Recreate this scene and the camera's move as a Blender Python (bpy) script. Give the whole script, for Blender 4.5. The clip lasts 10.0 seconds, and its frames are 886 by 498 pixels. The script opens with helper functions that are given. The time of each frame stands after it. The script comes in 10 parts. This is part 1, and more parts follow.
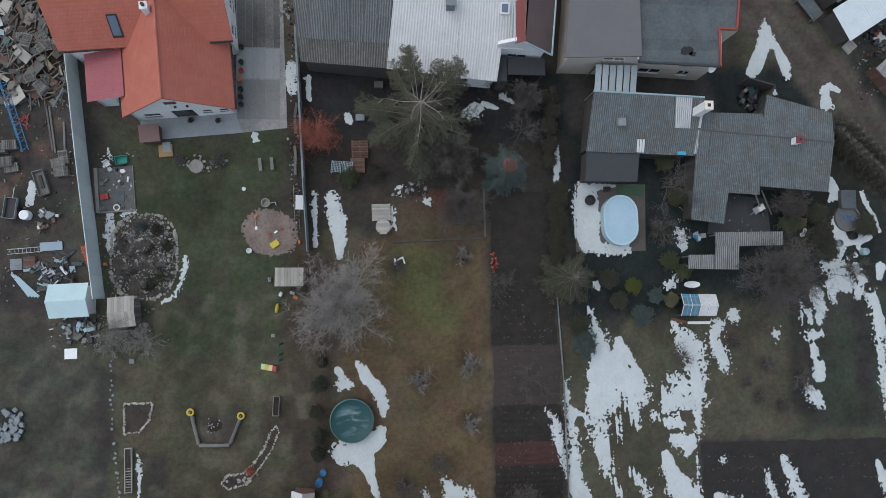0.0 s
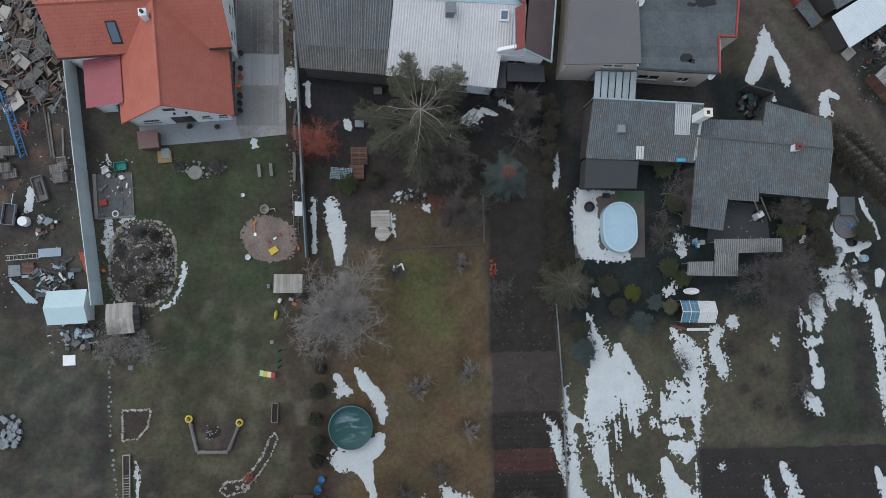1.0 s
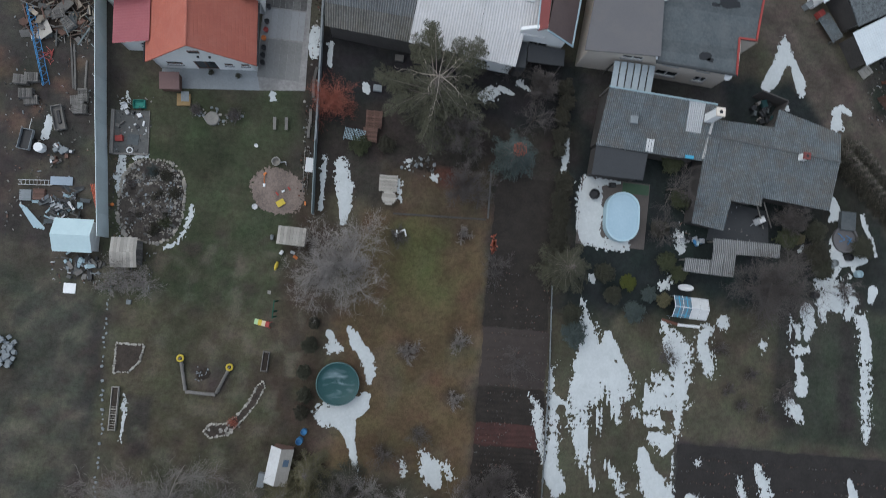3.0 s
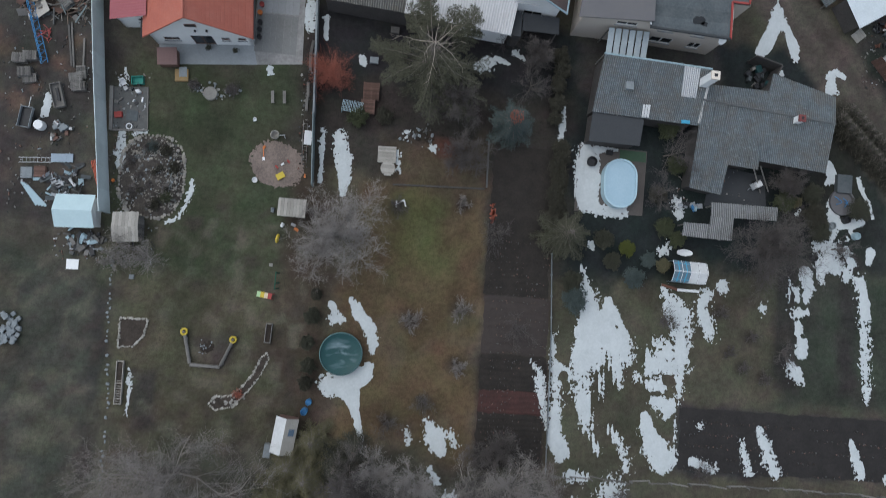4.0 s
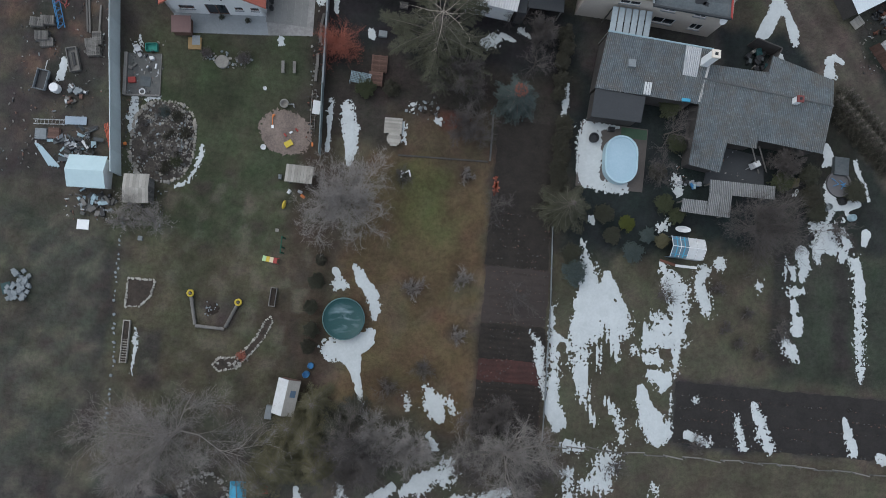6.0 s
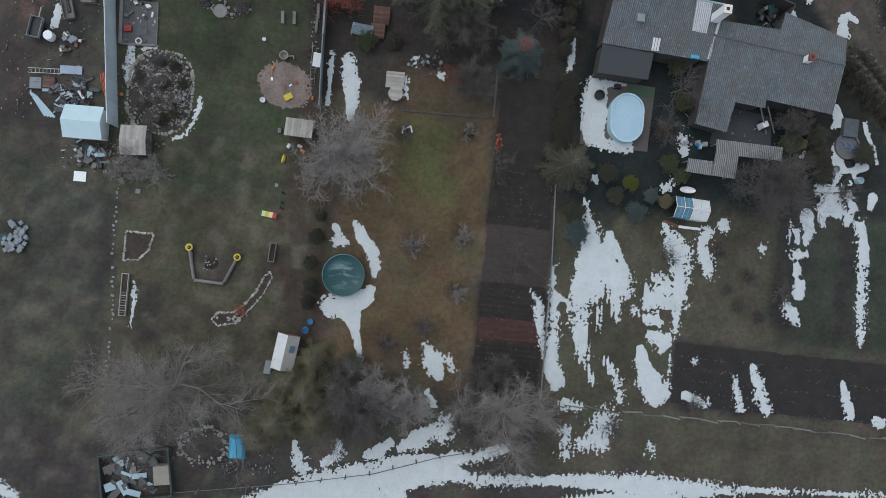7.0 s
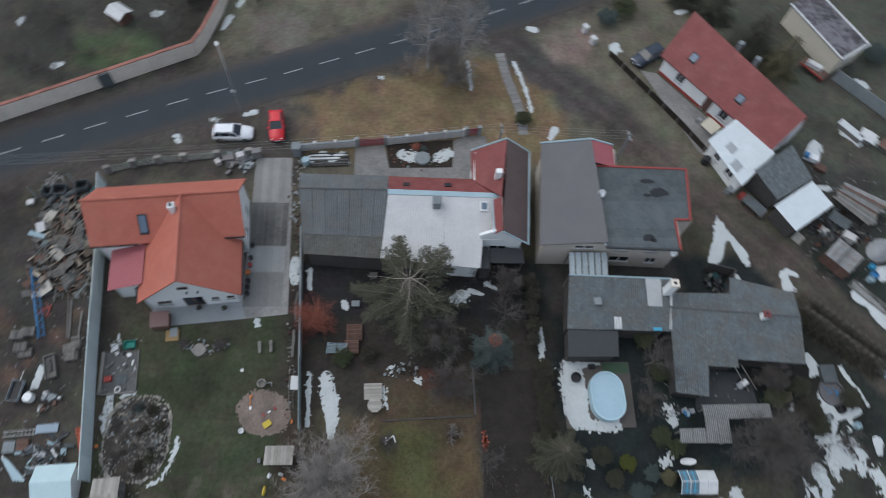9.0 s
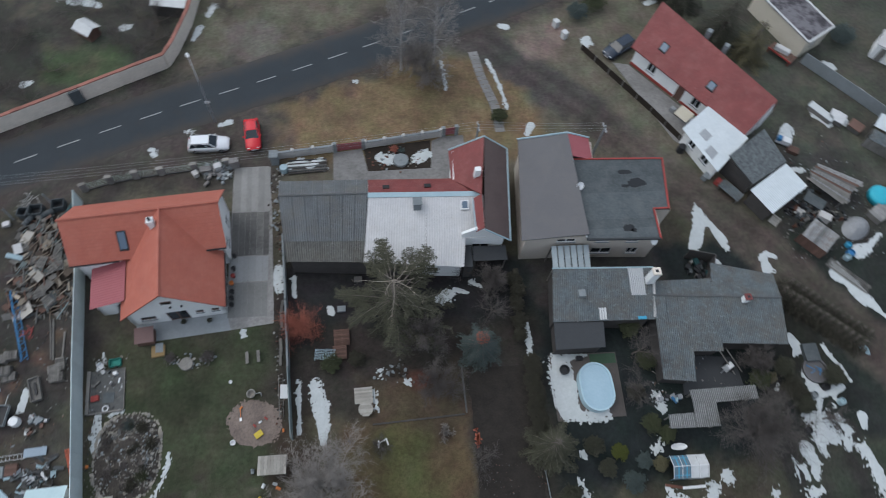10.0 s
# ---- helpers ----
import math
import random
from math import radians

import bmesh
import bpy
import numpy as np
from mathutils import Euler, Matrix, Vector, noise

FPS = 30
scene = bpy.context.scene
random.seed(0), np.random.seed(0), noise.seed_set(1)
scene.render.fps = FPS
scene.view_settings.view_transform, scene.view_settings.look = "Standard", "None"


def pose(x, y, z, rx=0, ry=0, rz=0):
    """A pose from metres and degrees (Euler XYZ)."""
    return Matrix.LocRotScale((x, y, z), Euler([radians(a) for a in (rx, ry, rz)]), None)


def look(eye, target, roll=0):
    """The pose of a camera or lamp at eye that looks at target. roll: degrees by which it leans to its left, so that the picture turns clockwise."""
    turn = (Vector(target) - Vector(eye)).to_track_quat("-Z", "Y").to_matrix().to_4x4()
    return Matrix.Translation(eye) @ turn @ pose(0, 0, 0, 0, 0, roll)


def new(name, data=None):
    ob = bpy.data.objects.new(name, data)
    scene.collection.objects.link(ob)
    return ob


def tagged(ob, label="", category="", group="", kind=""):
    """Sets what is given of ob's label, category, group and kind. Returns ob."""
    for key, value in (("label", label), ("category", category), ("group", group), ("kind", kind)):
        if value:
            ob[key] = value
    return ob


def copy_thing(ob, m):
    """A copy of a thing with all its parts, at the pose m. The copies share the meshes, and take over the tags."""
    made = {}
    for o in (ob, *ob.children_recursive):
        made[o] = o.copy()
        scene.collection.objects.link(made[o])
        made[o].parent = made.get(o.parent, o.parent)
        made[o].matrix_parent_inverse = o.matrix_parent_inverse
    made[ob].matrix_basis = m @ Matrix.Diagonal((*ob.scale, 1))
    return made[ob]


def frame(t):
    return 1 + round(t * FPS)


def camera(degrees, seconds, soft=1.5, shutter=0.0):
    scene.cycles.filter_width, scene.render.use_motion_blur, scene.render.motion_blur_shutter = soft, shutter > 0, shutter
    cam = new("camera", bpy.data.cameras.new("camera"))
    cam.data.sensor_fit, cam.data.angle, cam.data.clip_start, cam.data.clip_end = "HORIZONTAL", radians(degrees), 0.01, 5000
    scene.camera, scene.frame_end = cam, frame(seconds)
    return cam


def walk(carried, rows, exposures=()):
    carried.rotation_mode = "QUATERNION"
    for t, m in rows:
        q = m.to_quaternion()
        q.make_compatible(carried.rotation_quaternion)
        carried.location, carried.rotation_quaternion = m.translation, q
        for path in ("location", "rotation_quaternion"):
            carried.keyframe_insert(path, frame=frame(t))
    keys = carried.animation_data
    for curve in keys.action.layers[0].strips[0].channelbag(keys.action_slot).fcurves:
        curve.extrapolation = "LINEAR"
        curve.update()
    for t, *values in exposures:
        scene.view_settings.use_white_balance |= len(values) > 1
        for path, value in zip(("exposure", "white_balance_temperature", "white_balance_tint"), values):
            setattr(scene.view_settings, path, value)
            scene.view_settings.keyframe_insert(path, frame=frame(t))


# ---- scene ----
cam = camera(68.19, 10.0, soft=0.85, shutter=1.5)
# seconds, place, heading, tilt from straight down, lean
ROWS = [
    (0.0, -0.003, -0.004, 59.997, 0.0, 3.595, -4.496),
    (0.5, -0.041, 0.289, 59.973, 0.062, 3.661, -4.544),
    (1.0, -0.008, 0.492, 59.984, 0.076, 3.688, -4.581),
    (1.5, 0.037, 0.363, 60.023, 0.056, 3.618, -4.596),
    (1.7, 0.06, 0.12, 60.06, 0.35, 3.59, -4.58),
    (2.0, 0.372, -0.456, 60.271, 4.451, 3.475, -4.435),
    (2.5, -0.043, -1.183, 60.584, 6.528, 3.139, -4.764),
    (4.0, 0.195, -4.993, 60.906, 4.905, 3.15, -4.795),
    (4.5, 0.155, -6.198, 61.792, 4.865, 3.233, -4.793),
    (5.0, 0.109, -7.129, 62.267, 5.142, 3.236, -4.795),
    (6.3, 0.355, -9.15, 61.45, 6.7, 3.95, -4.808),
    (6.5, 0.384, -9.346, 61.238, 6.849, 2.152, -4.808),
    (7.0, 0.439, -9.624, 61.206, 6.75, 0.932, -4.733),
    (7.5, 0.408, -9.309, 61.187, 6.806, 1.914, -4.668),
    (7.8, 0.43, -8.74, 61.21, 7.2, 7.53, -4.59),
    (8.0, 0.447, -8.28, 61.22, 7.535, 12.128, -4.533),
    (8.2, 0.5, -7.84, 61.45, 7.9, 16.68, -4.55),
    (8.5, 0.58, -7.256, 61.774, 8.448, 22.817, -4.582),
    (8.7, 0.75, -7.3, 61.78, 7.9, 24.7, -4.5),
    (9.0, 1.394, -7.46, 61.765, 0.504, 25.554, -4.049),
    (9.5, 1.36, -7.559, 61.844, -0.591, 25.67, -4.068),
    (10.0, 1.54, -7.485, 61.96, -2.818, 25.724, -3.96),
]
walk(cam, [(t, pose(x, y, z, 0, 0, yaw) @ pose(0, 0, 0, tilt) @ pose(0, 0, 0, 0, lean)) for t, x, y, z, yaw, tilt, lean in ROWS])

# ---- sky and light: a dull overcast afternoon ----
world = bpy.data.worlds.new("overcast_sky")
scene.world = world
world.use_nodes = True
wn = world.node_tree.nodes
sky = wn.new("ShaderNodeTexSky")
sky.sky_type = "NISHITA"
sky.sun_disc = False
sky.sun_elevation = radians(58)
sky.sun_rotation = radians(297)
sky.dust_density = 2.0
sky.ozone_density = 1.5
wn["Background"].inputs[1].default_value = 0.15
cloud = wn.new("ShaderNodeHueSaturation")  # high cloud takes the blue out of the sky
cloud.inputs["Saturation"].default_value = 0.55
world.node_tree.links.new(sky.outputs[0], cloud.inputs["Color"])
world.node_tree.links.new(cloud.outputs[0], wn["Background"].inputs[0])
sun_data = bpy.data.lights.new("sun", "SUN")
sun_data.energy = 0.72
sun_data.angle = radians(100)
sun_data.color = (0.97, 1.0, 0.97)
sun_lamp = new("sun", sun_data)
sun_lamp.matrix_world = look((-20, 10, 56), (0, 0, 0))
scene.view_settings.exposure = 0.3
scene.view_settings.use_white_balance = True
scene.view_settings.white_balance_temperature = 6180
scene.view_settings.white_balance_tint = 7


# ---- materials ----
def mat(name, col, col2=None, rough=0.85, big=0.35, fine=6.0, bump=0.3, metal=0.0, spread=0.0, spec=0.3, contrast=1.0):
    """A weathered surface: two scales of noise between two colours, fine relief, and a little difference from piece to piece."""
    m = bpy.data.materials.new(name)
    m.use_nodes = True
    nt = m.node_tree
    n, l = nt.nodes, nt.links
    bsdf = n["Principled BSDF"]
    col2 = col2 or tuple(c * 0.6 for c in col)
    geo = n.new("ShaderNodeNewGeometry")
    a = n.new("ShaderNodeTexNoise")
    a.inputs["Scale"].default_value = big
    a.inputs["Detail"].default_value = 6
    a.inputs["Roughness"].default_value = 0.65
    b = n.new("ShaderNodeTexNoise")
    b.inputs["Scale"].default_value = fine
    b.inputs["Detail"].default_value = 5
    b.inputs["Roughness"].default_value = 0.7
    for t in (a, b):
        l.new(geo.outputs["Position"], t.inputs["Vector"])
    add = n.new("ShaderNodeMath")
    add.operation = "ADD"
    l.new(a.outputs[0], add.inputs[0])
    l.new(b.outputs[0], add.inputs[1])
    ramp = n.new("ShaderNodeMapRange")
    ramp.inputs[1].default_value = 1.0 - 0.32 / contrast
    ramp.inputs[2].default_value = 1.0 + 0.32 / contrast
    l.new(add.outputs[0], ramp.inputs[0])
    mix = n.new("ShaderNodeMix")
    mix.data_type = "RGBA"
    mix.inputs[6].default_value = (*col, 1)
    mix.inputs[7].default_value = (*col2, 1)
    l.new(ramp.outputs[0], mix.inputs[0])
    out = mix.outputs[2]
    if spread:
        info = n.new("ShaderNodeObjectInfo")
        sh = n.new("ShaderNodeMapRange")
        sh.inputs[3].default_value = 1 - spread
        sh.inputs[4].default_value = 1 + spread
        l.new(info.outputs["Random"], sh.inputs[0])
        hsv = n.new("ShaderNodeHueSaturation")
        l.new(sh.outputs[0], hsv.inputs["Value"])
        l.new(out, hsv.inputs["Color"])
        out = hsv.outputs[0]
    l.new(out, bsdf.inputs["Base Color"])
    bsdf.inputs["Roughness"].default_value = rough
    bsdf.inputs["Metallic"].default_value = metal
    bsdf.inputs["Specular IOR Level"].default_value = spec
    if bump:
        bp = n.new("ShaderNodeBump")
        bp.inputs["Strength"].default_value = bump
        bp.inputs["Distance"].default_value = 0.05
        l.new(b.outputs[0], bp.inputs["Height"])
        l.new(bp.outputs[0], bsdf.inputs["Normal"])
    return m


def tile_mat(name, col, col2, course=0.34, width=0.3, axis=0.0):
    """Roof tiles: courses and staggered joints in colour and relief."""
    m = mat(name, col, col2, rough=0.6, big=0.5, fine=9.0, bump=0.0, spec=0.35)
    n, l = m.node_tree.nodes, m.node_tree.links
    co = n.new("ShaderNodeTexCoord")
    br = n.new("ShaderNodeTexBrick")
    br.inputs["Scale"].default_value = 1.0
    br.inputs["Brick Width"].default_value = width
    br.inputs["Row Height"].default_value = course
    br.inputs["Mortar Size"].default_value = 0.022
    br.inputs["Mortar Smooth"].default_value = 0.6
    br.inputs["Color1"].default_value = (1.03, 1.025, 1.02, 1)
    br.inputs["Color2"].default_value = (0.97, 0.97, 0.97, 1)
    br.inputs["Mortar"].default_value = (0.9, 0.895, 0.89, 1)
    l.new(co.outputs["UV"], br.inputs["Vector"])
    mx = n.new("ShaderNodeMix")
    mx.data_type = "RGBA"
    mx.blend_type = "MULTIPLY"
    mx.inputs[0].default_value = 1.0
    b = n["Principled BSDF"]
    l.new(b.inputs["Base Color"].links[0].from_socket, mx.inputs[6])
    l.new(br.outputs["Color"], mx.inputs[7])
    l.new(mx.outputs[2], b.inputs["Base Color"])
    bp = n.new("ShaderNodeBump")
    bp.inputs["Strength"].default_value = 0.6
    bp.inputs["Distance"].default_value = 0.04
    bp.invert = True
    l.new(br.outputs["Fac"], bp.inputs["Height"])
    l.new(bp.outputs[0], b.inputs["Normal"])
    return m


M_ORANGE = tile_mat("orange_clay_tiles", (0.45, 0.14, 0.094), (0.37, 0.107, 0.075))
M_REDTILE = tile_mat("weathered_red_tiles", (0.235, 0.06, 0.056), (0.155, 0.043, 0.041))
M_BROWNTILE = tile_mat("dark_brown_tiles", (0.13, 0.09, 0.082), (0.085, 0.06, 0.056))
M_REDMETAL = mat("red_coated_sheet", (0.33, 0.1, 0.11), (0.27, 0.075, 0.085), rough=0.55, bump=0.05)
M_SLATE = mat("mottled_slate", (0.16, 0.175, 0.178), (0.06, 0.064, 0.067), rough=0.9, big=3.0, fine=8, contrast=1.7)
M_PALEMETAL = mat("pale_smooth_sheet", (0.6, 0.635, 0.65), (0.5, 0.535, 0.55), rough=0.5, big=0.9, fine=4, bump=0.03)
M_PALEWALL = mat("pale_grey_render", (0.52, 0.5, 0.48), (0.4, 0.385, 0.37), rough=0.95, big=0.6, fine=5, spread=0.06, bump=0.15)
M_GREYCORR = mat("grey_fibre_cement", (0.155, 0.175, 0.185), (0.1, 0.115, 0.122), rough=0.9, big=0.8, fine=3.0, spread=0.04, contrast=1.2, bump=0.2)
M_DARKCORR = mat("dark_grey_fibre_cement", (0.19, 0.2, 0.205), (0.11, 0.113, 0.115), rough=0.9, spread=0.05, bump=0.2)
M_WHITEROOF = mat("white_coated_sheet", (0.56, 0.545, 0.54), (0.46, 0.448, 0.445), rough=0.5, big=0.7, fine=4, bump=0.05)
M_FELT = mat("dark_roofing_felt", (0.092, 0.104, 0.108), (0.052, 0.06, 0.064), rough=0.75, big=0.5, fine=4, spread=0.16, bump=0.15)
M_GREYSHEET = mat("grey_roof_sheet", (0.135, 0.129, 0.132), (0.112, 0.107, 0.11), rough=0.7, big=0.2, fine=10, bump=0.05)
M_BLACKFELT = mat("black_felt", (0.054, 0.056, 0.059), (0.041, 0.043, 0.046), rough=0.8, bump=0.1)
M_WHITEWALL = mat("white_render", (0.8, 0.8, 0.79), (0.68, 0.68, 0.67), rough=0.9, big=0.6, bump=0.1)
M_CREAMWALL = mat("cream_rough_render", (0.74, 0.66, 0.57), (0.56, 0.5, 0.43), rough=0.95, big=0.5, fine=4, spread=0.05, bump=0.2)
M_BRICKCOPE = mat("crumbling_red_brick", (0.34, 0.15, 0.115), (0.24, 0.11, 0.09), rough=0.95, big=1.2, fine=6, spread=0.15, bump=0.4)
M_BEIGEWALL = mat("beige_render", (0.55, 0.485, 0.42), (0.45, 0.4, 0.345), rough=0.9, bump=0.1)
M_CONCRETE = mat("cast_concrete", (0.25, 0.27, 0.28), (0.17, 0.185, 0.19), rough=0.9, big=0.4, fine=7, spread=0.1, bump=0.2)
M_PANEL = mat("pale_concrete_panel", (0.58, 0.65, 0.64), (0.47, 0.53, 0.525), rough=0.9, big=0.5, fine=6, spread=0.06, bump=0.2)
M_OLDPAD = mat("dirty_old_concrete", (0.128, 0.127, 0.12), (0.072, 0.072, 0.069), rough=0.95, big=0.8, fine=6)
M_TERRACE = mat("pale_grey_paving", (0.29, 0.305, 0.31), (0.2, 0.21, 0.215), rough=0.85, big=0.6, fine=8, spread=0.1, bump=0.1)
# brown-grey kept this dark so barn walls carry the trees' shade in colour
M_DARKWALL = mat("dark_brown_masonry", (0.085, 0.077, 0.072), (0.05, 0.046, 0.043), rough=0.95, big=0.7, fine=6, bump=0.2)
M_PAVING = mat("grey_paving", (0.25, 0.24, 0.23), (0.16, 0.152, 0.145), rough=0.85, big=0.5, fine=3, contrast=1.5, spread=0.15, bump=0.15)
M_WINDOWFRAME = mat("white_window_frame", (0.7, 0.7, 0.7), (0.62, 0.62, 0.62), rough=0.5, bump=0)
M_RED = mat("red_painted_trim", (0.35, 0.06, 0.05), (0.25, 0.05, 0.045), rough=0.7, bump=0.05)
M_WOOD = mat("weathered_wood", (0.19, 0.178, 0.163), (0.105, 0.098, 0.09), rough=0.9, big=1.0, fine=9, spread=0.35, bump=0.3)
M_BROWNWOOD = mat("brown_wood", (0.17, 0.1, 0.075), (0.1, 0.06, 0.05), rough=0.85, spread=0.25, bump=0.2)
M_STONE = mat("pale_field_stone", (0.3, 0.28, 0.25), (0.17, 0.16, 0.145), rough=0.95, big=1.2, fine=9, spread=0.35, bump=0.4)
M_SNOW = mat("old_snow", (0.54, 0.56, 0.557), (0.42, 0.44, 0.438), rough=0.9, big=0.7, fine=5, bump=0.15, spec=0.2)
M_PAINTLINE = mat("worn_road_paint", (0.42, 0.42, 0.41), (0.22, 0.22, 0.22), rough=0.8, big=2.0, fine=14, bump=0.1)
M_BARK = mat("grey_bark", (0.17, 0.145, 0.125), (0.1, 0.085, 0.075), rough=0.95, big=2, fine=14, bump=0.4)
M_TWIG = mat("grey_twigs", (0.31, 0.282, 0.26), (0.2, 0.18, 0.165), rough=0.95, bump=0)
M_DARKTWIG = mat("brown_twigs", (0.118, 0.102, 0.094), (0.075, 0.066, 0.061), rough=0.95, bump=0)
M_MIDTWIG = mat("brown_grey_twigs", (0.25, 0.225, 0.205), (0.165, 0.145, 0.132), rough=0.95, bump=0)
M_LIMB = mat("grey_brown_limbs", (0.3, 0.265, 0.235), (0.2, 0.175, 0.155), rough=0.95, big=2, fine=14, bump=0.2)
M_PALELIMB = mat("pale_bare_limbs", (0.36, 0.31, 0.26), (0.24, 0.205, 0.17), rough=0.9, big=2, fine=12, bump=0.2)
M_SPRUCE = mat("thin_olive_needles", (0.082, 0.08, 0.05), (0.048, 0.047, 0.032), rough=0.85, big=0.9, bump=0)
M_PALEWOOD = mat("pale_weathered_boards", (0.38, 0.355, 0.315), (0.26, 0.24, 0.21), rough=0.9, big=1.0, fine=9, spread=0.18, bump=0.3)
M_REDTWIG = mat("rusty_red_twigs", (0.36, 0.125, 0.085), (0.24, 0.085, 0.06), rough=0.95, bump=0)
M_BIRCH = mat("white_birch_bark", (0.6, 0.58, 0.56), (0.34, 0.32, 0.31), rough=0.9, fine=10, bump=0.2)
M_NEEDLE = mat("dark_green_needles", (0.062, 0.062, 0.042), (0.04, 0.04, 0.028), rough=0.85, big=0.9, bump=0)
M_PINE = mat("olive_needles", (0.135, 0.12, 0.066), (0.08, 0.074, 0.042), rough=0.85, big=0.9, bump=0)
M_BLUENEEDLE = mat("blue_grey_needles", (0.088, 0.11, 0.102), (0.045, 0.057, 0.054), rough=0.85, big=0.9, bump=0)
M_THUJA = mat("dull_green_foliage", (0.058, 0.053, 0.036), (0.036, 0.034, 0.025), rough=0.85, big=0.9, bump=0)
M_IVY = mat("green_shrub_leaves", (0.068, 0.076, 0.036), (0.045, 0.05, 0.027), rough=0.8, big=0.9, bump=0)
M_POOLRIM = mat("pale_blue_pool_wall", (0.42, 0.55, 0.6), (0.34, 0.47, 0.52), rough=0.5, bump=0)
M_POOLCOVER = mat("pale_blue_pool_cover", (0.36, 0.48, 0.55), (0.3, 0.42, 0.49), rough=0.35, big=0.6, bump=0.1)
M_TEAL = mat("teal_tarpaulin", (0.018, 0.058, 0.06), (0.013, 0.044, 0.046), rough=0.45, big=0.6, bump=0.15)
M_POOLEDGE = mat("faded_teal_rim", (0.1, 0.19, 0.19), (0.06, 0.12, 0.12), rough=0.5, bump=0)
M_COVER = mat("sky_streaked_tarpaulin", (0.014, 0.062, 0.062), (0.01, 0.046, 0.048), rough=0.4, big=0.6, bump=0.15)
# pale diagonal streaks paint the sky's reflection on the wrinkled pool cover
cn, cl = M_COVER.node_tree.nodes, M_COVER.node_tree.links
c_co, c_map, c_no, c_mr, c_gr, c_mul, c_mix = (cn.new("ShaderNode" + k) for k in ("TexCoord", "Mapping", "TexNoise", "MapRange", "TexGradient", "Math", "Mix"))
c_map.inputs["Rotation"].default_value = (0, 0, radians(-35))
c_map.inputs["Scale"].default_value = (0.55, 1.5, 1)
c_no.inputs["Scale"].default_value, c_no.inputs["Detail"].default_value, c_no.inputs["Distortion"].default_value = 0.9, 4, 0.6
c_mr.inputs[1].default_value, c_mr.inputs[2].default_value = 0.48, 0.7
c_gr.gradient_type = "SPHERICAL"
c_sc = cn.new("ShaderNodeVectorMath")
c_sc.operation, c_sc.inputs[1].default_value = "MULTIPLY", (0.62, 0.62, 0)
c_mul.operation, c_mix.data_type, c_mix.inputs[7].default_value = "MULTIPLY", "RGBA", (0.34, 0.42, 0.46, 1)
for a_, b_ in ((c_co.outputs["Object"], c_map.inputs[0]), (c_map.outputs[0], c_no.inputs["Vector"]), (c_no.outputs[0], c_mr.inputs[0]), (c_co.outputs["Object"], c_sc.inputs[0]), (c_sc.outputs[0], c_gr.inputs[0]), (c_mr.outputs[0], c_mul.inputs[0]), (c_gr.outputs[1], c_mul.inputs[1]), (c_mul.outputs[0], c_mix.inputs[0]), (cn["Principled BSDF"].inputs["Base Color"].links[0].from_socket, c_mix.inputs[6]), (c_mix.outputs[2], cn["Principled BSDF"].inputs["Base Color"])):
    cl.new(a_, b_)
M_DARK = mat("dark_plastic", (0.03, 0.03, 0.032), (0.02, 0.02, 0.022), rough=0.5, bump=0)
M_YELLOW = mat("yellow_paint", (0.55, 0.42, 0.05), (0.42, 0.3, 0.04), rough=0.6, bump=0.05)
M_BLUE = mat("blue_plastic", (0.06, 0.22, 0.42), (0.045, 0.16, 0.33), rough=0.5, bump=0.05)
M_TARP = mat("bright_blue_tarpaulin", (0.08, 0.36, 0.52), (0.05, 0.27, 0.42), rough=0.5, bump=0.2)
M_ORANGEPL = mat("orange_plastic", (0.6, 0.2, 0.05), (0.5, 0.15, 0.04), rough=0.5, bump=0)
M_METAL = mat("galvanised_steel", (0.4, 0.41, 0.42), (0.3, 0.31, 0.32), rough=0.5, metal=0.6, bump=0.05)
M_RUST = mat("rusty_steel", (0.16, 0.07, 0.045), (0.09, 0.045, 0.035), rough=0.9, bump=0.2)
M_SAND = mat("pinkish_gravel", (0.235, 0.182, 0.155), (0.11, 0.088, 0.075), rough=0.95, big=0.8, fine=7, bump=0.4, contrast=1.3)
M_SOIL = mat("dark_garden_soil", (0.046, 0.037, 0.03), (0.026, 0.021, 0.018), rough=0.95, big=0.8, fine=9, bump=0.5, spec=0.08)
M_PALEBLUE = mat("chalky_blue_white_sheet", (0.5, 0.62, 0.635), (0.43, 0.55, 0.57), rough=0.6, big=0.9, fine=4, bump=0.05)
M_LEADBLUE = mat("pale_blue_sheet_metal", (0.36, 0.46, 0.5), (0.28, 0.38, 0.42), rough=0.5, bump=0.05)
M_CARWHITE = mat("white_car_paint", (0.75, 0.76, 0.78), (0.7, 0.71, 0.73), rough=0.25, bump=0, spec=0.5)
M_CARRED = mat("red_car_paint", (0.6, 0.02, 0.03), (0.55, 0.018, 0.026), rough=0.25, bump=0, spec=0.5)
M_CARBLUE = mat("dark_blue_car_paint", (0.03, 0.04, 0.06), (0.025, 0.034, 0.05), rough=0.25, bump=0, spec=0.5)
M_TYRE = mat("black_rubber", (0.022, 0.022, 0.023), (0.015, 0.015, 0.016), rough=0.9, bump=0.1)


def glass_mat(name, col, rough=0.08):
    m = bpy.data.materials.new(name)
    m.use_nodes = True
    b = m.node_tree.nodes["Principled BSDF"]
    b.inputs["Base Color"].default_value = (*col, 1)
    b.inputs["Roughness"].default_value = rough
    b.inputs["Specular IOR Level"].default_value = 0.6
    return m


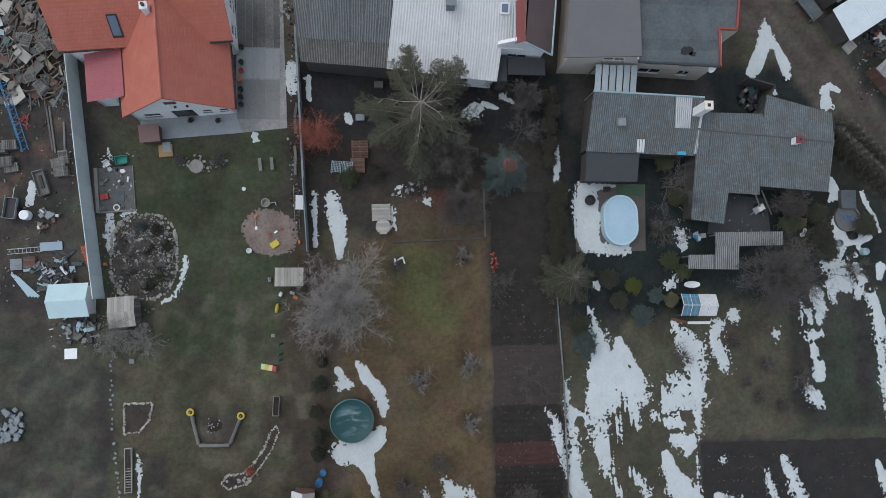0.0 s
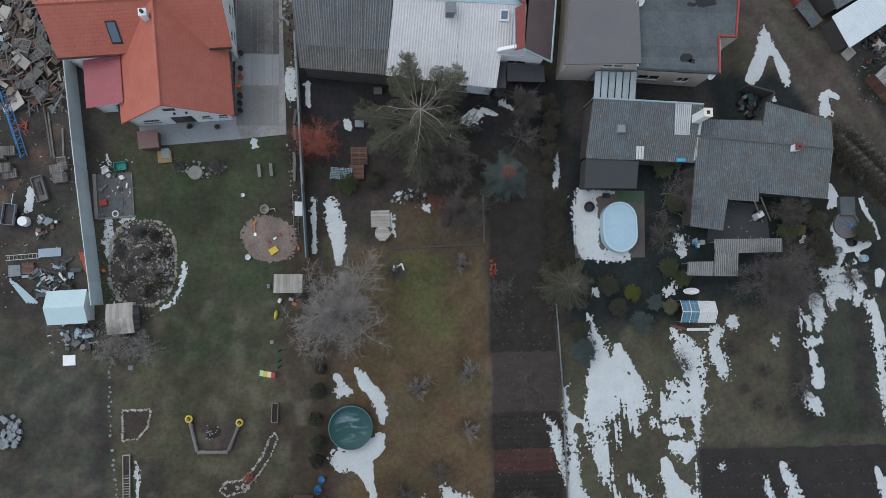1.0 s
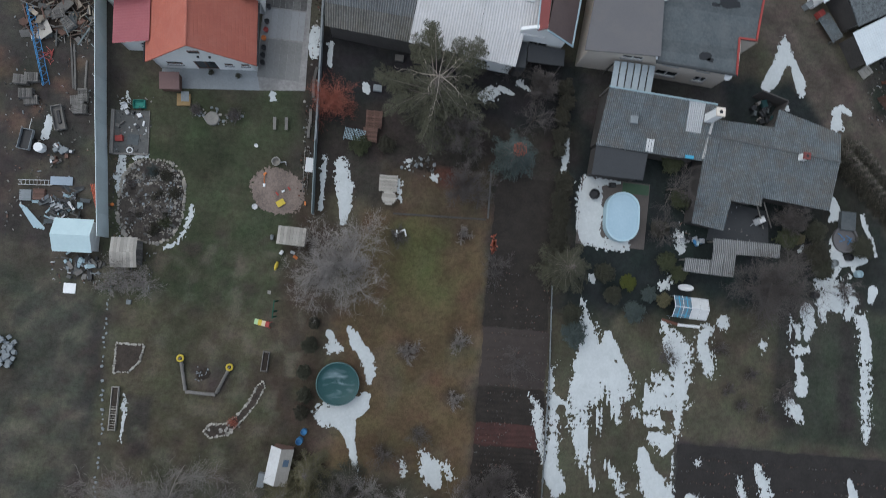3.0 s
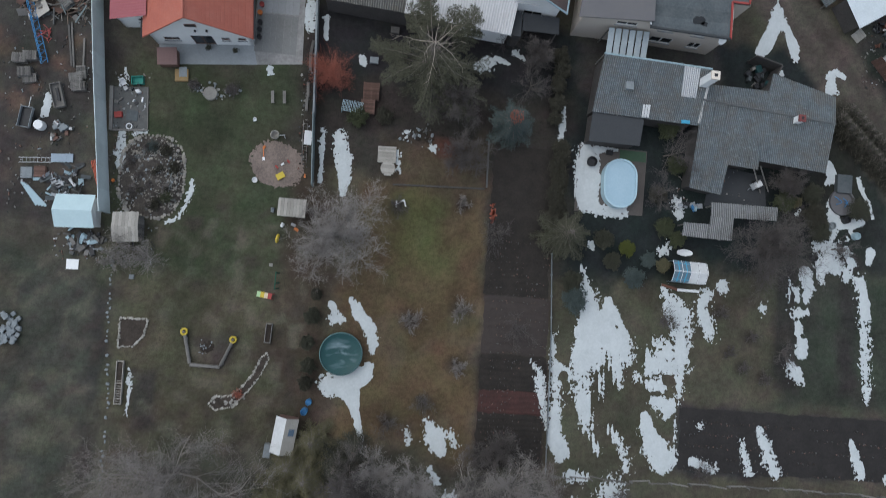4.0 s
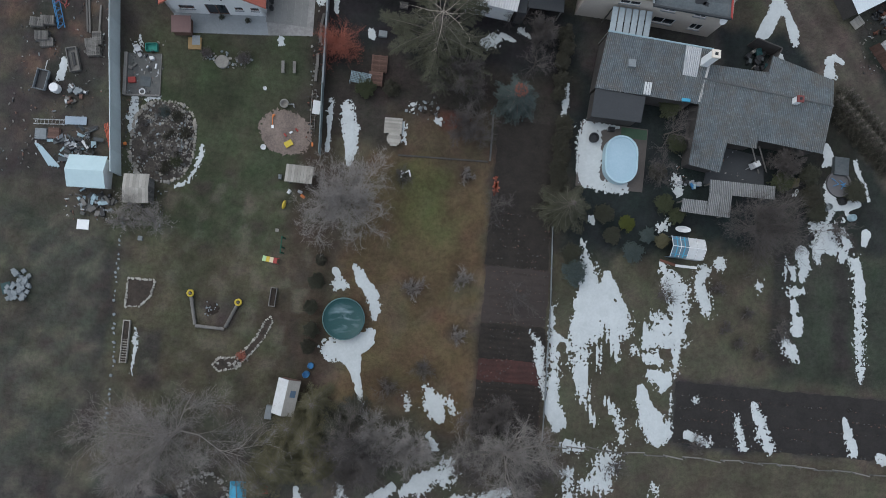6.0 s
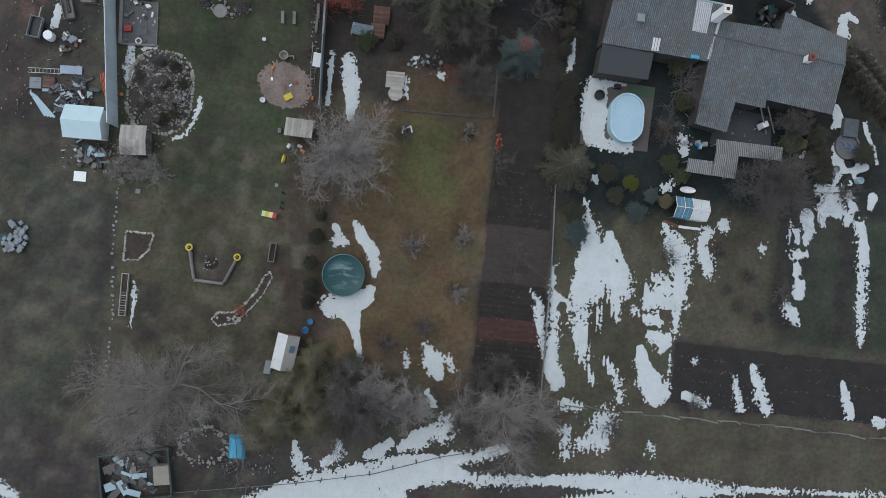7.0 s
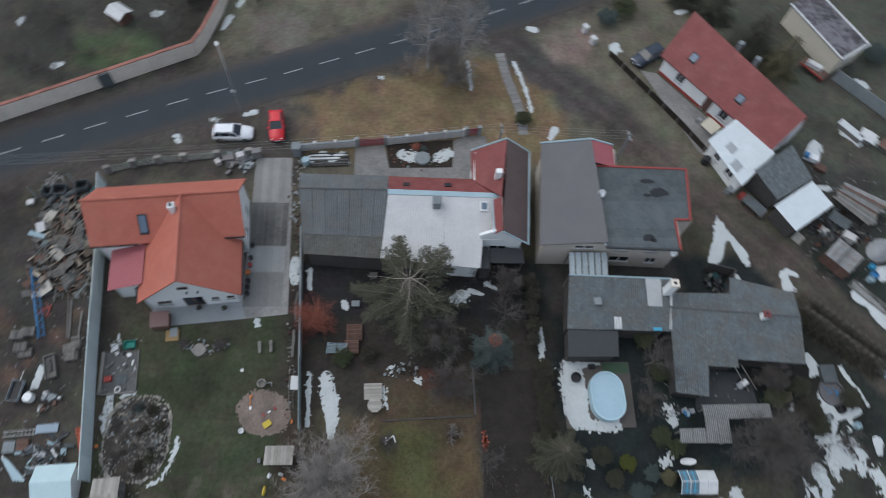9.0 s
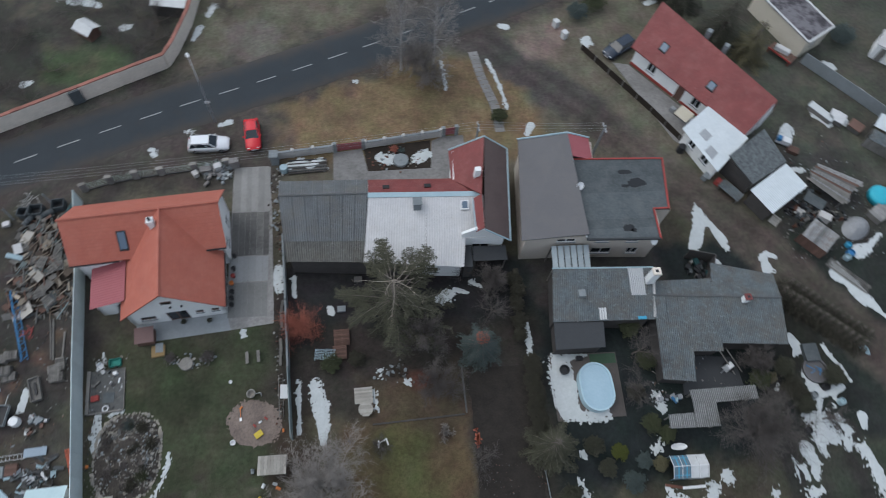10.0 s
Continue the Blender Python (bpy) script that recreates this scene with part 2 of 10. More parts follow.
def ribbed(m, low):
    """Darkens the valleys of corrugated sheets and lightens their crests."""
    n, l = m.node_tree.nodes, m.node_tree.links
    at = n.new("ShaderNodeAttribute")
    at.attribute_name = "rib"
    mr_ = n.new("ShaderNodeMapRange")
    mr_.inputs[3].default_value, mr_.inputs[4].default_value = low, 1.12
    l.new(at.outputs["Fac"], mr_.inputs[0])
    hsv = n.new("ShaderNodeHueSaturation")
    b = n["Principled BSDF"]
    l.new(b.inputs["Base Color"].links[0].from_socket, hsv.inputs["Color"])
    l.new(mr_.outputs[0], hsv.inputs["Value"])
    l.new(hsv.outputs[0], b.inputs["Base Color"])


def weathered(m, lichen, moss, pale, lichen_at=0.62, moss_at=0.66, pale_at=0.64, strength=0.7):
    """Lichen in broad patches, dark moss in clumps and pale specks on an old roof."""
    n, l = m.node_tree.nodes, m.node_tree.links
    b = n["Principled BSDF"]
    geo = n.new("ShaderNodeNewGeometry")
    out = b.inputs["Base Color"].links[0].from_socket
    for col, at, wide, scale, k in ((lichen, lichen_at, 0.12, 0.55, strength), (pale, pale_at, 0.06, 3.4, strength), (moss, moss_at, 0.05, 2.3, strength)):
        no = n.new("ShaderNodeTexNoise")
        no.inputs["Scale"].default_value = scale
        no.inputs["Detail"].default_value = 8
        no.inputs["Roughness"].default_value = 0.72
        off = n.new("ShaderNodeVectorMath")
        off.operation = "ADD"
        off.inputs[1].default_value = (scale * 17.0, scale * 5.0, 0)
        l.new(geo.outputs["Position"], off.inputs[0])
        l.new(off.outputs[0], no.inputs["Vector"])
        mr_ = n.new("ShaderNodeMapRange")
        mr_.inputs[1].default_value, mr_.inputs[2].default_value, mr_.inputs[4].default_value = at - wide, at + wide, k
        l.new(no.outputs[0], mr_.inputs[0])
        mx = n.new("ShaderNodeMix")
        mx.data_type = "RGBA"
        mx.inputs[7].default_value = (*col, 1)
        l.new(mr_.outputs[0], mx.inputs[0])
        l.new(out, mx.inputs[6])
        out = mx.outputs[2]
    l.new(out, b.inputs["Base Color"])


weathered(M_GREYCORR, (0.125, 0.105, 0.082), (0.035, 0.035, 0.03), (0.29, 0.315, 0.32), lichen_at=0.55, moss_at=0.645, pale_at=0.62, strength=0.7)
weathered(M_DARKCORR, (0.17, 0.155, 0.135), (0.05, 0.05, 0.045), (0.27, 0.28, 0.28), lichen_at=0.58)
weathered(M_WHITEROOF, (0.42, 0.37, 0.33), (0.2, 0.17, 0.15), (0.66, 0.66, 0.66), lichen_at=0.66, moss_at=0.74, strength=0.45)
weathered(M_ORANGE, (0.5, 0.2, 0.15), (0.26, 0.09, 0.07), (0.5, 0.2, 0.14), lichen_at=0.58, moss_at=0.72, strength=0.35)
weathered(M_REDTILE, (0.28, 0.115, 0.1), (0.1, 0.045, 0.042), (0.32, 0.15, 0.13), lichen_at=0.6, moss_at=0.65, strength=0.5)
weathered(M_GREYSHEET, (0.16, 0.145, 0.135), (0.09, 0.085, 0.082), (0.15, 0.145, 0.14), strength=0.4)
weathered(M_FELT, (0.13, 0.135, 0.135), (0.035, 0.037, 0.04), (0.15, 0.155, 0.155), lichen_at=0.58, strength=0.5)
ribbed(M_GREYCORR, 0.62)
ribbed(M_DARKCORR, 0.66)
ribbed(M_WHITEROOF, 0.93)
M_GLASS = glass_mat("dark_window_glass", (0.015, 0.02, 0.026), 0.05)
M_SKYGLASS = glass_mat("roof_window_glass", (0.1, 0.14, 0.19))


# ---- mesh building ----
class Build:
    """Gathers vertices and faces of one mesh."""

    def __init__(self):
        self.v, self.f, self.rib = [], [], []

    def add(self, pts, faces):
        k = len(self.v)
        self.v += [tuple(p) for p in pts]
        self.f += [tuple(k + i for i in f) for f in faces]
        return self

    def box(self, x, y, z, sx, sy, sz, turn=0.0, tip=0.0):
        """A box on its base centre, turned about z and tipped about its own length."""
        m = pose(x, y, z, tip, 0, turn)
        p = [m @ Vector((a * sx / 2, b * sy / 2, c * sz)) for c in (0, 1) for a, b in ((-1, -1), (1, -1), (1, 1), (-1, 1))]
        return self.add(p, [(0, 3, 2, 1), (4, 5, 6, 7), (0, 1, 5, 4), (1, 2, 6, 5), (2, 3, 7, 6), (3, 0, 4, 7)])

    def prism(self, poly, z0, z1):
        n = len(poly)
        p = [(x, y, z0) for x, y in poly] + [(x, y, z1) for x, y in poly]
        return self.add(p, [tuple(range(n - 1, -1, -1)), tuple(range(n, 2 * n))] + [(i, (i + 1) % n, n + (i + 1) % n, n + i) for i in range(n)])

    def slab(self, pts, th):
        """A plate of thickness th under a polygon of points in space."""
        n = len(pts)
        p = [tuple(a) for a in pts] + [(a[0], a[1], a[2] - th) for a in pts]
        return self.add(p, [tuple(range(n)), tuple(range(2 * n - 1, n - 1, -1))] + [(i, n + i, n + (i + 1) % n, (i + 1) % n) for i in range(n)])

    def tube(self, p, q, r0, r1, n=5, cap=True):
        p, q = Vector(p), Vector(q)
        d = (q - p).normalized()
        s = d.orthogonal().normalized()
        t = d.cross(s)
        ring = [s * math.cos(2 * math.pi * i / n) + t * math.sin(2 * math.pi * i / n) for i in range(n)]
        pts = [p + r0 * o for o in ring] + [q + r1 * o for o in ring]
        faces = [(i, (i + 1) % n, n + (i + 1) % n, n + i) for i in range(n)]
        if cap:
            faces += [tuple(range(n - 1, -1, -1)), tuple(range(n, 2 * n))]
        return self.add(pts, faces)

    def lathe(self, x, y, prof, n=24, sx=1.0, sy=1.0, cap=True):
        """A round body from (radius, height) pairs."""
        k = len(prof)
        pts = [(x + r * sx * math.cos(2 * math.pi * i / n), y + r * sy * math.sin(2 * math.pi * i / n), z) for r, z in prof for i in range(n)]
        faces = [(j * n + i, j * n + (i + 1) % n, (j + 1) * n + (i + 1) % n, (j + 1) * n + i) for j in range(k - 1) for i in range(n)]
        if cap:
            faces += [tuple(range(n - 1, -1, -1)), tuple(range((k - 1) * n, k * n))]
        return self.add(pts, faces)

    def cable(self, pts, r, n=4):
        """One thin rod through several points."""
        pts = [Vector(p) for p in pts]
        v, f = [], []
        for i, p in enumerate(pts):
            d = (pts[min(i + 1, len(pts) - 1)] - pts[max(i - 1, 0)]).normalized()
            s = d.cross(Vector((0, 0, 1)))
            s = s.normalized() if s.length > 0.01 else Vector((1, 0, 0))
            t = d.cross(s)
            v += [p + r * (s * math.cos(2 * math.pi * k / n) + t * math.sin(2 * math.pi * k / n)) for k in range(n)]
        for i in range(len(pts) - 1):
            f += [(i * n + k, i * n + (k + 1) % n, (i + 1) * n + (k + 1) % n, (i + 1) * n + k) for k in range(n)]
        f += [tuple(range(n - 1, -1, -1)), tuple(range((len(pts) - 1) * n, len(pts) * n))]
        return self.add(v, f)

    def wave(self, a, b, c, d, pitch=0.3, amp=0.05, th=0.015, steps=6):
        """A corrugated sheet over the quad a, b (eave), c, d (ridge); the ribs run from eave to ridge."""
        a, b, c, d = (Vector(p) for p in (a, b, c, d))
        n = max(2, int((b - a).length / pitch * steps))
        up = (b - a).cross(d - a).normalized()
        top, crest = [], []
        for i in range(n + 1):
            u = i / n
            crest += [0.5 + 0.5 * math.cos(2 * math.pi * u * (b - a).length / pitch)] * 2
            h = up * amp * math.cos(2 * math.pi * u * (b - a).length / pitch)
            top.append((a.lerp(b, u) + h, d.lerp(c, u) + h))
        pts = [p for pair in top for p in pair] + [p - up * th for pair in top for p in pair]
        k = 2 * (n + 1)
        f = []
        for i in range(n):
            j = 2 * i
            f += [(j, j + 2, j + 3, j + 1), (k + j, k + j + 1, k + j + 3, k + j + 2), (j, k + j, k + j + 2, j + 2), (j + 1, j + 3, k + j + 3, k + j + 1)]
        f += [(0, 1, k + 1, k), (k - 2, 2 * k - 2, 2 * k - 1, k - 1)]
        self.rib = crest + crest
        return self.add(pts, f)

    def mesh(self, name, material, smooth=False):
        me = bpy.data.meshes.new(name)
        me.from_pydata(self.v, [], self.f)
        me.materials.append(material)
        if smooth:
            me.polygons.foreach_set("use_smooth", [True] * len(me.polygons))
        if len(self.rib) == len(self.v):
            me.attributes.new("rib", "FLOAT", "POINT").data.foreach_set("value", self.rib)
        me.update()
        return me


def part(name, b, material, parent=None, label="", smooth=False):
    """Links a gathered mesh as one object, under a thing where one is given."""
    ob = new(name, b.mesh(name, material, smooth))
    if parent is not None:
        ob.parent = parent
    return tagged(ob, label)


def thing(name, label, category, m=None, group="", kind=""):
    ob = new(name)
    ob.matrix_basis = m or Matrix()
    ob.empty_display_size = 0.3
    return tagged(ob, label, category, group, kind)


def solid(name, b, material, label, category, m=None, group="", kind="", smooth=False):
    """A thing of one mesh."""
    ob = new(name, b.mesh(name, material, smooth))
    ob.matrix_basis = m or Matrix()
    return tagged(ob, label, category, group, kind)


def roof_uv(ob, along, up):
    """Lays tile courses on a roof: u along the eave, v up the slope, in metres."""
    me = ob.data
    layer = me.uv_layers.new(name="UVMap")
    along, up = Vector(along).normalized(), Vector(up).normalized()
    for i, loop in enumerate(me.loops):
        co = me.vertices[loop.vertex_index].co
        layer.data[i].uv = (co.dot(along), co.dot(up))


def wall(parent, p, q, z0, z1, material, openings=(), th=0.3, name="wall", gable=None, kind="window", frames=None):
    """A wall from p to q with openings (from, to, sill, head) through it and a window set into each. gable: (place, height) of a peak."""
    p, q = Vector((*p, 0)), Vector((*q, 0))
    d = (q - p).normalized()
    nrm = Vector((d.y, -d.x, 0))
    run = (q - p).length
    us = sorted({0.0, run, *[a for o in openings for a in o[:2]]})
    zs = sorted({z0, z1, *[a for o in openings for a in o[2:4]]})
    b, made = Build(), {}
    holes = {(i, k) for i in range(len(us) - 1) for k in range(len(zs) - 1) if any(o[0] <= us[i] and us[i + 1] <= o[1] and o[2] <= zs[k] and zs[k + 1] <= o[3] for o in openings)}

    def vt(i, k, w):
        if (i, k, w) not in made:
            made[i, k, w] = len(b.v)
            b.v.append(tuple(p + d * us[i] - nrm * w + Vector((0, 0, zs[k]))))
        return made[i, k, w]

    full = {(i, k) for i in range(len(us) - 1) for k in range(len(zs) - 1)} - holes
    for i, k in full:
        b.f += [(vt(i, k, 0), vt(i + 1, k, 0), vt(i + 1, k + 1, 0), vt(i, k + 1, 0)), (vt(i, k, th), vt(i, k + 1, th), vt(i + 1, k + 1, th), vt(i + 1, k, th))]
        for j, (m0, m1) in (((i - 1, k), ((i, k), (i, k + 1))), ((i + 1, k), ((i + 1, k + 1), (i + 1, k))), ((i, k - 1), ((i + 1, k), (i, k))), ((i, k + 1), ((i, k + 1), (i + 1, k + 1)))):
            if j not in full:
                b.f.append((vt(*m0, 0), vt(*m1, 0), vt(*m1, th), vt(*m0, th)))
    if gable:
        g, h = gable
        pts = [p + d * u - nrm * w + Vector((0, 0, z)) for w in (0, th) for u, z in ((0, z1), (run, z1), (g, h))]
        b.add(pts, [(0, 1, 2), (5, 4, 3), (1, 4, 5, 2), (0, 2, 5, 3), (0, 3, 4, 1)])
    w_ob = part(name, b, material, parent)
    for u0, u1, a0, a1 in [o[:4] for o in openings]:
        def bar(bb, s0, s1, h0, h1, i0, i1):
            pts = [p + d * u - nrm * w + Vector((0, 0, z)) for z in (h0, h1) for u, w in ((s0, i0), (s1, i0), (s1, i1), (s0, i1))]
            bb.add(pts, [(0, 1, 5, 4), (1, 2, 6, 5), (2, 3, 7, 6), (3, 0, 4, 7), (4, 5, 6, 7), (3, 2, 1, 0)])
        fr, pane = Build(), Build()
        e = 0.08
        for s in ((u0, u0 + e, a0, a1), (u1 - e, u1, a0, a1), (u0 + e, u1 - e, a0, a0 + e), (u0 + e, u1 - e, a1 - e, a1)):
            bar(fr, *s, 0.06, 0.14)
        mid = (u0 + u1) / 2
        if u1 - u0 > 0.9 and kind == "window":
            bar(fr, mid - 0.04, mid + 0.04, a0 + e, a1 - e, 0.06, 0.14)
        bar(pane, u0 + e, u1 - e, a0 + e, a1 - e, 0.1, 0.12)
        win = part("window", fr, frames or M_WINDOWFRAME, parent, "brown-framed window" if frames else "white-framed window")
        part("pane", pane, M_GLASS, win)
        if a0 > z0 + 0.3:
            sl = Build()
            bar(sl, u0 - 0.06, u1 + 0.06, a0 - 0.05, a0 - 0.004, -0.08, 0.05)
            part("sill", sl, M_CONCRETE, win)
    return w_ob


def fbm(x, y, s, seed=0.0):
    return noise.fractal(Vector((x * s, y * s, seed)), 1.0, 2.0, 4)


# ---- ground: one sheet to the horizon ----
def spaced(lo, hi, step, far, grow=1.35):
    """Even steps between lo and hi, then ever wider ones out to far."""
    mid = list(np.arange(lo, hi + 1e-6, step))
    out, s, x = [], step, hi
    while x < far:
        s *= grow
        x += s
        out.append(x)
    left, s, x = [], step, lo
    while x > -far:
        s *= grow
        x -= s
        left.append(x)
    return np.array(left[::-1] + mid + out)


# zones of the ground: x0, y0, x1, y1, softness, colour
ZONES = [
    (-300, 30, 300, 300, 3, (0.1, 0.09, 0.066)),
    (-75, 40, -22, 90, 2.0, (0.046, 0.044, 0.036)),
    (-37, 45, -28, 50.5, 1.5, (0.058, 0.075, 0.04)),
    (44, 19, 160, 80, 2.0, (0.056, 0.056, 0.044)),
    (46, 20, 57, 34, 1.5, (0.04, 0.039, 0.034)),
    (-10, 33.5, 20, 47.5, 1.2, (0.135, 0.098, 0.056)),
    (-60, 30, -9, 40, 1.2, (0.058, 0.05, 0.043)),
    (-70, -3, -26.5, 31, 1.5, (0.047, 0.042, 0.037)),
    (-70, -40, -24, -4, 2.0, (0.052, 0.052, 0.041)),
    (-24, -24, -7, -5, 2.0, (0.062, 0.057, 0.036)),
    (-25.6, -26, -24.2, -4.5, 0.5, (0.038, 0.036, 0.031)),
    (-17.2, -13.5, -13.6, -10.4, 0.7, (0.045, 0.039, 0.032)),
    (-25, -6, -9.5, 14, 1.5, (0.046, 0.052, 0.03)),
    (-9.5, -23, -5, 13, 1.0, (0.052, 0.04, 0.029)),
    (-25, -40, 16, -20, 2.5, (0.062, 0.057, 0.042)),
    # next two rows: tree and yard shade put into the earth colour
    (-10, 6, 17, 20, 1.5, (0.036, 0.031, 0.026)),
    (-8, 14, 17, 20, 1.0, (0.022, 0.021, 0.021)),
    (-4, -20, 9, 5, 1.2, (0.086, 0.062, 0.035)),
    (0.5, -3.5, 5, 3.5, 2.0, (0.07, 0.07, 0.03)),
    (16, -21, 29, 0, 1.2, (0.06, 0.056, 0.038)),
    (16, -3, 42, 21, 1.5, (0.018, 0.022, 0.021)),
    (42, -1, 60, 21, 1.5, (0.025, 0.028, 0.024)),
    (29, -13.5, 60, -0.5, 1.0, (0.064, 0.059, 0.041)),
    (38.5, -13.5, 60, -0.5, 0.8, (0.038, 0.042, 0.031)),
    (37.6, -12, 40.2, 6, 0.5, (0.034, 0.031, 0.027)),
    (44.2, -12, 46.2, 2, 0.5, (0.034, 0.031, 0.027)),
    (-21.9, -19.5, -19.5, -14.0, 0.35, (0.042, 0.037, 0.031)),
    (9.1, -5.2, 15.4, 9, 0.35, (0.029, 0.025, 0.024)),
    (9.2, -10.6, 15.6, -5.2, 0.3, (0.056, 0.044, 0.038)),
    (9.3, -21, 16, -10.6, 0.3, (0.031, 0.026, 0.024)),
    (9.4, -15.9, 15.6, -14.2, 0.4, (0.062, 0.032, 0.03)),
    (28.6, -20.3, 80, -14.2, 0.5, (0.03, 0.028, 0.029)),
    (16.5, -27.2, 90, -21.2, 0.8, (0.066, 0.059, 0.042)),
    (-200, -60, 200, -27.6, 1.5, (0.048, 0.043, 0.039)),
    (17, 15, 31, 21, 1.0, (0.045, 0.042, 0.038)),
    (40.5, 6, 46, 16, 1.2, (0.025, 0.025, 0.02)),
    (-1, 3.5, 8.6, 8.5, 1.2, (0.07, 0.052, 0.034)),
    (3.6, 7.4, 5.6, 9.2, 0.6, (0.085, 0.04, 0.03)),
]
# dug rounds at the feet of the young trees
PITS = [(2.3, -8.05, 0.75), (6.9, -6.7, 0.65), (6.95, -11.9, 0.65), (4.2, -15.4, 0.6), (1.2, -17.3, 0.6), (6.4, 3.2, 0.45), (0.4, 2.4, 0.6), (35.2, -7.2, 0.5), (33.0, -8.8, 0.4), (34.6, -10.0, 0.5), (32.0, -5.0, 0.5), (36.6, -11.0, 0.4), (39.0, -6.8, 0.6)]
# rust and sawdust trodden into the yard
RUSTY = [(-34.5, 8.7, 1.3), (-30.8, 12.5, 1.2), (-32.9, 10.2, 0.8), (-36.5, 13.5, 1.8), (-29.6, 14.8, 0.9)]
VERGE = [(-62, 23.5), (-40.5, 33.2), (-23.9, 40.3), (-11.5, 45.1), (1.85, 50.6), (15, 56.4), (40, 68)]
TRACK = [(9, 56), (14.5, 51), (19.7, 45.8), (25.9, 39.9), (31, 33.5), (36.4, 27.5), (41.5, 21.8), (46.1, 15.8), (51.1, 9), (62, -6)]


def near_line(x, y, line):
    best, side = 1e9, 0.0
    for (ax, ay), (bx, by) in zip(line, line[1:]):
        dx, dy = bx - ax, by - ay
        s = min(1, max(0, ((x - ax) * dx + (y - ay) * dy) / (dx * dx + dy * dy)))
        px, py = x - ax - s * dx, y - ay - s * dy
        dd = math.hypot(px, py)
        if dd < best:
            best, side = dd, (dx * py - dy * px) / math.hypot(dx, dy)
    return best, side


def ground_colour(x, y):
    c = Vector((0.07, 0.062, 0.044))
    wx, wy = x + 1.8 * fbm(x, y, 0.22, 3), y + 1.8 * fbm(x, y, 0.22, 9)
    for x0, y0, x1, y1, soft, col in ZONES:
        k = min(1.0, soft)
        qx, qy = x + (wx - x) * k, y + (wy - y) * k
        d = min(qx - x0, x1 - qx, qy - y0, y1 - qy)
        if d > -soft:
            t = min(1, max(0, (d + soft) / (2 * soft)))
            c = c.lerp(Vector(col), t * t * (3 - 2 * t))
    bare = 0.0
    if x > 0 and y > -10:
        d, side = near_line(x, y, TRACK)
        if d < 4.5:
            rut = 0.84 + 0.3 * min(1, abs(abs(side) - 1.0))
            t = min(1, max(0, (3.3 + 0.8 * fbm(x, y, 0.5) - d) / 1.0))
            c = c.lerp(Vector((0.07, 0.059, 0.048)).lerp(Vector((0.058, 0.051, 0.046)), min(1, max(0, (y - 34) / 8))) * rut, t)
            bare = t
    if y > 15 and x < 45:
        d, side = near_line(x, y, VERGE)
        if d < 7:
            t = min(1, max(0, (5.4 + 1.6 * fbm(x, y, 0.4, 2) - d) / 1.5)) * 0.9
            c = c.lerp(Vector((0.058, 0.05, 0.044)), t)
            bare = max(bare, t)
    for px, py, pr in ((22.0, 50.2, 3.2), (24.0, 51.5, 2.0), (-13.0, 51.5, 3.8)):
        d = math.hypot(x - px, (y - py) * 1.2) - pr - fbm(x, y, 0.5, 31)
        if d < 0.6:
            c = c.lerp(Vector((0.15, 0.115, 0.096) if px > 0 else (0.098, 0.088, 0.074)), min(1, (0.6 - d) / 1.2) * 0.9)
    for px, py, pr in RUSTY:
        d = math.hypot(x - px, y - py) / pr + 0.5 * fbm(x, y, 0.9, 17)
        if d < 1:
            c = c.lerp(Vector((0.115, 0.075, 0.055)), min(0.8, 1.4 * (1 - d)))
    for px, py, pr in PITS:
        d = math.hypot(x - px, y - py) - pr
        if d < 0.4:
            c = c.lerp(Vector((0.036, 0.031, 0.026)), min(1, (0.4 - d) / 0.6) * 0.8)
    k = 1 + 0.3 * fbm(x, y, 0.2, 5) + 0.2 * fbm(x, y, 0.7, 7)
    g = 0.06 * fbm(x, y, 0.3, 12)
    dry = 0.8 * fbm(x, y, 0.16, 21) + 0.75 * fbm(x, y, 0.5, 4)
    if dry > 0.1 and c.x > 0.042 and bare < 0.95:
        c = c.lerp(Vector((0.1, 0.085, 0.058)), min(0.5, (dry - 0.1) * 1.1) * (1 - bare) * (0.45 if x > 16 or y > -6 and x > -26 else 0.8))
    blot = noise.noise(Vector((x * 0.7, y * 0.7, 40)))
    if blot > 0.12 and x < -7 and y < 0:
        c = c.lerp(Vector((0.105, 0.094, 0.07)), min(0.6 if x > -24 else 0.4, (blot - 0.12) * 2.1))
    elif blot < -0.2 and x < -7 and y < 1:
        c = c.lerp(Vector((0.045, 0.036, 0.03)), min(0.6, (-0.2 - blot) * 2.2))
    k *= 1.08 if y < 28 else 1.22
    return (c.x * k * (0.96 - g), c.y * k * (0.97 + g), c.z * k * 0.97, 1)


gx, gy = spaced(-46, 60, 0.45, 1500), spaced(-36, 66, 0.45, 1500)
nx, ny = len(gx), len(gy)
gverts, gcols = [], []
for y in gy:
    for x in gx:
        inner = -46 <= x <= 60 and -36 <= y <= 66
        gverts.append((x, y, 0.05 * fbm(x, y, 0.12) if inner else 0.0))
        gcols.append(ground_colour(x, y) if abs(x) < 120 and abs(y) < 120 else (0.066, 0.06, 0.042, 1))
gm = bpy.data.meshes.new("ground")
gm.from_pydata(gverts, [], [(j * nx + i, j * nx + i + 1, (j + 1) * nx + i + 1, (j + 1) * nx + i) for j in range(ny - 1) for i in range(nx - 1)])
att = gm.color_attributes.new("earth", "FLOAT_COLOR", "POINT")
att.data.foreach_set("color", np.array(gcols, dtype=np.float32).ravel())
gm.polygons.foreach_set("use_smooth", [True] * len(gm.polygons))
M_GROUND = bpy.data.materials.new("turf_and_earth")
M_GROUND.use_nodes = True
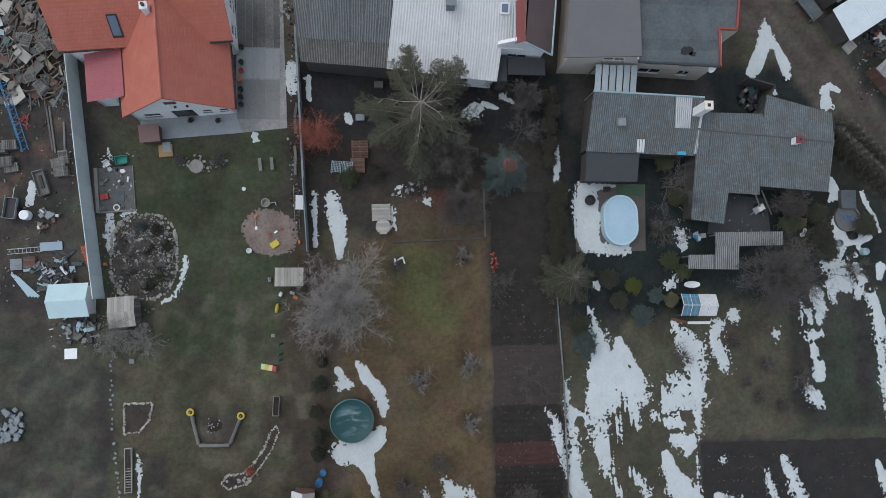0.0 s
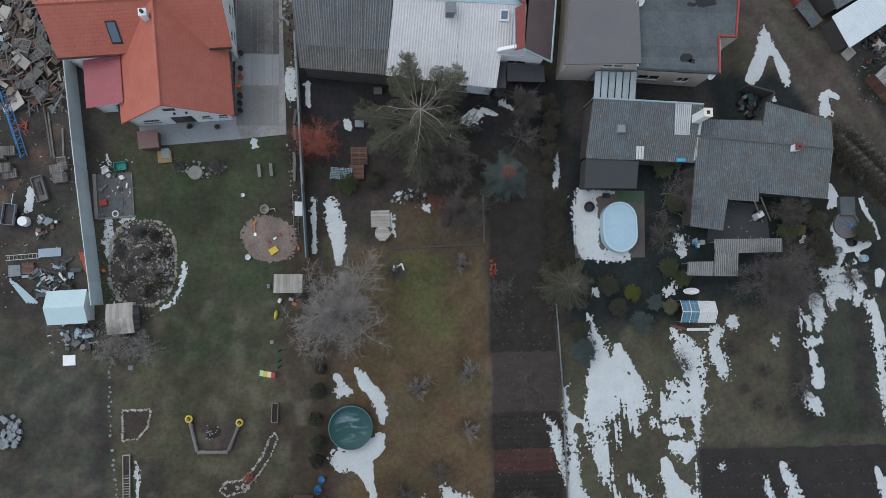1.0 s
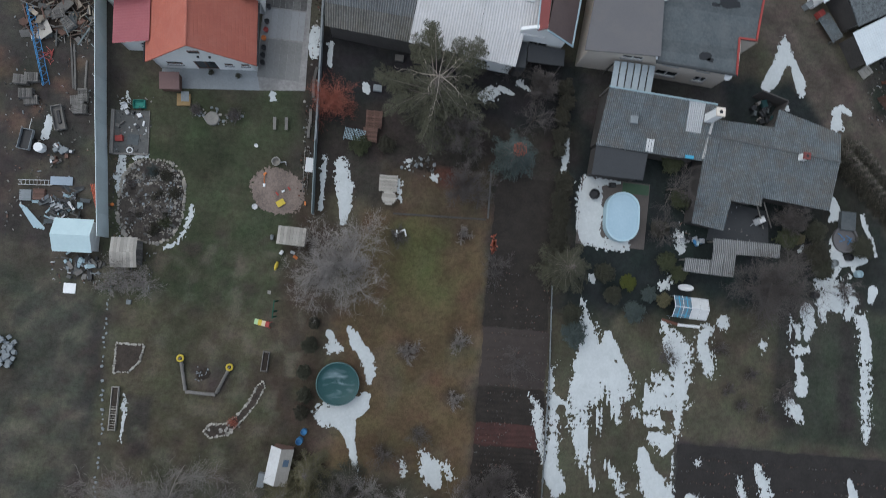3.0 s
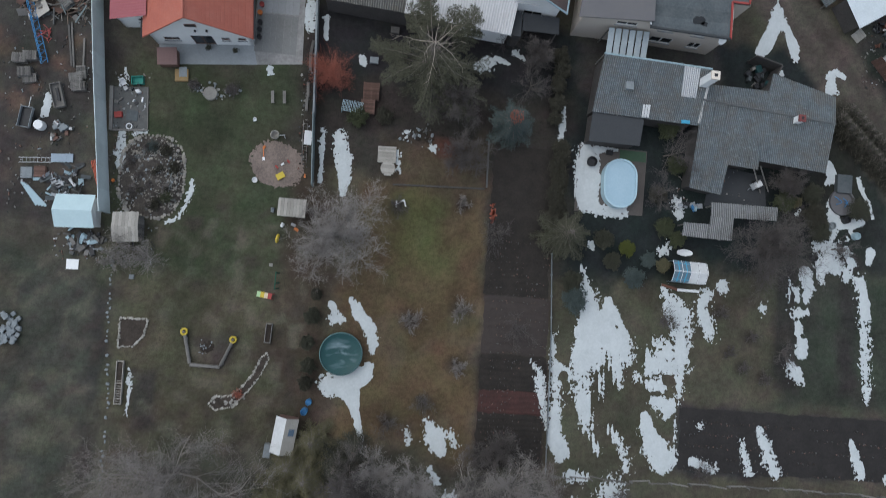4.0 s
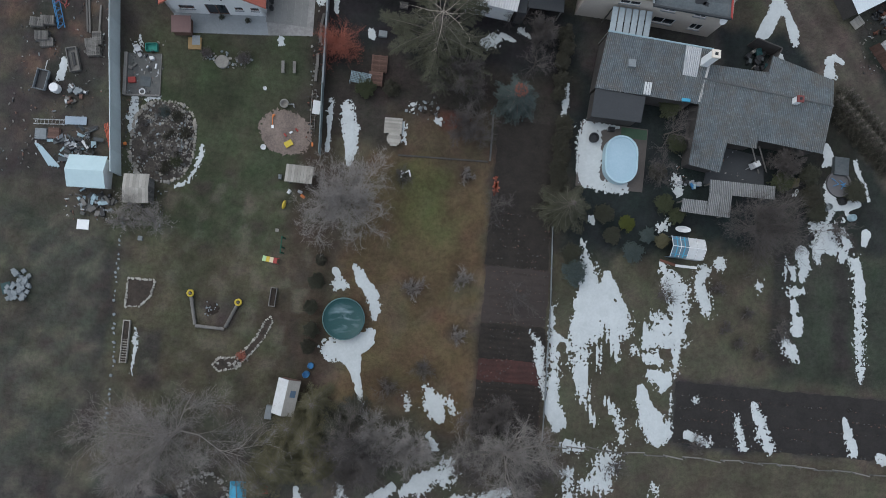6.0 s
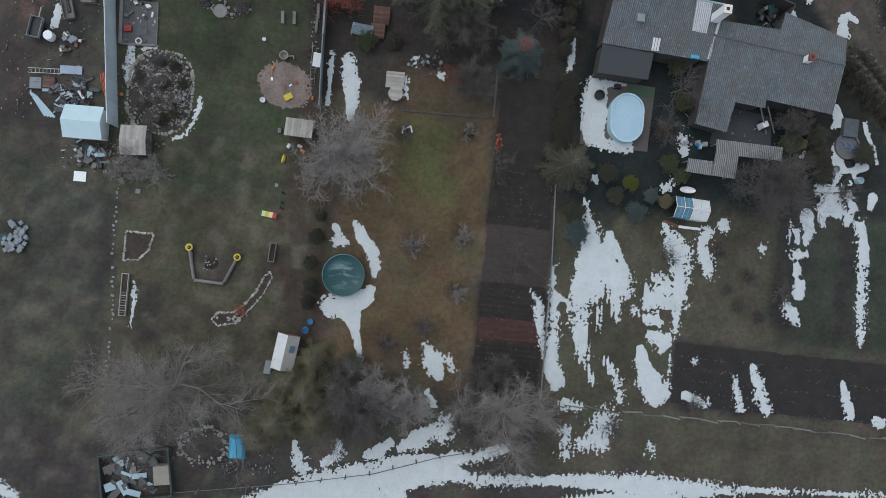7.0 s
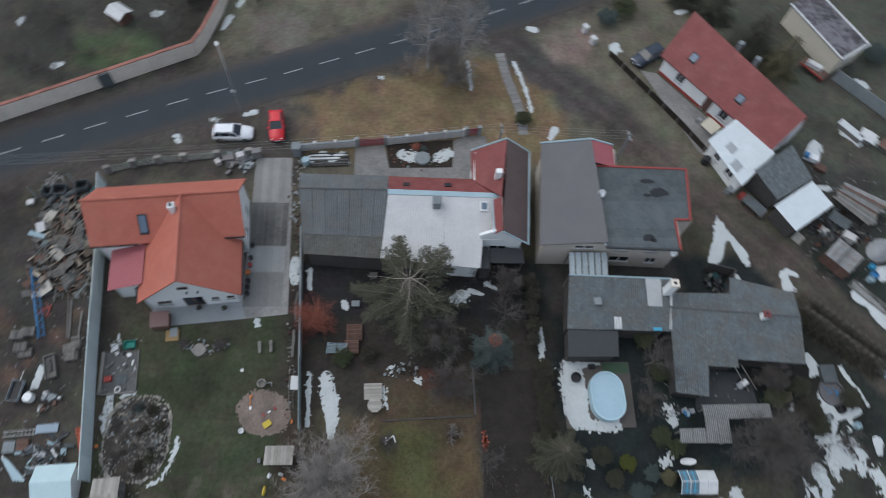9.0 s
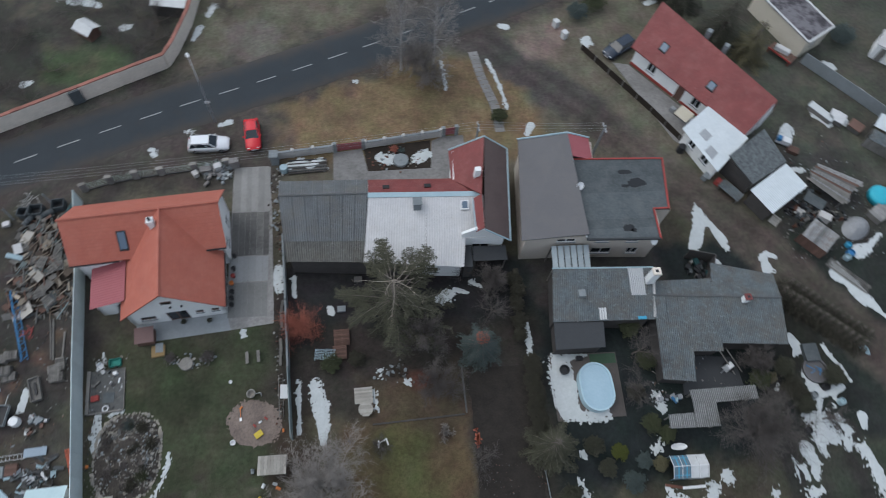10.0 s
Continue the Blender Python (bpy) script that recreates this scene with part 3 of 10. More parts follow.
n_, l_ = M_GROUND.node_tree.nodes, M_GROUND.node_tree.links
va = n_.new("ShaderNodeVertexColor")
va.layer_name = "earth"
pos = n_.new("ShaderNodeNewGeometry")
no1, no2, no3 = (n_.new("ShaderNodeTexNoise") for _ in range(3))
for no, sc in ((no1, 2.2), (no2, 10.0), (no3, 0.45)):
    no.inputs["Scale"].default_value = sc
    no.inputs["Detail"].default_value = 6
    no.inputs["Roughness"].default_value = 0.7
    l_.new(pos.outputs["Position"], no.inputs["Vector"])
sm = n_.new("ShaderNodeMath")
sm.operation = "ADD"
l_.new(no1.outputs[0], sm.inputs[0])
l_.new(no2.outputs[0], sm.inputs[1])
mr = n_.new("ShaderNodeMapRange")
mr.inputs[1].default_value, mr.inputs[2].default_value = 0.7, 1.3
mr.inputs[3].default_value, mr.inputs[4].default_value = 0.6, 1.4
l_.new(sm.outputs[0], mr.inputs[0])
mg = n_.new("ShaderNodeMix")
mg.data_type, mg.blend_type = "RGBA", "MULTIPLY"
mg.inputs[0].default_value = 1.0
cmb = n_.new("ShaderNodeCombineColor")
mr3 = n_.new("ShaderNodeMapRange")
mr3.inputs[1].default_value, mr3.inputs[2].default_value = 0.3, 0.7
mr3.inputs[3].default_value, mr3.inputs[4].default_value = 0.88, 1.1
l_.new(no3.outputs[0], mr3.inputs[0])
mm = n_.new("ShaderNodeMath")
mm.operation = "MULTIPLY"
l_.new(mr.outputs[0], mm.inputs[0])
l_.new(mr3.outputs[0], mm.inputs[1])
l_.new(mr.outputs[0], cmb.inputs[0])
l_.new(mm.outputs[0], cmb.inputs[1])
l_.new(mr.outputs[0], cmb.inputs[2])
l_.new(va.outputs[0], mg.inputs[6])
l_.new(cmb.outputs[0], mg.inputs[7])
gb = n_["Principled BSDF"]
l_.new(mg.outputs[2], gb.inputs["Base Color"])
gb.inputs["Roughness"].default_value = 0.95
gb.inputs["Specular IOR Level"].default_value = 0.15
gbp = n_.new("ShaderNodeBump")
gbp.inputs["Strength"].default_value, gbp.inputs["Distance"].default_value = 0.35, 0.06
l_.new(no2.outputs[0], gbp.inputs["Height"])
l_.new(gbp.outputs[0], gb.inputs["Normal"])
gm.materials.append(M_GROUND)
ground = tagged(new("ground", gm), "winter turf, bare earth and garden soil", "ground", kind="structure")


# ---- street, drive and paving ----
def ribbon(line, half, z, crown=0.0):
    """A strip along a smoothed line."""
    pts = [Vector(p) for p in line]
    fine = []
    for i in range(len(pts) - 1):
        p0, p1, p2, p3 = pts[max(0, i - 1)], pts[i], pts[i + 1], pts[min(len(pts) - 1, i + 2)]
        for k in range(28):
            t = k / 28
            fine.append(0.5 * ((2 * p1) + (p2 - p0) * t + (2 * p0 - 5 * p1 + 4 * p2 - p3) * t * t + (3 * p1 - p0 - 3 * p2 + p3) * t ** 3))
    fine.append(pts[-1])
    return fine


STREET = [(-160, -22), (-100, 6), (-62, 23.5), (-40.5, 33.2), (-23.9, 40.3), (-11.5, 45.1), (1.85, 50.6), (15, 56.4), (40, 68), (90, 90)]
ROAD_SECTION = ((3.4, 0.0), (3.15, 0.085), (2.4, 0.1), (1.5, 0.116), (0, 0.13), (-1.5, 0.116), (-2.4, 0.1), (-3.15, 0.085), (-3.4, 0.0))
mid = ribbon(STREET, 3.3, 0.08)
b = Build()
for i, p in enumerate(mid):
    q, r = mid[max(0, i - 1)], mid[min(len(mid) - 1, i + 1)]
    d = (r - q).normalized()
    s = Vector((-d.y, d.x))
    for off, z in ROAD_SECTION:
        o = p + s * (off + (0.14 * fbm(p.x, p.y, 1.6, off) if abs(off) > 3 else 0))
        b.v.append((o.x, o.y, z))
    if i:
        k = 9 * i
        b.f += [(k - 9 + j, k - 8 + j, k + 1 + j, k + j) for j in range(8)]
M_MUDROAD = mat("mud_stained_asphalt", (0.038, 0.045, 0.051), (0.026, 0.032, 0.037), rough=0.8, big=0.25, fine=9, bump=0.2)
mt = M_MUDROAD.node_tree
edge = mt.nodes.new("ShaderNodeVertexColor")
edge.layer_name = "mud"
wash = mt.nodes.new("ShaderNodeTexNoise")
wash.inputs["Scale"].default_value, wash.inputs["Detail"].default_value, wash.inputs["Roughness"].default_value = 0.5, 6, 0.65
washed = mt.nodes.new("ShaderNodeMath")
washed.operation = "MULTIPLY_ADD"
washed.inputs[1].default_value, washed.inputs[2].default_value = 1.6, -0.95
soiled = mt.nodes.new("ShaderNodeMath")
soiled.operation, soiled.use_clamp = "ADD", True
mud_mix = mt.nodes.new("ShaderNodeMix")
mud_mix.data_type = "RGBA"
mud_mix.inputs[7].default_value = (0.062, 0.053, 0.046, 1)
mt.links.new(mt.nodes.new("ShaderNodeNewGeometry").outputs["Position"], wash.inputs["Vector"])
mt.links.new(wash.outputs[0], washed.inputs[0])
mt.links.new(washed.outputs[0], soiled.inputs[0])
mt.links.new(edge.outputs[0], soiled.inputs[1])
mt.links.new(soiled.outputs[0], mud_mix.inputs[0])
dry_road = mt.nodes["Principled BSDF"].inputs["Base Color"]
mt.links.new(dry_road.links[0].from_socket, mud_mix.inputs[6])
mt.links.new(mud_mix.outputs[2], dry_road)
road = solid("road", b, M_MUDROAD, "dark grey asphalt village street", "road", kind="structure", smooth=True)
mud = road.data.color_attributes.new("mud", "FLOAT_COLOR", "POINT")
mud.data.foreach_set("color", np.tile(np.repeat(np.array([1.0, 0.95, 0.5, 0.1, 0.0, 0.05, 0.4, 0.95, 1.0]), 4), len(mid)).astype(np.float32))
anchor = min(range(len(mid)), key=lambda i: (mid[i] - Vector((-23.7, 40.3))).length)
dash_mesh = Build().box(0, 0, 0.004, 2.35, 0.12, 0.006).mesh("lane_mark", M_PAINTLINE)
for seq in (list(mid[anchor:]), list(mid[:anchor + 1])[::-1]):
    travel = 0.0 if seq[0].x < seq[-1].x else 4.5
    for p, q in zip(seq, seq[1:]):
        run = (q - p).length
        while travel < run:
            c = p.lerp(q, travel / run)
            if -62 < c.x < 45:
                ob = new("lane_mark", dash_mesh)
                ob.parent = road
                ob.matrix_basis = pose(c.x, c.y, 0.13, 0, 0, math.degrees(math.atan2(q.y - p.y, q.x - p.x)))
            travel += 4.5
        travel -= run

# the paved drive and the terrace in front of the orange house
b = Build().prism([(-14.3, 33.0), (-14.15, 16.0), (-13.6, 14.35), (-9.5, 14.85), (-10.1, 28), (-10.6, 33.1)], -0.05, 0.05)
solid("driveway", b, M_PAVING, "grey concrete paved driveway with lighter and darker bays", "driveway", kind="structure")
b = Build().prism([(-22.2, 13.5), (-13.6, 14.35), (-14.15, 16.4), (-22.6, 15.6)], -0.05, 0.055)
solid("terrace", b, M_TERRACE, "grey paved terrace in front of the house", "terrace", kind="structure")


# ---- old snow lying in patches ----
# melted rounds at the feet of bushes
HOLES = [(17.3, -12.2, 0.5), (17.6, -13.2, 0.31), (17.8, -14.2, 0.37), (27.5, -11.9, 0.62), (26.5, -13.2, 0.33), (27.7, -13.2, 0.31), (27.7, -8.3, 0.23), (26.5, -9.0, 0.15), (26.9, -8.5, 0.12), (27.8, -9.0, 0.15), (22.1, -7.2, 0.15), (40.7, -6.7, 0.24), (40.8, -11.3, 0.18), (40.6, -3.9, 0.29), (42.3, 5.9, 0.2)]
def snow_patch(chain, seed, ragged=0.34, cell=0.075, rows=0.0, lacy=1.0):
    """A thin ragged sheet of snow round a chain of (x, y, radius)."""
    m = 1.0
    x0, x1 = min(c[0] - c[2] for c in chain) - m, max(c[0] + c[2] for c in chain) + m
    y0, y1 = min(c[1] - c[2] for c in chain) - m, max(c[1] + c[2] for c in chain) + m
    w, h = int((x1 - x0) / cell) + 1, int((y1 - y0) / cell) + 1
    X, Y = np.meshgrid(x0 + cell * np.arange(w), y0 + cell * np.arange(h))
    D = np.full(X.shape, 1e9)
    for (ax, ay, ar), (bx, by, br) in zip(chain, chain[1:]):
        dx, dy = bx - ax, by - ay
        s = np.clip(((X - ax) * dx + (Y - ay) * dy) / (dx * dx + dy * dy + 1e-9), 0, 1)
        D = np.minimum(D, np.hypot(X - ax - s * dx, Y - ay - s * dy) - (ar + s * (br - ar)))
    size = max(min(1.0, max(c[2] for c in chain) / 0.8), 0.7 * rows)
    near = np.argwhere((D < 0.95) & (D > -1.5))
    for j, i in near:
        x, y = X[j, i], Y[j, i]
        wide = noise.noise(Vector((x * 0.35, y * 0.35, seed + 11)))
        lace = lacy * (0.18 + (0.7 + 1.15 * rows) * size * max(0.0, 0.32 + wide)) * (0.5 if 17 < x < 23.5 and y > -10.5 else 1.0)
        p = Vector((x * 0.9, y * (0.9 - 0.3 * rows), seed))
        q = Vector((x * 3.4, y * (3.4 - 0.8 * rows), seed + 2))
        r = Vector((x * 8.0, y * (8.0 - 1.2 * rows), seed + 5))
        D[j, i] += size * ragged * 0.6 * noise.fractal(p, 1.0, 2.0, 3) + lace * (0.7 * noise.noise(q) + 0.75 * noise.noise(r) + 0.35 * noise.noise(r * 2.1))
        if rows and D[j, i] > -0.6:
            D[j, i] += rows * (0.16 if 19 < x < 22.6 and y < -9.5 else 0.03) * (1.3 * math.cos(13.6 * (x + 0.05 * y) + 1.5 * wide) + (0.5 + wide) * math.cos(17.0 * y + 6.0 * wide))
    for hx, hy, hr in HOLES:
        if x0 < hx < x1 and y0 < hy < y1:
            D = np.maximum(D, hr - np.hypot(X - hx, Y - hy) + 0.05 * np.sin(2 * np.arctan2(Y - hy, X - hx) + hx) + 0.03 * np.sin(7 * np.arctan2(Y - hy, X - hx)))
    bb, made = Build(), {}

    def vert(key, x, y, d):
        if key not in made:
            made[key] = len(bb.v)
            bb.v.append((x, y, 0.05 * fbm(x, y, 0.12) + (0.11 if 9.2 < x < 15.7 and y < 9 or x > 28.8 and -20.4 < y < -14.1 or 0 < x < 7.5 and 31.9 < y < 36 else 0.02) + (0.05 * min(1, -d / 0.5) ** 0.6 if d < 0 else 0)))
        return made[key]

    inside = D < 0
    cells = inside[:-1, :-1] | inside[1:, :-1] | inside[:-1, 1:] | inside[1:, 1:]
    for j, i in np.argwhere(cells):
        ring = [(j, i), (j, i + 1), (j + 1, i + 1), (j + 1, i)]
        poly = []
        for (ja, ia), (jb, ib) in zip(ring, ring[1:] + ring[:1]):
            da, db = D[ja, ia], D[jb, ib]
            if da < 0:
                poly.append(vert((ja, ia), X[ja, ia], Y[ja, ia], da))
            if (da < 0) != (db < 0):
                t = da / (da - db)
                poly.append(vert(tuple(sorted(((ja, ia), (jb, ib)))), X[ja, ia] + t * (X[jb, ib] - X[ja, ia]), Y[ja, ia] + t * (Y[jb, ib] - Y[ja, ia]), 0))
        if len(poly) > 2:
            bb.f.append(tuple(poly))
    return bb


SNOW = []
SNOW += [
    [(-9.2, 20.6, 0.53), (-9.1, 18.4, 0.48)],
    [(-7.6, 19.5, 0.32), (-7.6, 17.7, 0.27)],
    [(-7.0, 9.0, 0.21), (-6.9, 4.1, 0.21)],
    [(-5.5, 8.3, 0.56), (-5.0, 6.5, 0.84), (-4.7, 4.4, 0.55), (-4.7, 3.1, 0.27)],
]
SNOW += [
    [(-4.0, 16.0, 0.37), (-3.9, 15.6, 0.32)],
    [(7.8, 16.9, 0.74), (7.0, 16.5, 0.53)],
    [(-0.1, 7.5, 0.27), (0.3, 5.7, 0.16)],
    [(3.3, 8.2, 0.37), (3.4, 8.0, 0.32)],
]
SNOW += [
    [(0.7, 9.6, 0.21), (0.8, 8.8, 0.21)],
    [(-3.0, -6.6, 0.3), (-2.3, -7.8, 0.6), (-1.3, -8.9, 0.62), (-0.7, -10.4, 0.45), (-0.8, -11.3, 0.15)],
    [(-4.8, -7.2, 0.37), (-4.6, -7.5, 0.32)],
    [(-4.4, -8.3, 0.64), (-3.9, -8.5, 0.48)],
]
SNOW += [
    [(-4.4, -14.5, 0.9), (-2.8, -14.4, 1.27), (-1.4, -13.4, 0.9), (-1.0, -12.6, 0.42)],
    [(-2.4, -15.2, 0.9), (-1.85, -16.6, 0.4), (-1.45, -17.9, 0.28)],
    [(18.2, 9.2, 0.95), (18.3, 8.0, 1.25), (18.4, 6.4, 1.3), (18.4, 4.7, 1.2), (19.6, 3.9, 0.6)],
    [(20.6, 3.8, 0.74), (22.1, 3.9, 0.53)],
]
SNOW += [
    [(-25.1, 6.9, 0.2), (-25.1, 5.3, 0.3), (-24.9, 3.6, 0.14)],
    [(-18.3, 3.1, 0.12), (-18.4, 1.6, 0.24), (-19.2, -0.4, 0.1), (-20.3, -1.0, 0.15)],
    [(-31.6, 9.4, 0.42), (-31.8, 7.8, 0.32)],
    [(-12.4, 14.1, 0.37), (-12.3, 13.7, 0.32)],
]
SNOW += [
    [(-2.0, -16.0, 0.35), (-1.35, -18.2, 0.28), (-0.9, -20.2, 0.24)],
    [(-16.2, 38.8, 0.27), (-15.1, 39.2, 0.37)],
    [(-19.7, 38.0, 0.27), (-19.2, 38.1, 0.21)],
    [(-23.4, 35.7, 0.32), (-22.9, 35.1, 0.27)],
]
SNOW += [
    [(18.7, 36.4, 0.37), (19.4, 37.6, 0.48)],
    [(15.2, 47.5, 0.27), (16.2, 44.0, 0.21), (16.8, 40.2, 0.21)],
    [(18.3, 52.9, 0.48), (17.6, 53.1, 0.37)],
    [(9.5, 47.4, 0.21), (9.7, 45.2, 0.27), (9.8, 43.1, 0.11)],
]
SNOW += [
    [(-0.9, 44.7, 0.27), (-0.8, 44.6, 0.21)],
    [(28.4, 50.7, 0.48), (27.9, 49.7, 0.42)],
    [(55.0, 39.0, 0.42), (55.9, 36.4, 0.32)],
    [(50.6, 36.4, 0.42), (50.5, 35.0, 0.32)],
]
SNOW += [
    [(2.0, 33.9, 0.48), (3.6, 33.5, 0.42)],
    [(6.1, 33.9, 0.48), (6.4, 33.3, 0.37)],
    [(-7.0, 32.7, 0.48), (-4.6, 32.6, 0.37)],
    [(-16.3, 33.1, 0.32), (-14.9, 32.0, 0.42)],
]
SNOW += [
    [(-43.8, 52.2, 0.32), (-43.9, 51.3, 0.27)],
    [(37.5, 56.7, 0.42), (38.7, 57.1, 0.32)],
    [(36.3, -4.3, 0.24), (36.5, -4.5, 0.24)],
    [(36.4, 26.3, 0.24), (36.6, 24.6, 0.67), (35.9, 22.9, 0.73), (35.1, 21.2, 0.72)],
]
SNOW += [
    [(36.9, 24.3, 0.49), (37.8, 23.2, 0.43), (38.3, 21.8, 0.55), (38.6, 20.7, 0.36)],
    [(42.4, 19.4, 0.49), (42.5, 18.0, 0.61)],
    [(42.9, 19.8, 0.31), (43.7, 19.4, 0.25)],
    [(36.9, 19.3, 0.3), (37.3, 19.0, 0.24)],
]
SNOW += [
    [(26.4, 0.6, 0.46), (26.0, 0.2, 0.35)],
    [(27.4, 5.2, 0.52), (27.6, 4.1, 0.47)],
    [(33.9, 5.4, 0.24), (34.3, 4.9, 0.24)],
    [(15.5, 13.3, 0.23), (15.5, 11.8, 0.34), (15.5, 9.9, 0.23)],
]
SNOW += [
    [(19.1, 0.4, 0.28), (19.3, 0.1, 0.23)],
    [(-10.1, -33.1, 0.42), (-5.7, -31.8, 1.17), (-0.7, -30.3, 1.51), (4.4, -29.1, 1.64), (7.7, -28.3, 1.33), (9.4, -28.9, 0.56)],
    [(9.4, -28.9, 0.56), (11.3, -29.1, 0.5), (16.7, -28.7, 0.45), (22.2, -28.3, 0.69), (27.7, -28.3, 1.05), (33.4, -28.2, 0.71)],
    [(33.4, -28.2, 0.53), (37.3, -27.8, 0.3), (43.1, -27.5, 0.18), (51.8, -27.1, 0.19)],
]
SNOW += [
    [(-6.5, -33.3, 1.33), (-1.5, -32.5, 1.51), (3.6, -31.1, 0.98)],
    [(-6.1, -27.3, 0.21), (-5.7, -28.8, 0.53), (-5.2, -29.5, 0.64)],
    [(-2.2, -27.0, 0.32), (-2.0, -28.0, 0.43), (-3.2, -28.9, 0.43)],
    [(2.5, -26.5, 0.44), (1.6, -27.4, 0.65), (0.5, -27.8, 0.33)],
]
SNOW += [
    [(6.3, -25.1, 0.77), (5.1, -26.0, 0.88), (3.7, -26.8, 0.44)],
    [(4.9, -17.1, 0.33), (5.6, -18.6, 0.99), (6.3, -19.8, 0.55)],
    [(3.0, -18.1, 0.27), (3.3, -19.1, 0.27)],
    [(5.4, -21.5, 0.28), (6.2, -22.6, 0.28)],
]
SNOW += [
    [(-31.2, -33.7, 0.6), (-29.9, -34.3, 0.4)],
    [(7.1, -18.2, 0.44), (7.5, -19.2, 0.28)],
    [(7.6, -24.5, 0.83), (7.4, -25.3, 0.66)],
    [(8.5, -27.4, 0.67), (10.6, -27.0, 0.45), (13.1, -26.1, 0.56)],
]
SNOW += [
    [(22.6, -22.5, 1.15), (22.3, -24.4, 1.04), (20.7, -24.8, 0.57)],
    [(18.9, -23.7, 0.34), (19.1, -25.8, 0.51)],
    [(30.2, -19.3, 0.41), (32.4, -19.9, 0.36)],
    [(35.0, -17.2, 0.24), (35.9, -20.1, 0.36)],
]
SNOW += [
    [(36.6, -15.9, 0.36), (37.7, -18.0, 0.54), (38.5, -19.9, 0.48)],
    [(46.0, -16.6, 0.31), (47.2, -19.6, 0.49)],
    [(18.6, -21.3, 0.57), (20.0, -21.4, 0.29)],
    [(23.6, -18.9, 0.29), (23.9, -20.5, 0.29)],
]
SNOW += [
    [(27.3, -24.5, 0.29), (27.8, -24.7, 0.23)],
    [(49.9, -19.9, 0.5), (50.5, -20.1, 0.5)],
    [(20.2, -30.5, 0.57), (25.1, -29.8, 0.81), (30.7, -29.6, 0.82)],
    [(50.2, 18.0, 0.64), (51.1, 15.7, 0.75), (52.0, 13.8, 0.62)],
]
SNOW += [
    [(53.2, 19.3, 0.58), (54.5, 19.7, 0.58)],
    [(1.6, 33.8, 0.63), (2.6, 33.1, 0.5)],
    [(5.8, 33.4, 0.76), (6.8, 34.1, 0.58)],
    [(28.0, 50.4, 0.58), (28.5, 50.0, 0.51)],
]
SNOW += [
    [(54.7, 38.2, 0.58), (56.0, 36.8, 0.57)],
    [(57.8, 37.8, 0.72), (58.1, 36.8, 0.58)],
    [(50.4, 35.9, 0.71), (49.4, 34.9, 0.56)],
    [(53.3, 19.8, 0.5), (55.0, 20.2, 0.4), (56.7, 21.6, 0.25)],
]
SNOW += [
    [(50.0, 17.2, 0.8), (51.4, 15.6, 0.75), (52.6, 13.7, 0.5), (53.8, 11.9, 0.25)],
    [(61.9, 41.3, 0.6), (62.9, 39.7, 0.5)],
    [(63.6, 38.8, 0.5), (64.8, 37.6, 0.4)],
    [(58.7, 45.8, 0.7), (59.6, 45.4, 0.5)],
]
SNOW += [
    [(17.7, 9.5, 0.45), (18.2, 9.55, 0.5), (19.6, 9.6, 0.35), (21.2, 9.75, 0.14)],
    [(17.9, 8.6, 0.55), (17.9, 6.0, 0.55), (18.0, 3.9, 0.5)],
    [(-23.6, 3.9, 0.2), (-23.3, 3.2, 0.26), (-23.5, 2.6, 0.1)],
    [(-23.9, 5.0, 0.12), (-23.5, 5.3, 0.1)],
    [(49.3, 30.3, 0.4), (50.4, 30.2, 0.35)],
    [(-25.3, 12.8, 0.12), (-25.0, 11.9, 0.16)],
    [(-24.9, 6.6, 0.4), (-24.8, 5.2, 0.45), (-24.4, 3.2, 0.25)],
    [(-23.9, 6.9, 0.2), (-22.8, 7.1, 0.16)],
]
SNOW += [
    [(8.6, 17.4, 0.3), (9.8, 17.0, 0.2)],
    [(10.4, 18.2, 0.25), (11.4, 17.6, 0.2)],
    [(-22.0, -14.4, 0.12), (-21.9, -16.2, 0.14), (-21.85, -18.3, 0.1)],
    [(18.4, -1.9, 0.29), (18.9, -3.6, 0.46), (19.3, -5.3, 0.94), (19.6, -7.4, 1.5), (19.7, -9.9, 1.5)],
]
SNOW += [
    [(21.2, -4.7, 0.42), (21.2, -6.8, 1.35), (22.1, -8.7, 1.5), (23.0, -10.1, 0.87)],
    [(18.9, -10.5, 0.94), (18.9, -12.1, 0.87), (19.3, -14.2, 0.79), (19.7, -16.7, 0.46)],
    [(22.2, -10.7, 0.58), (22.8, -12.8, 0.25)],
    [(24.3, -11.4, 0.23), (24.4, -12.0, 0.23)],
]
SNOW += [
    [(20.8, -11.9, 0.17), (21.1, -13.8, 0.12)],
    [(16.0, -7.7, 0.21), (16.1, -9.8, 0.19), (16.4, -11.7, 0.35), (16.7, -13.7, 0.58), (16.7, -16.2, 0.42), (16.9, -18.0, 0.79), (17.6, -19.4, 0.75)],
    [(16.5, -11.2, 0.37), (17.8, -12.1, 0.42)],
    [(14.1, -11.1, 0.12), (14.9, -11.8, 0.31), (15.3, -13.7, 0.54), (15.8, -15.7, 0.27), (16.0, -17.1, 0.12)],
]
SNOW += [
    [(26.5, -3.2, 0.25), (27.7, -4.9, 0.94), (28.6, -6.5, 0.96), (28.4, -9.0, 0.87), (28.7, -10.6, 0.5)],
    [(26.2, -8.4, 0.54), (27.2, -9.2, 0.96), (25.8, -10.6, 0.79), (27.6, -10.6, 1.04)],
    [(25.3, -9.4, 0.29), (25.5, -11.4, 0.33)],
    [(28.6, -11.5, 0.42), (28.6, -13.3, 0.29)],
]
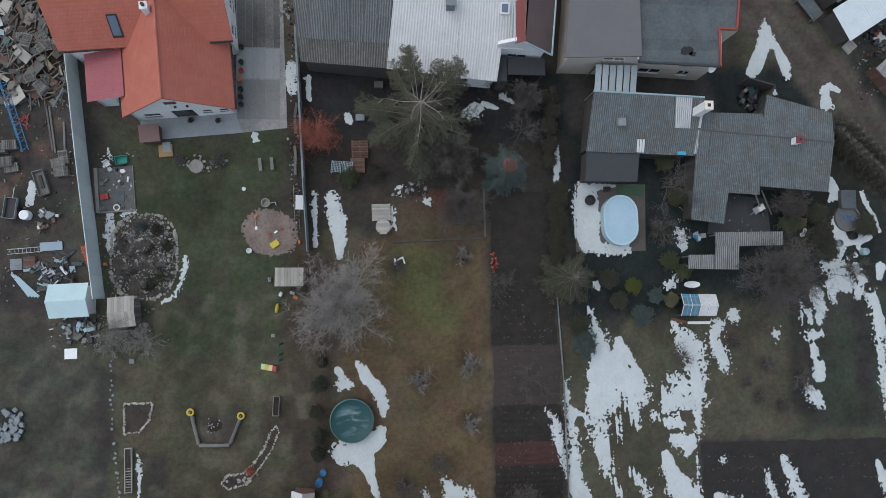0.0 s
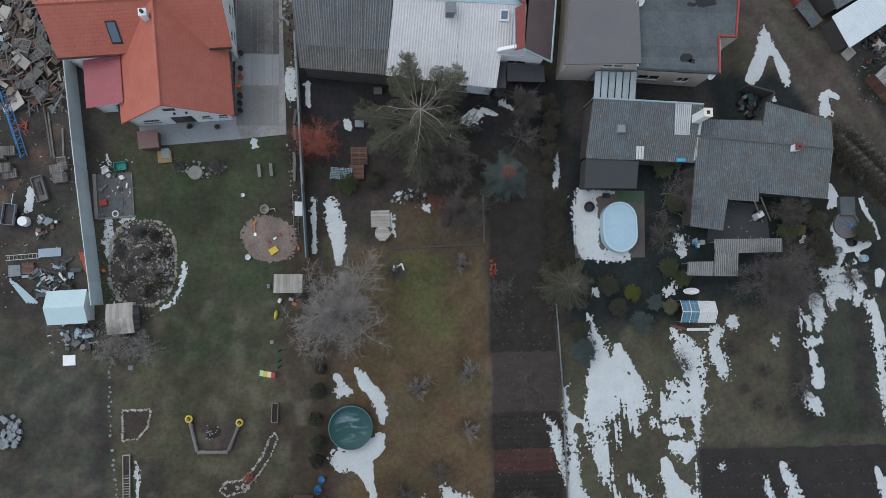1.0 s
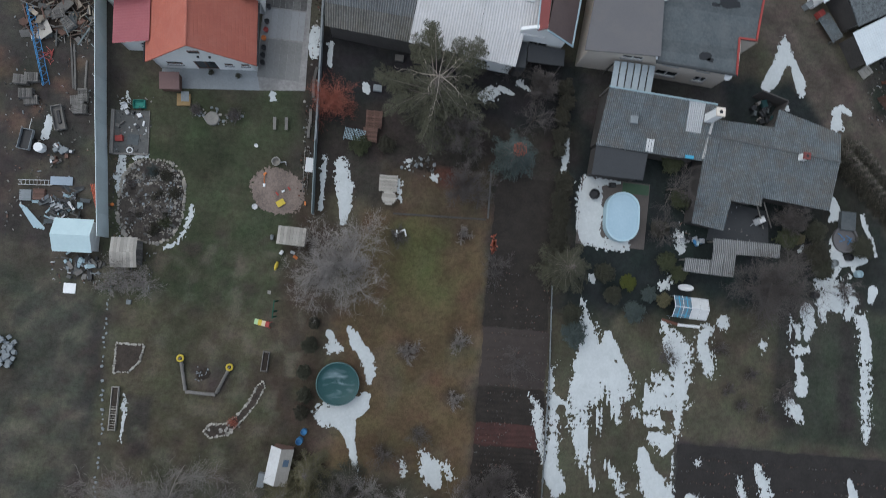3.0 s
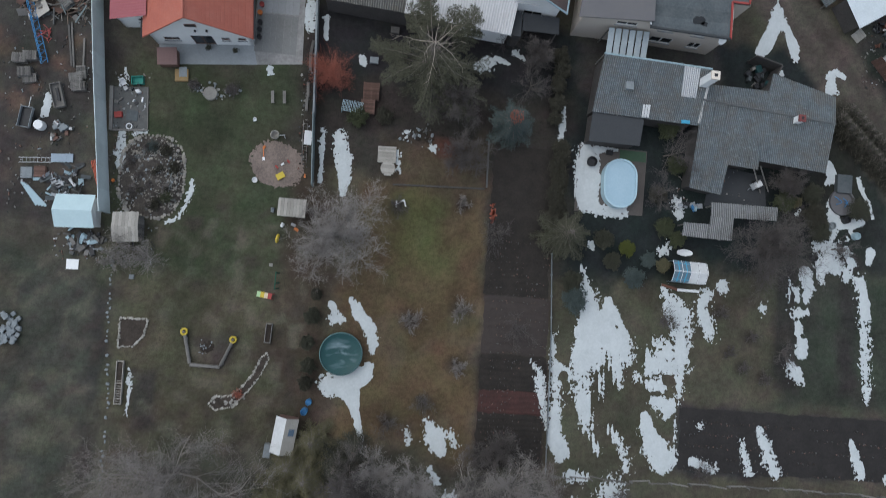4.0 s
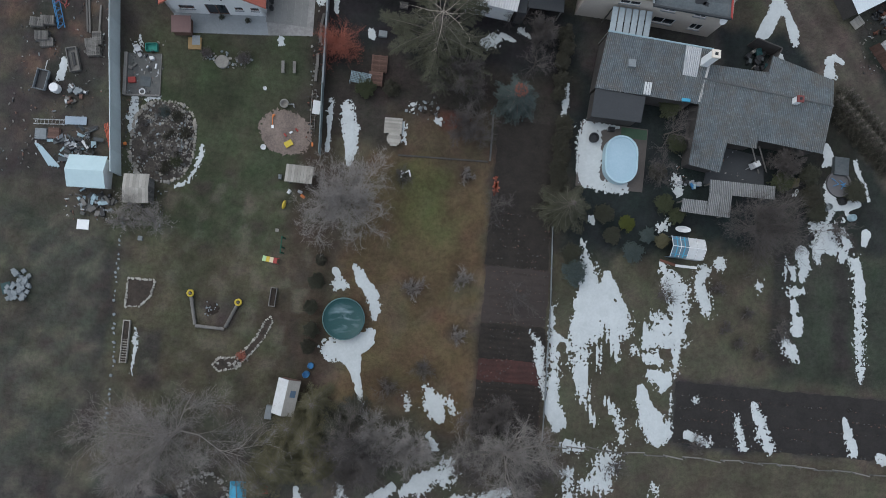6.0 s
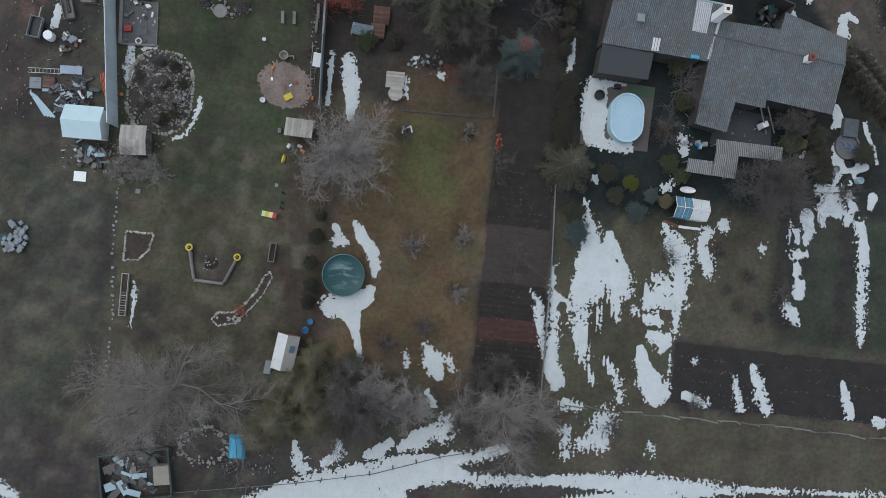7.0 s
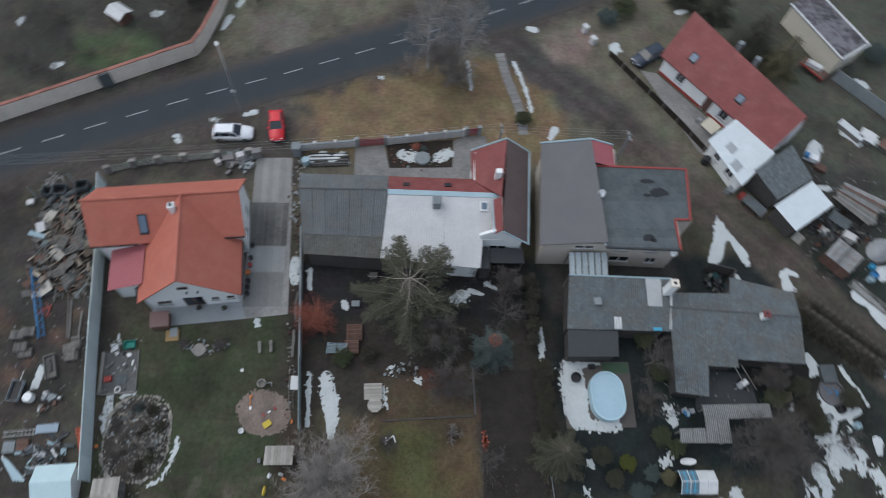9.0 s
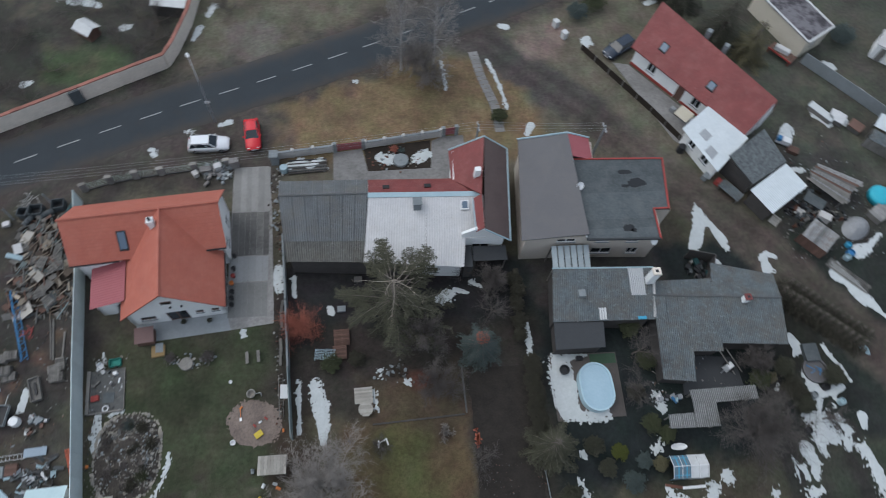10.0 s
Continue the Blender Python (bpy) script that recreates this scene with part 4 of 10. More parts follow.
SNOW += [
    [(25.9, -12.3, 0.62), (26.6, -12.5, 0.62)],
    [(26.3, -13.9, 0.58), (27.7, -14.3, 0.79), (27.4, -15.2, 0.37)],
    [(30.7, -3.4, 0.58), (30.2, -4.8, 0.54), (30.9, -6.0, 0.71), (31.3, -7.4, 0.42)],
    [(32.3, -2.4, 0.54), (32.4, -2.8, 0.42)],
]
SNOW += [
    [(25.3, -15.3, 0.42), (25.9, -16.9, 0.71), (26.5, -18.3, 1.14), (27.3, -19.3, 1.29)],
    [(22.1, -16.8, 0.25), (22.7, -17.5, 0.37), (23.3, -18.5, 0.25)],
    [(20.4, -17.6, 0.19), (21.0, -18.8, 0.21)],
    [(30.8, -16.0, 0.19), (30.9, -16.2, 0.12)],
]
SNOW += [
    [(28.4, -15.2, 0.06), (28.4, -19.4, 0.06)],
    [(42.6, 10.3, 0.45), (43.0, 9.0, 0.57), (42.4, 8.5, 0.24)],
    [(45.7, 9.2, 0.27), (46.3, 7.8, 0.22), (46.9, 6.7, 0.27), (47.4, 5.4, 0.14)],
    [(42.9, 6.6, 0.33), (43.2, 5.4, 0.65), (43.3, 4.0, 0.45), (43.2, 3.0, 0.29)],
]
SNOW += [
    [(43.9, 4.5, 0.45), (45.4, 4.7, 0.49), (46.1, 5.0, 0.45)],
    [(45.2, 4.8, 0.31), (45.2, 3.8, 0.2)],
    [(41.9, 2.2, 0.61), (43.4, 2.0, 0.71), (42.4, 0.6, 0.78), (43.7, 0.4, 0.86)],
    [(42.3, -0.2, 0.61), (42.4, -1.2, 0.29)],
]
SNOW += [
    [(44.7, 2.2, 0.29), (45.3, 0.7, 0.53), (44.9, -0.7, 0.37)],
    [(40.7, -0.5, 0.69), (41.0, -2.1, 0.57), (40.8, -3.3, 0.29)],
    [(39.8, -2.3, 0.37), (40.0, -3.3, 0.24)],
    [(39.9, -4.5, 0.45), (40.8, -4.3, 0.45)],
]
SNOW += [
    [(40.2, -5.7, 0.37), (40.6, -7.1, 0.53), (40.7, -8.4, 0.49)],
    [(39.6, -9.5, 0.41), (40.2, -10.4, 0.65), (40.8, -11.2, 0.33)],
    [(47.3, 2.0, 0.53), (47.1, 1.1, 0.33)],
    [(46.2, -0.8, 0.5), (46.7, -2.2, 0.62), (47.1, -4.4, 0.5)],
]
SNOW += [
    [(46.9, -4.8, 0.45), (47.1, -7.4, 0.45), (47.3, -9.6, 0.38)],
    [(47.3, -9.4, 0.36), (47.5, -12.4, 0.3)],
    [(39.5, 5.2, 0.24), (39.8, 5.6, 0.18)],
    [(36.6, -4.3, 0.18), (36.7, -4.5, 0.14)],
]
SNOW += [
    [(39.1, -1.4, 0.06), (39.1, -3.5, 0.06)],
    [(44.7, 3.3, 0.18), (44.8, 3.1, 0.14)],
]
SNOW += [
    [(-36.2, 58.6, 0.5), (-34.2, 58.0, 0.65), (-32.0, 57.2, 0.4)],
    [(-20.2, 51.6, 0.25), (-19.6, 53.4, 0.45)],
    [(-18.8, 55.4, 0.35), (-18.2, 57.0, 0.45)],
    [(-20.6, -30.4, 0.35), (-19.9, -31.4, 0.3)],
]
for i, chain in enumerate(SNOW):
    b = snow_patch(chain, i * 7.3, rows=1.0 if chain[0][0] > 16.5 and chain[0][1] < 3 else 0.5, lacy=0.6 if chain[0][0] > 38 and -4 < chain[0][1] < 17 else 0.5 if chain[0][0] > 27 and chain[0][1] > 17 or -6 < chain[0][0] < 1 and -17 < chain[0][1] < -5 else 1.0)
    if b.f:
        solid("snow_patch", b, M_SNOW, "ragged patch of old melting snow on the ground", "snow", group="snow patches", kind="stuff", smooth=True)


# ---- buildings ----
M_PLAINWHITE = mat("white_sheet", (0.6, 0.6, 0.6), (0.45, 0.45, 0.44), rough=0.5, big=0.7, fine=4, bump=0.05)
M_PALECORR = mat("pale_fibre_cement", (0.3, 0.3, 0.295), (0.17, 0.17, 0.165), big=0.9, fine=4, spread=0.06)
M_OLDCORR = mat("mossy_brown_grey_sheet", (0.185, 0.18, 0.165), (0.1, 0.098, 0.09), rough=0.9, big=0.9, fine=4, spread=0.08, contrast=1.3, bump=0.2)
weathered(M_OLDCORR, (0.13, 0.12, 0.1), (0.05, 0.05, 0.045), (0.27, 0.28, 0.28), lichen_at=0.55)
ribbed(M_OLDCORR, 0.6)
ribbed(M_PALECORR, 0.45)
def roof_slab(parent, pts, th, material, label="", tiles=False, name="roof"):
    ob = part(name, Build().slab(pts, th), material, parent, label)
    if tiles:
        a, b_ = Vector(pts[0]), Vector(pts[1])
        along = (b_ - a).normalized()
        nrm = (b_ - a).cross(Vector(pts[2]) - b_).normalized()
        roof_uv(ob, along, nrm.cross(along))
    return ob


def corrugated(parent, a, b_, c, d, material, nx_, ny_, name="roof_sheet", pitch=0.185, seed=1, amp=0.03):
    """A roof of overlapping corrugated sheets, each a piece of its own; a, b at the eave and c, d at the ridge."""
    rnd = random.Random(seed)
    a, b_, c, d = (Vector(p) for p in (a, b_, c, d))
    for i in range(nx_):
        for j in range(ny_):
            u0, u1 = i / nx_, (i + 1) / nx_ + 0.004
            v0, v1 = max(0, j / ny_ - 0.015), (j + 1) / ny_
            lift = Vector((0, 0, 0.02 * (j % 2) + 0.003 * (i % 2)))
            def at(u, v):
                return a.lerp(b_, min(u, 1)).lerp(d.lerp(c, min(u, 1)), v) + lift
            part(name, Build().wave(at(u0, v0), at(u1, v0), at(u1, v1), at(u0, v1), pitch, amp), material, parent)


# house with the orange tiled roof, turned 5.5 degrees
house_a = thing("orange_roofed_house", "white rendered house with orange clay tiles and cross gable", "house", pose(-18.3, 15.75, 0, 0, 0, 5.4))
wall(house_a, (-4.35, 0), (4.35, 0), 0, 3.0, M_WHITEWALL, [(0.95, 2.35, 1.0, 1.75), (3.4, 5.3, 0.05, 2.15), (6.0, 6.75, 1.1, 1.75), (7.45, 8.2, 1.1, 1.75)], gable=(4.35, 6.95), frames=M_BROWNWOOD)
for u, z in ((-0.5, 4.3), (-0.1, 3.35), (0.9, 3.35)):
    if z > 4:
        win = part("window", Build().box(u + 0.3, -0.03, z, 0.95, 0.08, 0.5), M_BROWNWOOD, house_a, "brown-framed attic window")
        part("pane", Build().box(u + 0.3, -0.075, z + 0.07, 0.8, 0.02, 0.36), M_GLASS, win)
    else:
        part("outside_lamp", Build().box(u, -0.08, z, 0.16, 0.14, 0.22), M_DARK, house_a)
wall(house_a, (4.35, 0), (4.35, 5.4), 0, 2.75, M_WHITEWALL, [(1.5, 2.5, 1, 2.1)])
wall(house_a, (-4.35, 5.4), (-4.35, 0), 0, 2.75, M_WHITEWALL)
wall(house_a, (4.9, 5.4), (4.9, 11.4), 0, 4.05, M_WHITEWALL, [(1.2, 2.2, 1, 2.2), (3.6, 4.6, 1, 2.2)], gable=(3.0, 6.9))
wall(house_a, (4.9, 11.4), (-8.6, 11.4), 0, 4.05, M_WHITEWALL, [(1.5, 2.7, 1, 2.3), (5.5, 6.7, 1, 2.3), (9.5, 10.7, 1, 2.3)])
wall(house_a, (-8.6, 11.4), (-8.6, 5.4), 0, 4.05, M_WHITEWALL, [(2.2, 3.4, 1, 2.2)], gable=(3.0, 6.9))
wall(house_a, (-8.6, 5.4), (-4.35, 5.4), 0, 4.05, M_WHITEWALL)
wall(house_a, (4.3, 5.4), (4.9, 5.4), 0, 4.05, M_WHITEWALL)
ZR, ZE = 7.25, 4.15
roof_slab(house_a, [(-9.0, 5.15, ZE), (5.3, 5.15, ZE), (5.3, 8.4, ZR), (-9.0, 8.4, ZR)], 0.18, M_ORANGE, "orange clay tile slope", True)
roof_slab(house_a, [(5.3, 11.65, ZE), (-9.0, 11.65, ZE), (-9.0, 8.4, ZR), (5.3, 8.4, ZR)], 0.18, M_ORANGE, "orange clay tile slope", True)
roof_slab(house_a, [(4.75, -0.45, 2.85), (4.75, 5.6, 2.85), (0.75, 8.3, 6.75), (0, 8.3, 7.3), (0, -0.45, 7.3)], 0.18, M_ORANGE, "orange clay tile slope", True)
roof_slab(house_a, [(-4.75, 5.6, 2.85), (-4.75, -0.45, 2.85), (0, -0.45, 7.3), (0, 8.3, 7.3), (-0.75, 8.3, 6.75)], 0.18, M_ORANGE, "orange clay tile slope", True)
for y0, y1, ax, zz in ((-0.5, 8.35, 0, 7.3), (-9.05, 5.35, 1, ZR)):
    b = Build()
    k = int((y1 - y0) / 0.36)
    for i in range(k):
        s = y0 + (y1 - y0) * i / k
        if ax == 0:
            b.tube((0, s, zz), (0, s + 0.4, zz + 0.02), 0.11, 0.125, 8)
        else:
            b.tube((s, 8.4, zz), (s + 0.4, 8.4, zz + 0.02), 0.11, 0.125, 8)
    part("ridge_tiles", b, M_ORANGE, house_a)
b = Build().box(-0.7, 7.0, 5.6, 0.55, 0.55, 2.1)
ch = part("chimney", b, M_WHITEWALL, house_a, "white rendered chimney")
part("chimney_cap", Build().box(-0.7, 7.0, 7.7, 0.62, 0.62, 0.08), M_WHITEWALL, ch)
part("flue", Build().tube((-0.7, 7.0, 7.78), (-0.7, 7.0, 8.05), 0.14, 0.14, 10), M_DARK, ch)
# roof window in the main slope
def on_main(x, y, up=0.0):
    return (x, y, ZE + (y - 5.15) * (ZR - ZE) / 3.25 + up)
sk = part("roof_window", Build().slab([on_main(-4.25, 5.75, 0.1), on_main(-3.4, 5.75, 0.1), on_main(-3.4, 7.15, 0.1), on_main(-4.25, 7.15, 0.1)], 0.14), M_DARK, house_a, "roof window")
part("pane", Build().slab([on_main(-4.15, 5.85, 0.115), on_main(-3.5, 5.85, 0.115), on_main(-3.5, 7.05, 0.115), on_main(-4.15, 7.05, 0.115)], 0.01), M_SKYGLASS, sk)
# gutters
for nm, p, q in (("gutter", (4.85, -0.45, 2.8), (4.85, 5.2, 2.8)), ("gutter", (-4.85, -0.45, 2.8), (-4.85, 1.3, 2.8)), ("gutter", (-9, 5.05, 4.08), (-4.6, 5.05, 4.08)), ("gutter", (2.6, 5.05, 4.08), (5.3, 5.05, 4.08))):
    part(nm, Build().tube(p, q, 0.07, 0.07, 6), M_DARK, house_a)
# lean-to with a red sheet roof
wall(house_a, (-7.2, 1.5), (-4.35, 1.5), 0, 2.5, M_WHITEWALL, [(1.6, 2.4, 1.2, 2.0)])
wall(house_a, (-7.2, 5.4), (-7.2, 1.5), 0, 2.5, M_WHITEWALL, [(1.5, 2.3, 1.0, 2.0)])
part("porch_roof", Build().wave((-7.65, 5.9, 2.55), (-7.65, 1.2, 2.55), (-4.2, 1.2, 3.55), (-4.2, 5.9, 3.55), 0.25, 0.008), M_REDMETAL, house_a, "wine-red ribbed sheet roof")

# long low house: grey corrugated half, white half, red tiled street slope and a gabled wing
house_b = thing("long_house", "long low house with corrugated roofs and a red tiled wing", "house", Matrix())
wall(house_b, (-7.6, 20.2), (4.6, 19.256), 0, 2.8, M_DARKWALL)
wall(house_b, (4.6, 19.256), (9.2, 18.9), 0, 2.8, M_WHITEWALL, [(1.2, 2.4, 0.9, 2.0)])
wall(house_b, (-8.2, 28.2), (-7.6, 20.2), 0, 2.85, M_WHITEWALL, gable=(2.3, 5.15))
wall(house_b, (9.0, 28.0), (-8.2, 28.2), 0, 3.55, M_WHITEWALL, [(2, 3.2, 1, 2.2), (5, 6.2, 1, 2.2), (9, 10.2, 1, 2.2), (13, 14.4, 1, 2.2)])
wall(house_b, (9.2, 18.9), (9.3, 21.4), 0, 3.0, M_WHITEWALL)
wall(house_b, (9.3, 21.4), (13.6, 21.2), 0, 4.6, M_WHITEWALL, [(1.2, 3.0, 1.6, 2.5)], gable=(2.0, 6.2))
wall(house_b, (13.6, 21.2), (14.5, 31.0), 0, 4.3, M_WHITEWALL, [(2, 3, 1.2, 2.2), (6, 7, 1.2, 2.2)])
wall(house_b, (14.5, 31.0), (9.2, 31.4), 0, 4.3, M_WHITEWALL, [(1.2, 2.3, 1, 2.3), (3.2, 4.3, 1, 2.3)], gable=(2.15, 6.2))
wall(house_b, (9.2, 31.4), (9.0, 28.0), 0, 4.3, M_WHITEWALL)
corrugated(house_b, (-7.95, 20.05, 3.0), (-0.45, 19.6, 3.0), (-0.25, 21.6, 3.78), (-8.12, 21.95, 3.78), M_OLDCORR, 7, 1, seed=3, pitch=0.21)
corrugated(house_b, (-8.12, 21.85, 3.82), (-0.26, 21.5, 3.82), (0.2, 25.95, 5.5), (-8.5, 26.0, 5.5), M_DARKCORR, 7, 2, seed=33, pitch=0.21)
corrugated(house_b, (0.2, 28.55, 3.95), (-8.75, 28.65, 3.95), (-8.5, 26.0, 5.5), (0.2, 25.95, 5.5), M_DARKCORR, 8, 1, seed=4, pitch=0.21)
part("ridge_cap", Build().tube((-8.55, 26.0, 5.53), (0.2, 25.95, 5.53), 0.1, 0.1, 6), M_DARKCORR, house_b)
corrugated(house_b, (-0.45, 19.55, 3.02), (5.62, 18.95, 3.02), (6.02, 25.5, 5.45), (0.25, 25.75, 5.45), M_WHITEROOF, 6, 1, amp=0.014, pitch=0.25, seed=5)
corrugated(house_b, (5.6, 18.95, 3.0), (9.4, 18.6, 3.0), (9.7, 21.3, 3.95), (5.8, 21.5, 3.95), M_WHITEROOF, 4, 1, amp=0.014, pitch=0.25, seed=6)
corrugated(house_b, (5.8, 21.4, 3.95), (11.75, 21.2, 3.95), (11.75, 25.35, 5.45), (6.0, 25.5, 5.45), M_WHITEROOF, 6, 1, amp=0.014, pitch=0.25, seed=7)
part("ridge_flashing", Build().slab([(0.2, 25.5, 5.47), (11.6, 25.2, 5.47), (11.6, 25.7, 5.58), (0.2, 26.0, 5.58)], 0.03), M_LEADBLUE, house_b, "pale blue ridge flashing")
roof_slab(house_b, [(9.2, 28.3, 3.95), (0.25, 28.5, 3.95), (0.25, 25.9, 5.55), (11.6, 25.6, 5.55)], 0.16, M_REDTILE, "weathered red tile street slope", True)
roof_slab(house_b, [(8.85, 31.7, 4.0), (8.85, 28.2, 4.0), (11.4, 24.8, 6.55), (12.35, 31.5, 6.6)], 0.16, M_REDTILE, "weathered red tile slope", True)
roof_slab(house_b, [(14.1, 20.7, 4.3), (15.05, 31.4, 4.3), (12.35, 31.5, 6.6), (11.3, 20.9, 6.6)], 0.16, M_BROWNTILE, "dark brown tile slope", True)
roof_slab(house_b, [(11.3, 21.05, 6.55), (11.4, 24.85, 6.55), (10.6, 24.85, 5.55), (10.6, 21.15, 5.55)], 0.12, M_REDTILE, "narrow red tile slope of the wing", True)
part("valley_flashing", Build().tube((10.62, 21.2, 5.6), (10.62, 24.85, 5.6), 0.08, 0.08, 6), M_LEADBLUE, house_b)
b = Build().box(5.05, 24.5, 4.6, 0.75, 0.75, 1.5)
c1 = part("chimney", b, M_CONCRETE, house_b, "brown rendered chimney")
part("chimney_cap", Build().box(5.05, 24.5, 6.1, 0.9, 0.9, 0.1), M_CONCRETE, c1)
part("chimney", Build().box(11.2, 27.2, 5.8, 0.6, 0.5, 1.6), M_WHITEWALL, house_b, "white chimney")
sk = part("roof_hatch", Build().slab([(9.4, 23.9, 5.15), (10.2, 23.9, 5.15), (10.2, 24.8, 5.45), (9.4, 24.8, 5.45)], 0.2), M_WINDOWFRAME, house_b, "small white roof hatch")
part("pane", Build().slab([(9.52, 24.02, 5.2), (10.08, 24.02, 5.2), (10.08, 24.68, 5.43), (9.52, 24.68, 5.43)], 0.01), M_SKYGLASS, sk)
for x in (2.4, 6.6):
    part("roof_hatch", Build().slab([(x, 27.3, 4.75), (x - 0.7, 27.3, 4.75), (x - 0.7, 26.7, 5.1), (x, 26.7, 5.1)], 0.12), M_DARK, house_b)
for p, q in (((12.35, 31.6, 6.66), (15.08, 31.5, 4.36)), ((12.35, 31.6, 6.66), (8.85, 31.8, 4.06)), ((14.14, 20.62, 4.36), (11.3, 20.82, 6.66)), ((15.08, 31.5, 4.32), (14.12, 20.65, 4.32))):
    part("verge_flashing", Build().tube(p, q, 0.09, 0.09, 5), M_LEADBLUE, house_b, "pale blue verge flashing")
# covered yard behind the wing
part("stair_box", Build().box(9.95, 20.0, 0, 0.9, 2.4, 2.5), M_BLACKFELT, house_b, "black felted stair housing")
part("canopy", Build().slab([(10.5, 19.5, 2.3), (14.0, 19.5, 2.3), (13.9, 21.0, 2.5), (10.5, 21.1, 2.5)], 0.1), M_BLACKFELT, house_b, "dark flat canopy over the back door")
for x, y in ((10.7, 19.65), (13.8, 19.65)):
    part("post", Build().box(x, y, 0, 0.1, 0.1, 2.25), M_WOOD, house_b)

# two-storey house with a grey roof and a flat felt roof
house_c = thing("grey_roofed_house", "beige two-storey house with grey pitched and flat felt roofs", "house", Matrix())
wall(house_c, (15.6, 20.5), (21.7, 20.45), 0, 4.9, M_BEIGEWALL, [(3.2, 5.2, 3.7, 4.4)])
wall(house_c, (21.7, 20.45), (29.3, 20.1), 0, 5.0, M_BEIGEWALL, [(1.2, 2.6, 3.6, 4.5), (1.2, 3.4, 1.0, 2.2), (4.4, 5.6, 3.6, 4.5), (5.0, 6.2, 1.0, 2.2)])
wall(house_c, (29.3, 20.1), (29.4, 23.0), 0, 5.0, M_BEIGEWALL)
wall(house_c, (29.4, 23.0), (30.9, 23.0), 0, 5.0, M_BEIGEWALL)
wall(house_c, (30.9, 23.0), (31.4, 29.0), 0, 5.0, M_BEIGEWALL, [(1.2, 2.4, 1.0, 2.2), (3.6, 4.8, 1.0, 2.2)])
wall(house_c, (31.4, 29.0), (23.9, 29.3), 0, 5.0, M_BEIGEWALL, [(1.2, 2.4, 1.0, 2.2), (5, 6.2, 1.0, 2.2)])
wall(house_c, (23.9, 29.3), (24.1, 31.6), 0, 5.0, M_BEIGEWALL)
wall(house_c, (24.1, 31.6), (16.6, 31.8), 0, 4.9, M_BEIGEWALL, [(1.5, 2.6, 1, 2.3), (5, 6.2, 1, 2.3)], gable=(3.0, 6.0))
wall(house_c, (16.6, 31.8), (15.6, 20.5), 0, 4.9, M_BEIGEWALL)
roof_slab(house_c, [(15.05, 20.15, 5.2), (21.62, 20.12, 6.05), (21.3, 31.9, 6.3), (16.2, 32.0, 5.2)], 0.15, M_GREYSHEET, "flat grey sheet slope", name="roof")
roof_slab(house_c, [(23.75, 31.8, 5.4), (21.25, 31.9, 6.3), (21.35, 29.2, 6.2), (23.7, 29.1, 5.4)], 0.15, M_REDMETAL, "maroon tiled slope", name="roof")
roof_slab(house_c, [(21.5, 19.75, 5.5), (28.95, 19.5, 5.5), (28.95, 22.9, 5.5), (30.55, 22.9, 5.5), (31.2, 28.95, 5.5), (21.6, 29.2, 5.5)], 0.2, M_FELT, "flat dark felt roof with puddles", name="flat_roof")
part("eave_flashing", Build().tube((16.1, 32.08, 5.24), (21.25, 31.98, 6.34), 0.1, 0.1, 5).tube((21.25, 31.98, 6.34), (23.8, 31.9, 5.44), 0.1, 0.1, 5), M_LEADBLUE, house_c, "pale blue eave flashing")
for p, q, w in (((21.6, 29.15), (31.25, 28.9), M_RED), ((31.15, 28.9), (30.5, 22.9), M_RED), ((30.5, 22.95), (28.9, 22.95), M_RED), ((28.9, 22.95), (28.9, 19.5), M_RED), ((21.45, 20), (21.55, 29.2), M_WINDOWFRAME), ((21.5, 19.8), (28.9, 19.55), M_BLACKFELT)):
    d = Vector(q) - Vector(p)
    c = (Vector(p) + Vector(q)) / 2
    part("parapet_trim", Build().box(c.x, c.y, 5.503, d.length, 0.16, 0.12, math.degrees(math.atan2(d.y, d.x))), w, house_c)
for i in range(9):
    y = 19.85 + 1.03 * i
    part("felt_strip", Build().slab([(21.65, y, 5.512 + 0.006 * (i % 2)), (28.75 if y < 22.2 else 30.3 + 0.1 * (y - 22), y, 5.512 + 0.006 * (i % 2)), (28.75 if y < 22.2 else 30.4 + 0.1 * (y - 22), y + 1.06, 5.515 + 0.006 * (i % 2)), (21.65, y + 1.06, 5.515 + 0.006 * (i % 2))], 0.01), M_FELT, house_c)
M_DAMP = mat("damp_black_felt", (0.022, 0.023, 0.025), (0.014, 0.015, 0.017), rough=0.35, big=1.5, fine=6, bump=0.02)
for x, y, sx, sy in ((26.8, 27.4, 0.7, 0.3), (27.6, 26.0, 1.05, 0.5), (26.5, 25.7, 0.4, 0.2), (25.9, 20.9, 0.6, 0.42), (26.4, 20.6, 0.3, 0.22)):
    ring = [(1 + 0.5 * fbm(math.cos(k * 0.2244) + x, math.sin(k * 0.2244) + y, 1.1, 6), k * 0.2244) for k in range(28)]
    part("puddle", Build().prism([(x + sx * r * math.cos(a), y + sy * r * math.sin(a)) for r, a in ring], 5.52, 5.531), M_DAMP, house_c, "dark puddle on the felt")
for x, y, z in ((21.6, 25.6, 5.7), (28.4, 19.6, 4.6)):
    d = part("satellite_dish", Build().lathe(0, 0, [(0.02, 0), (0.25, 0.03), (0.4, 0.1), (0.42, 0.1), (0.26, 0.0), (0.02, -0.03)], 18), M_WINDOWFRAME, house_c, "white satellite dish")
    d.matrix_basis = pose(x, y, z + 0.35, 45, 0, 20)
    part("dish_arm", Build().tube((x, y, z - 0.3), (x, y, z + 0.35), 0.03, 0.03), M_METAL, house_c)
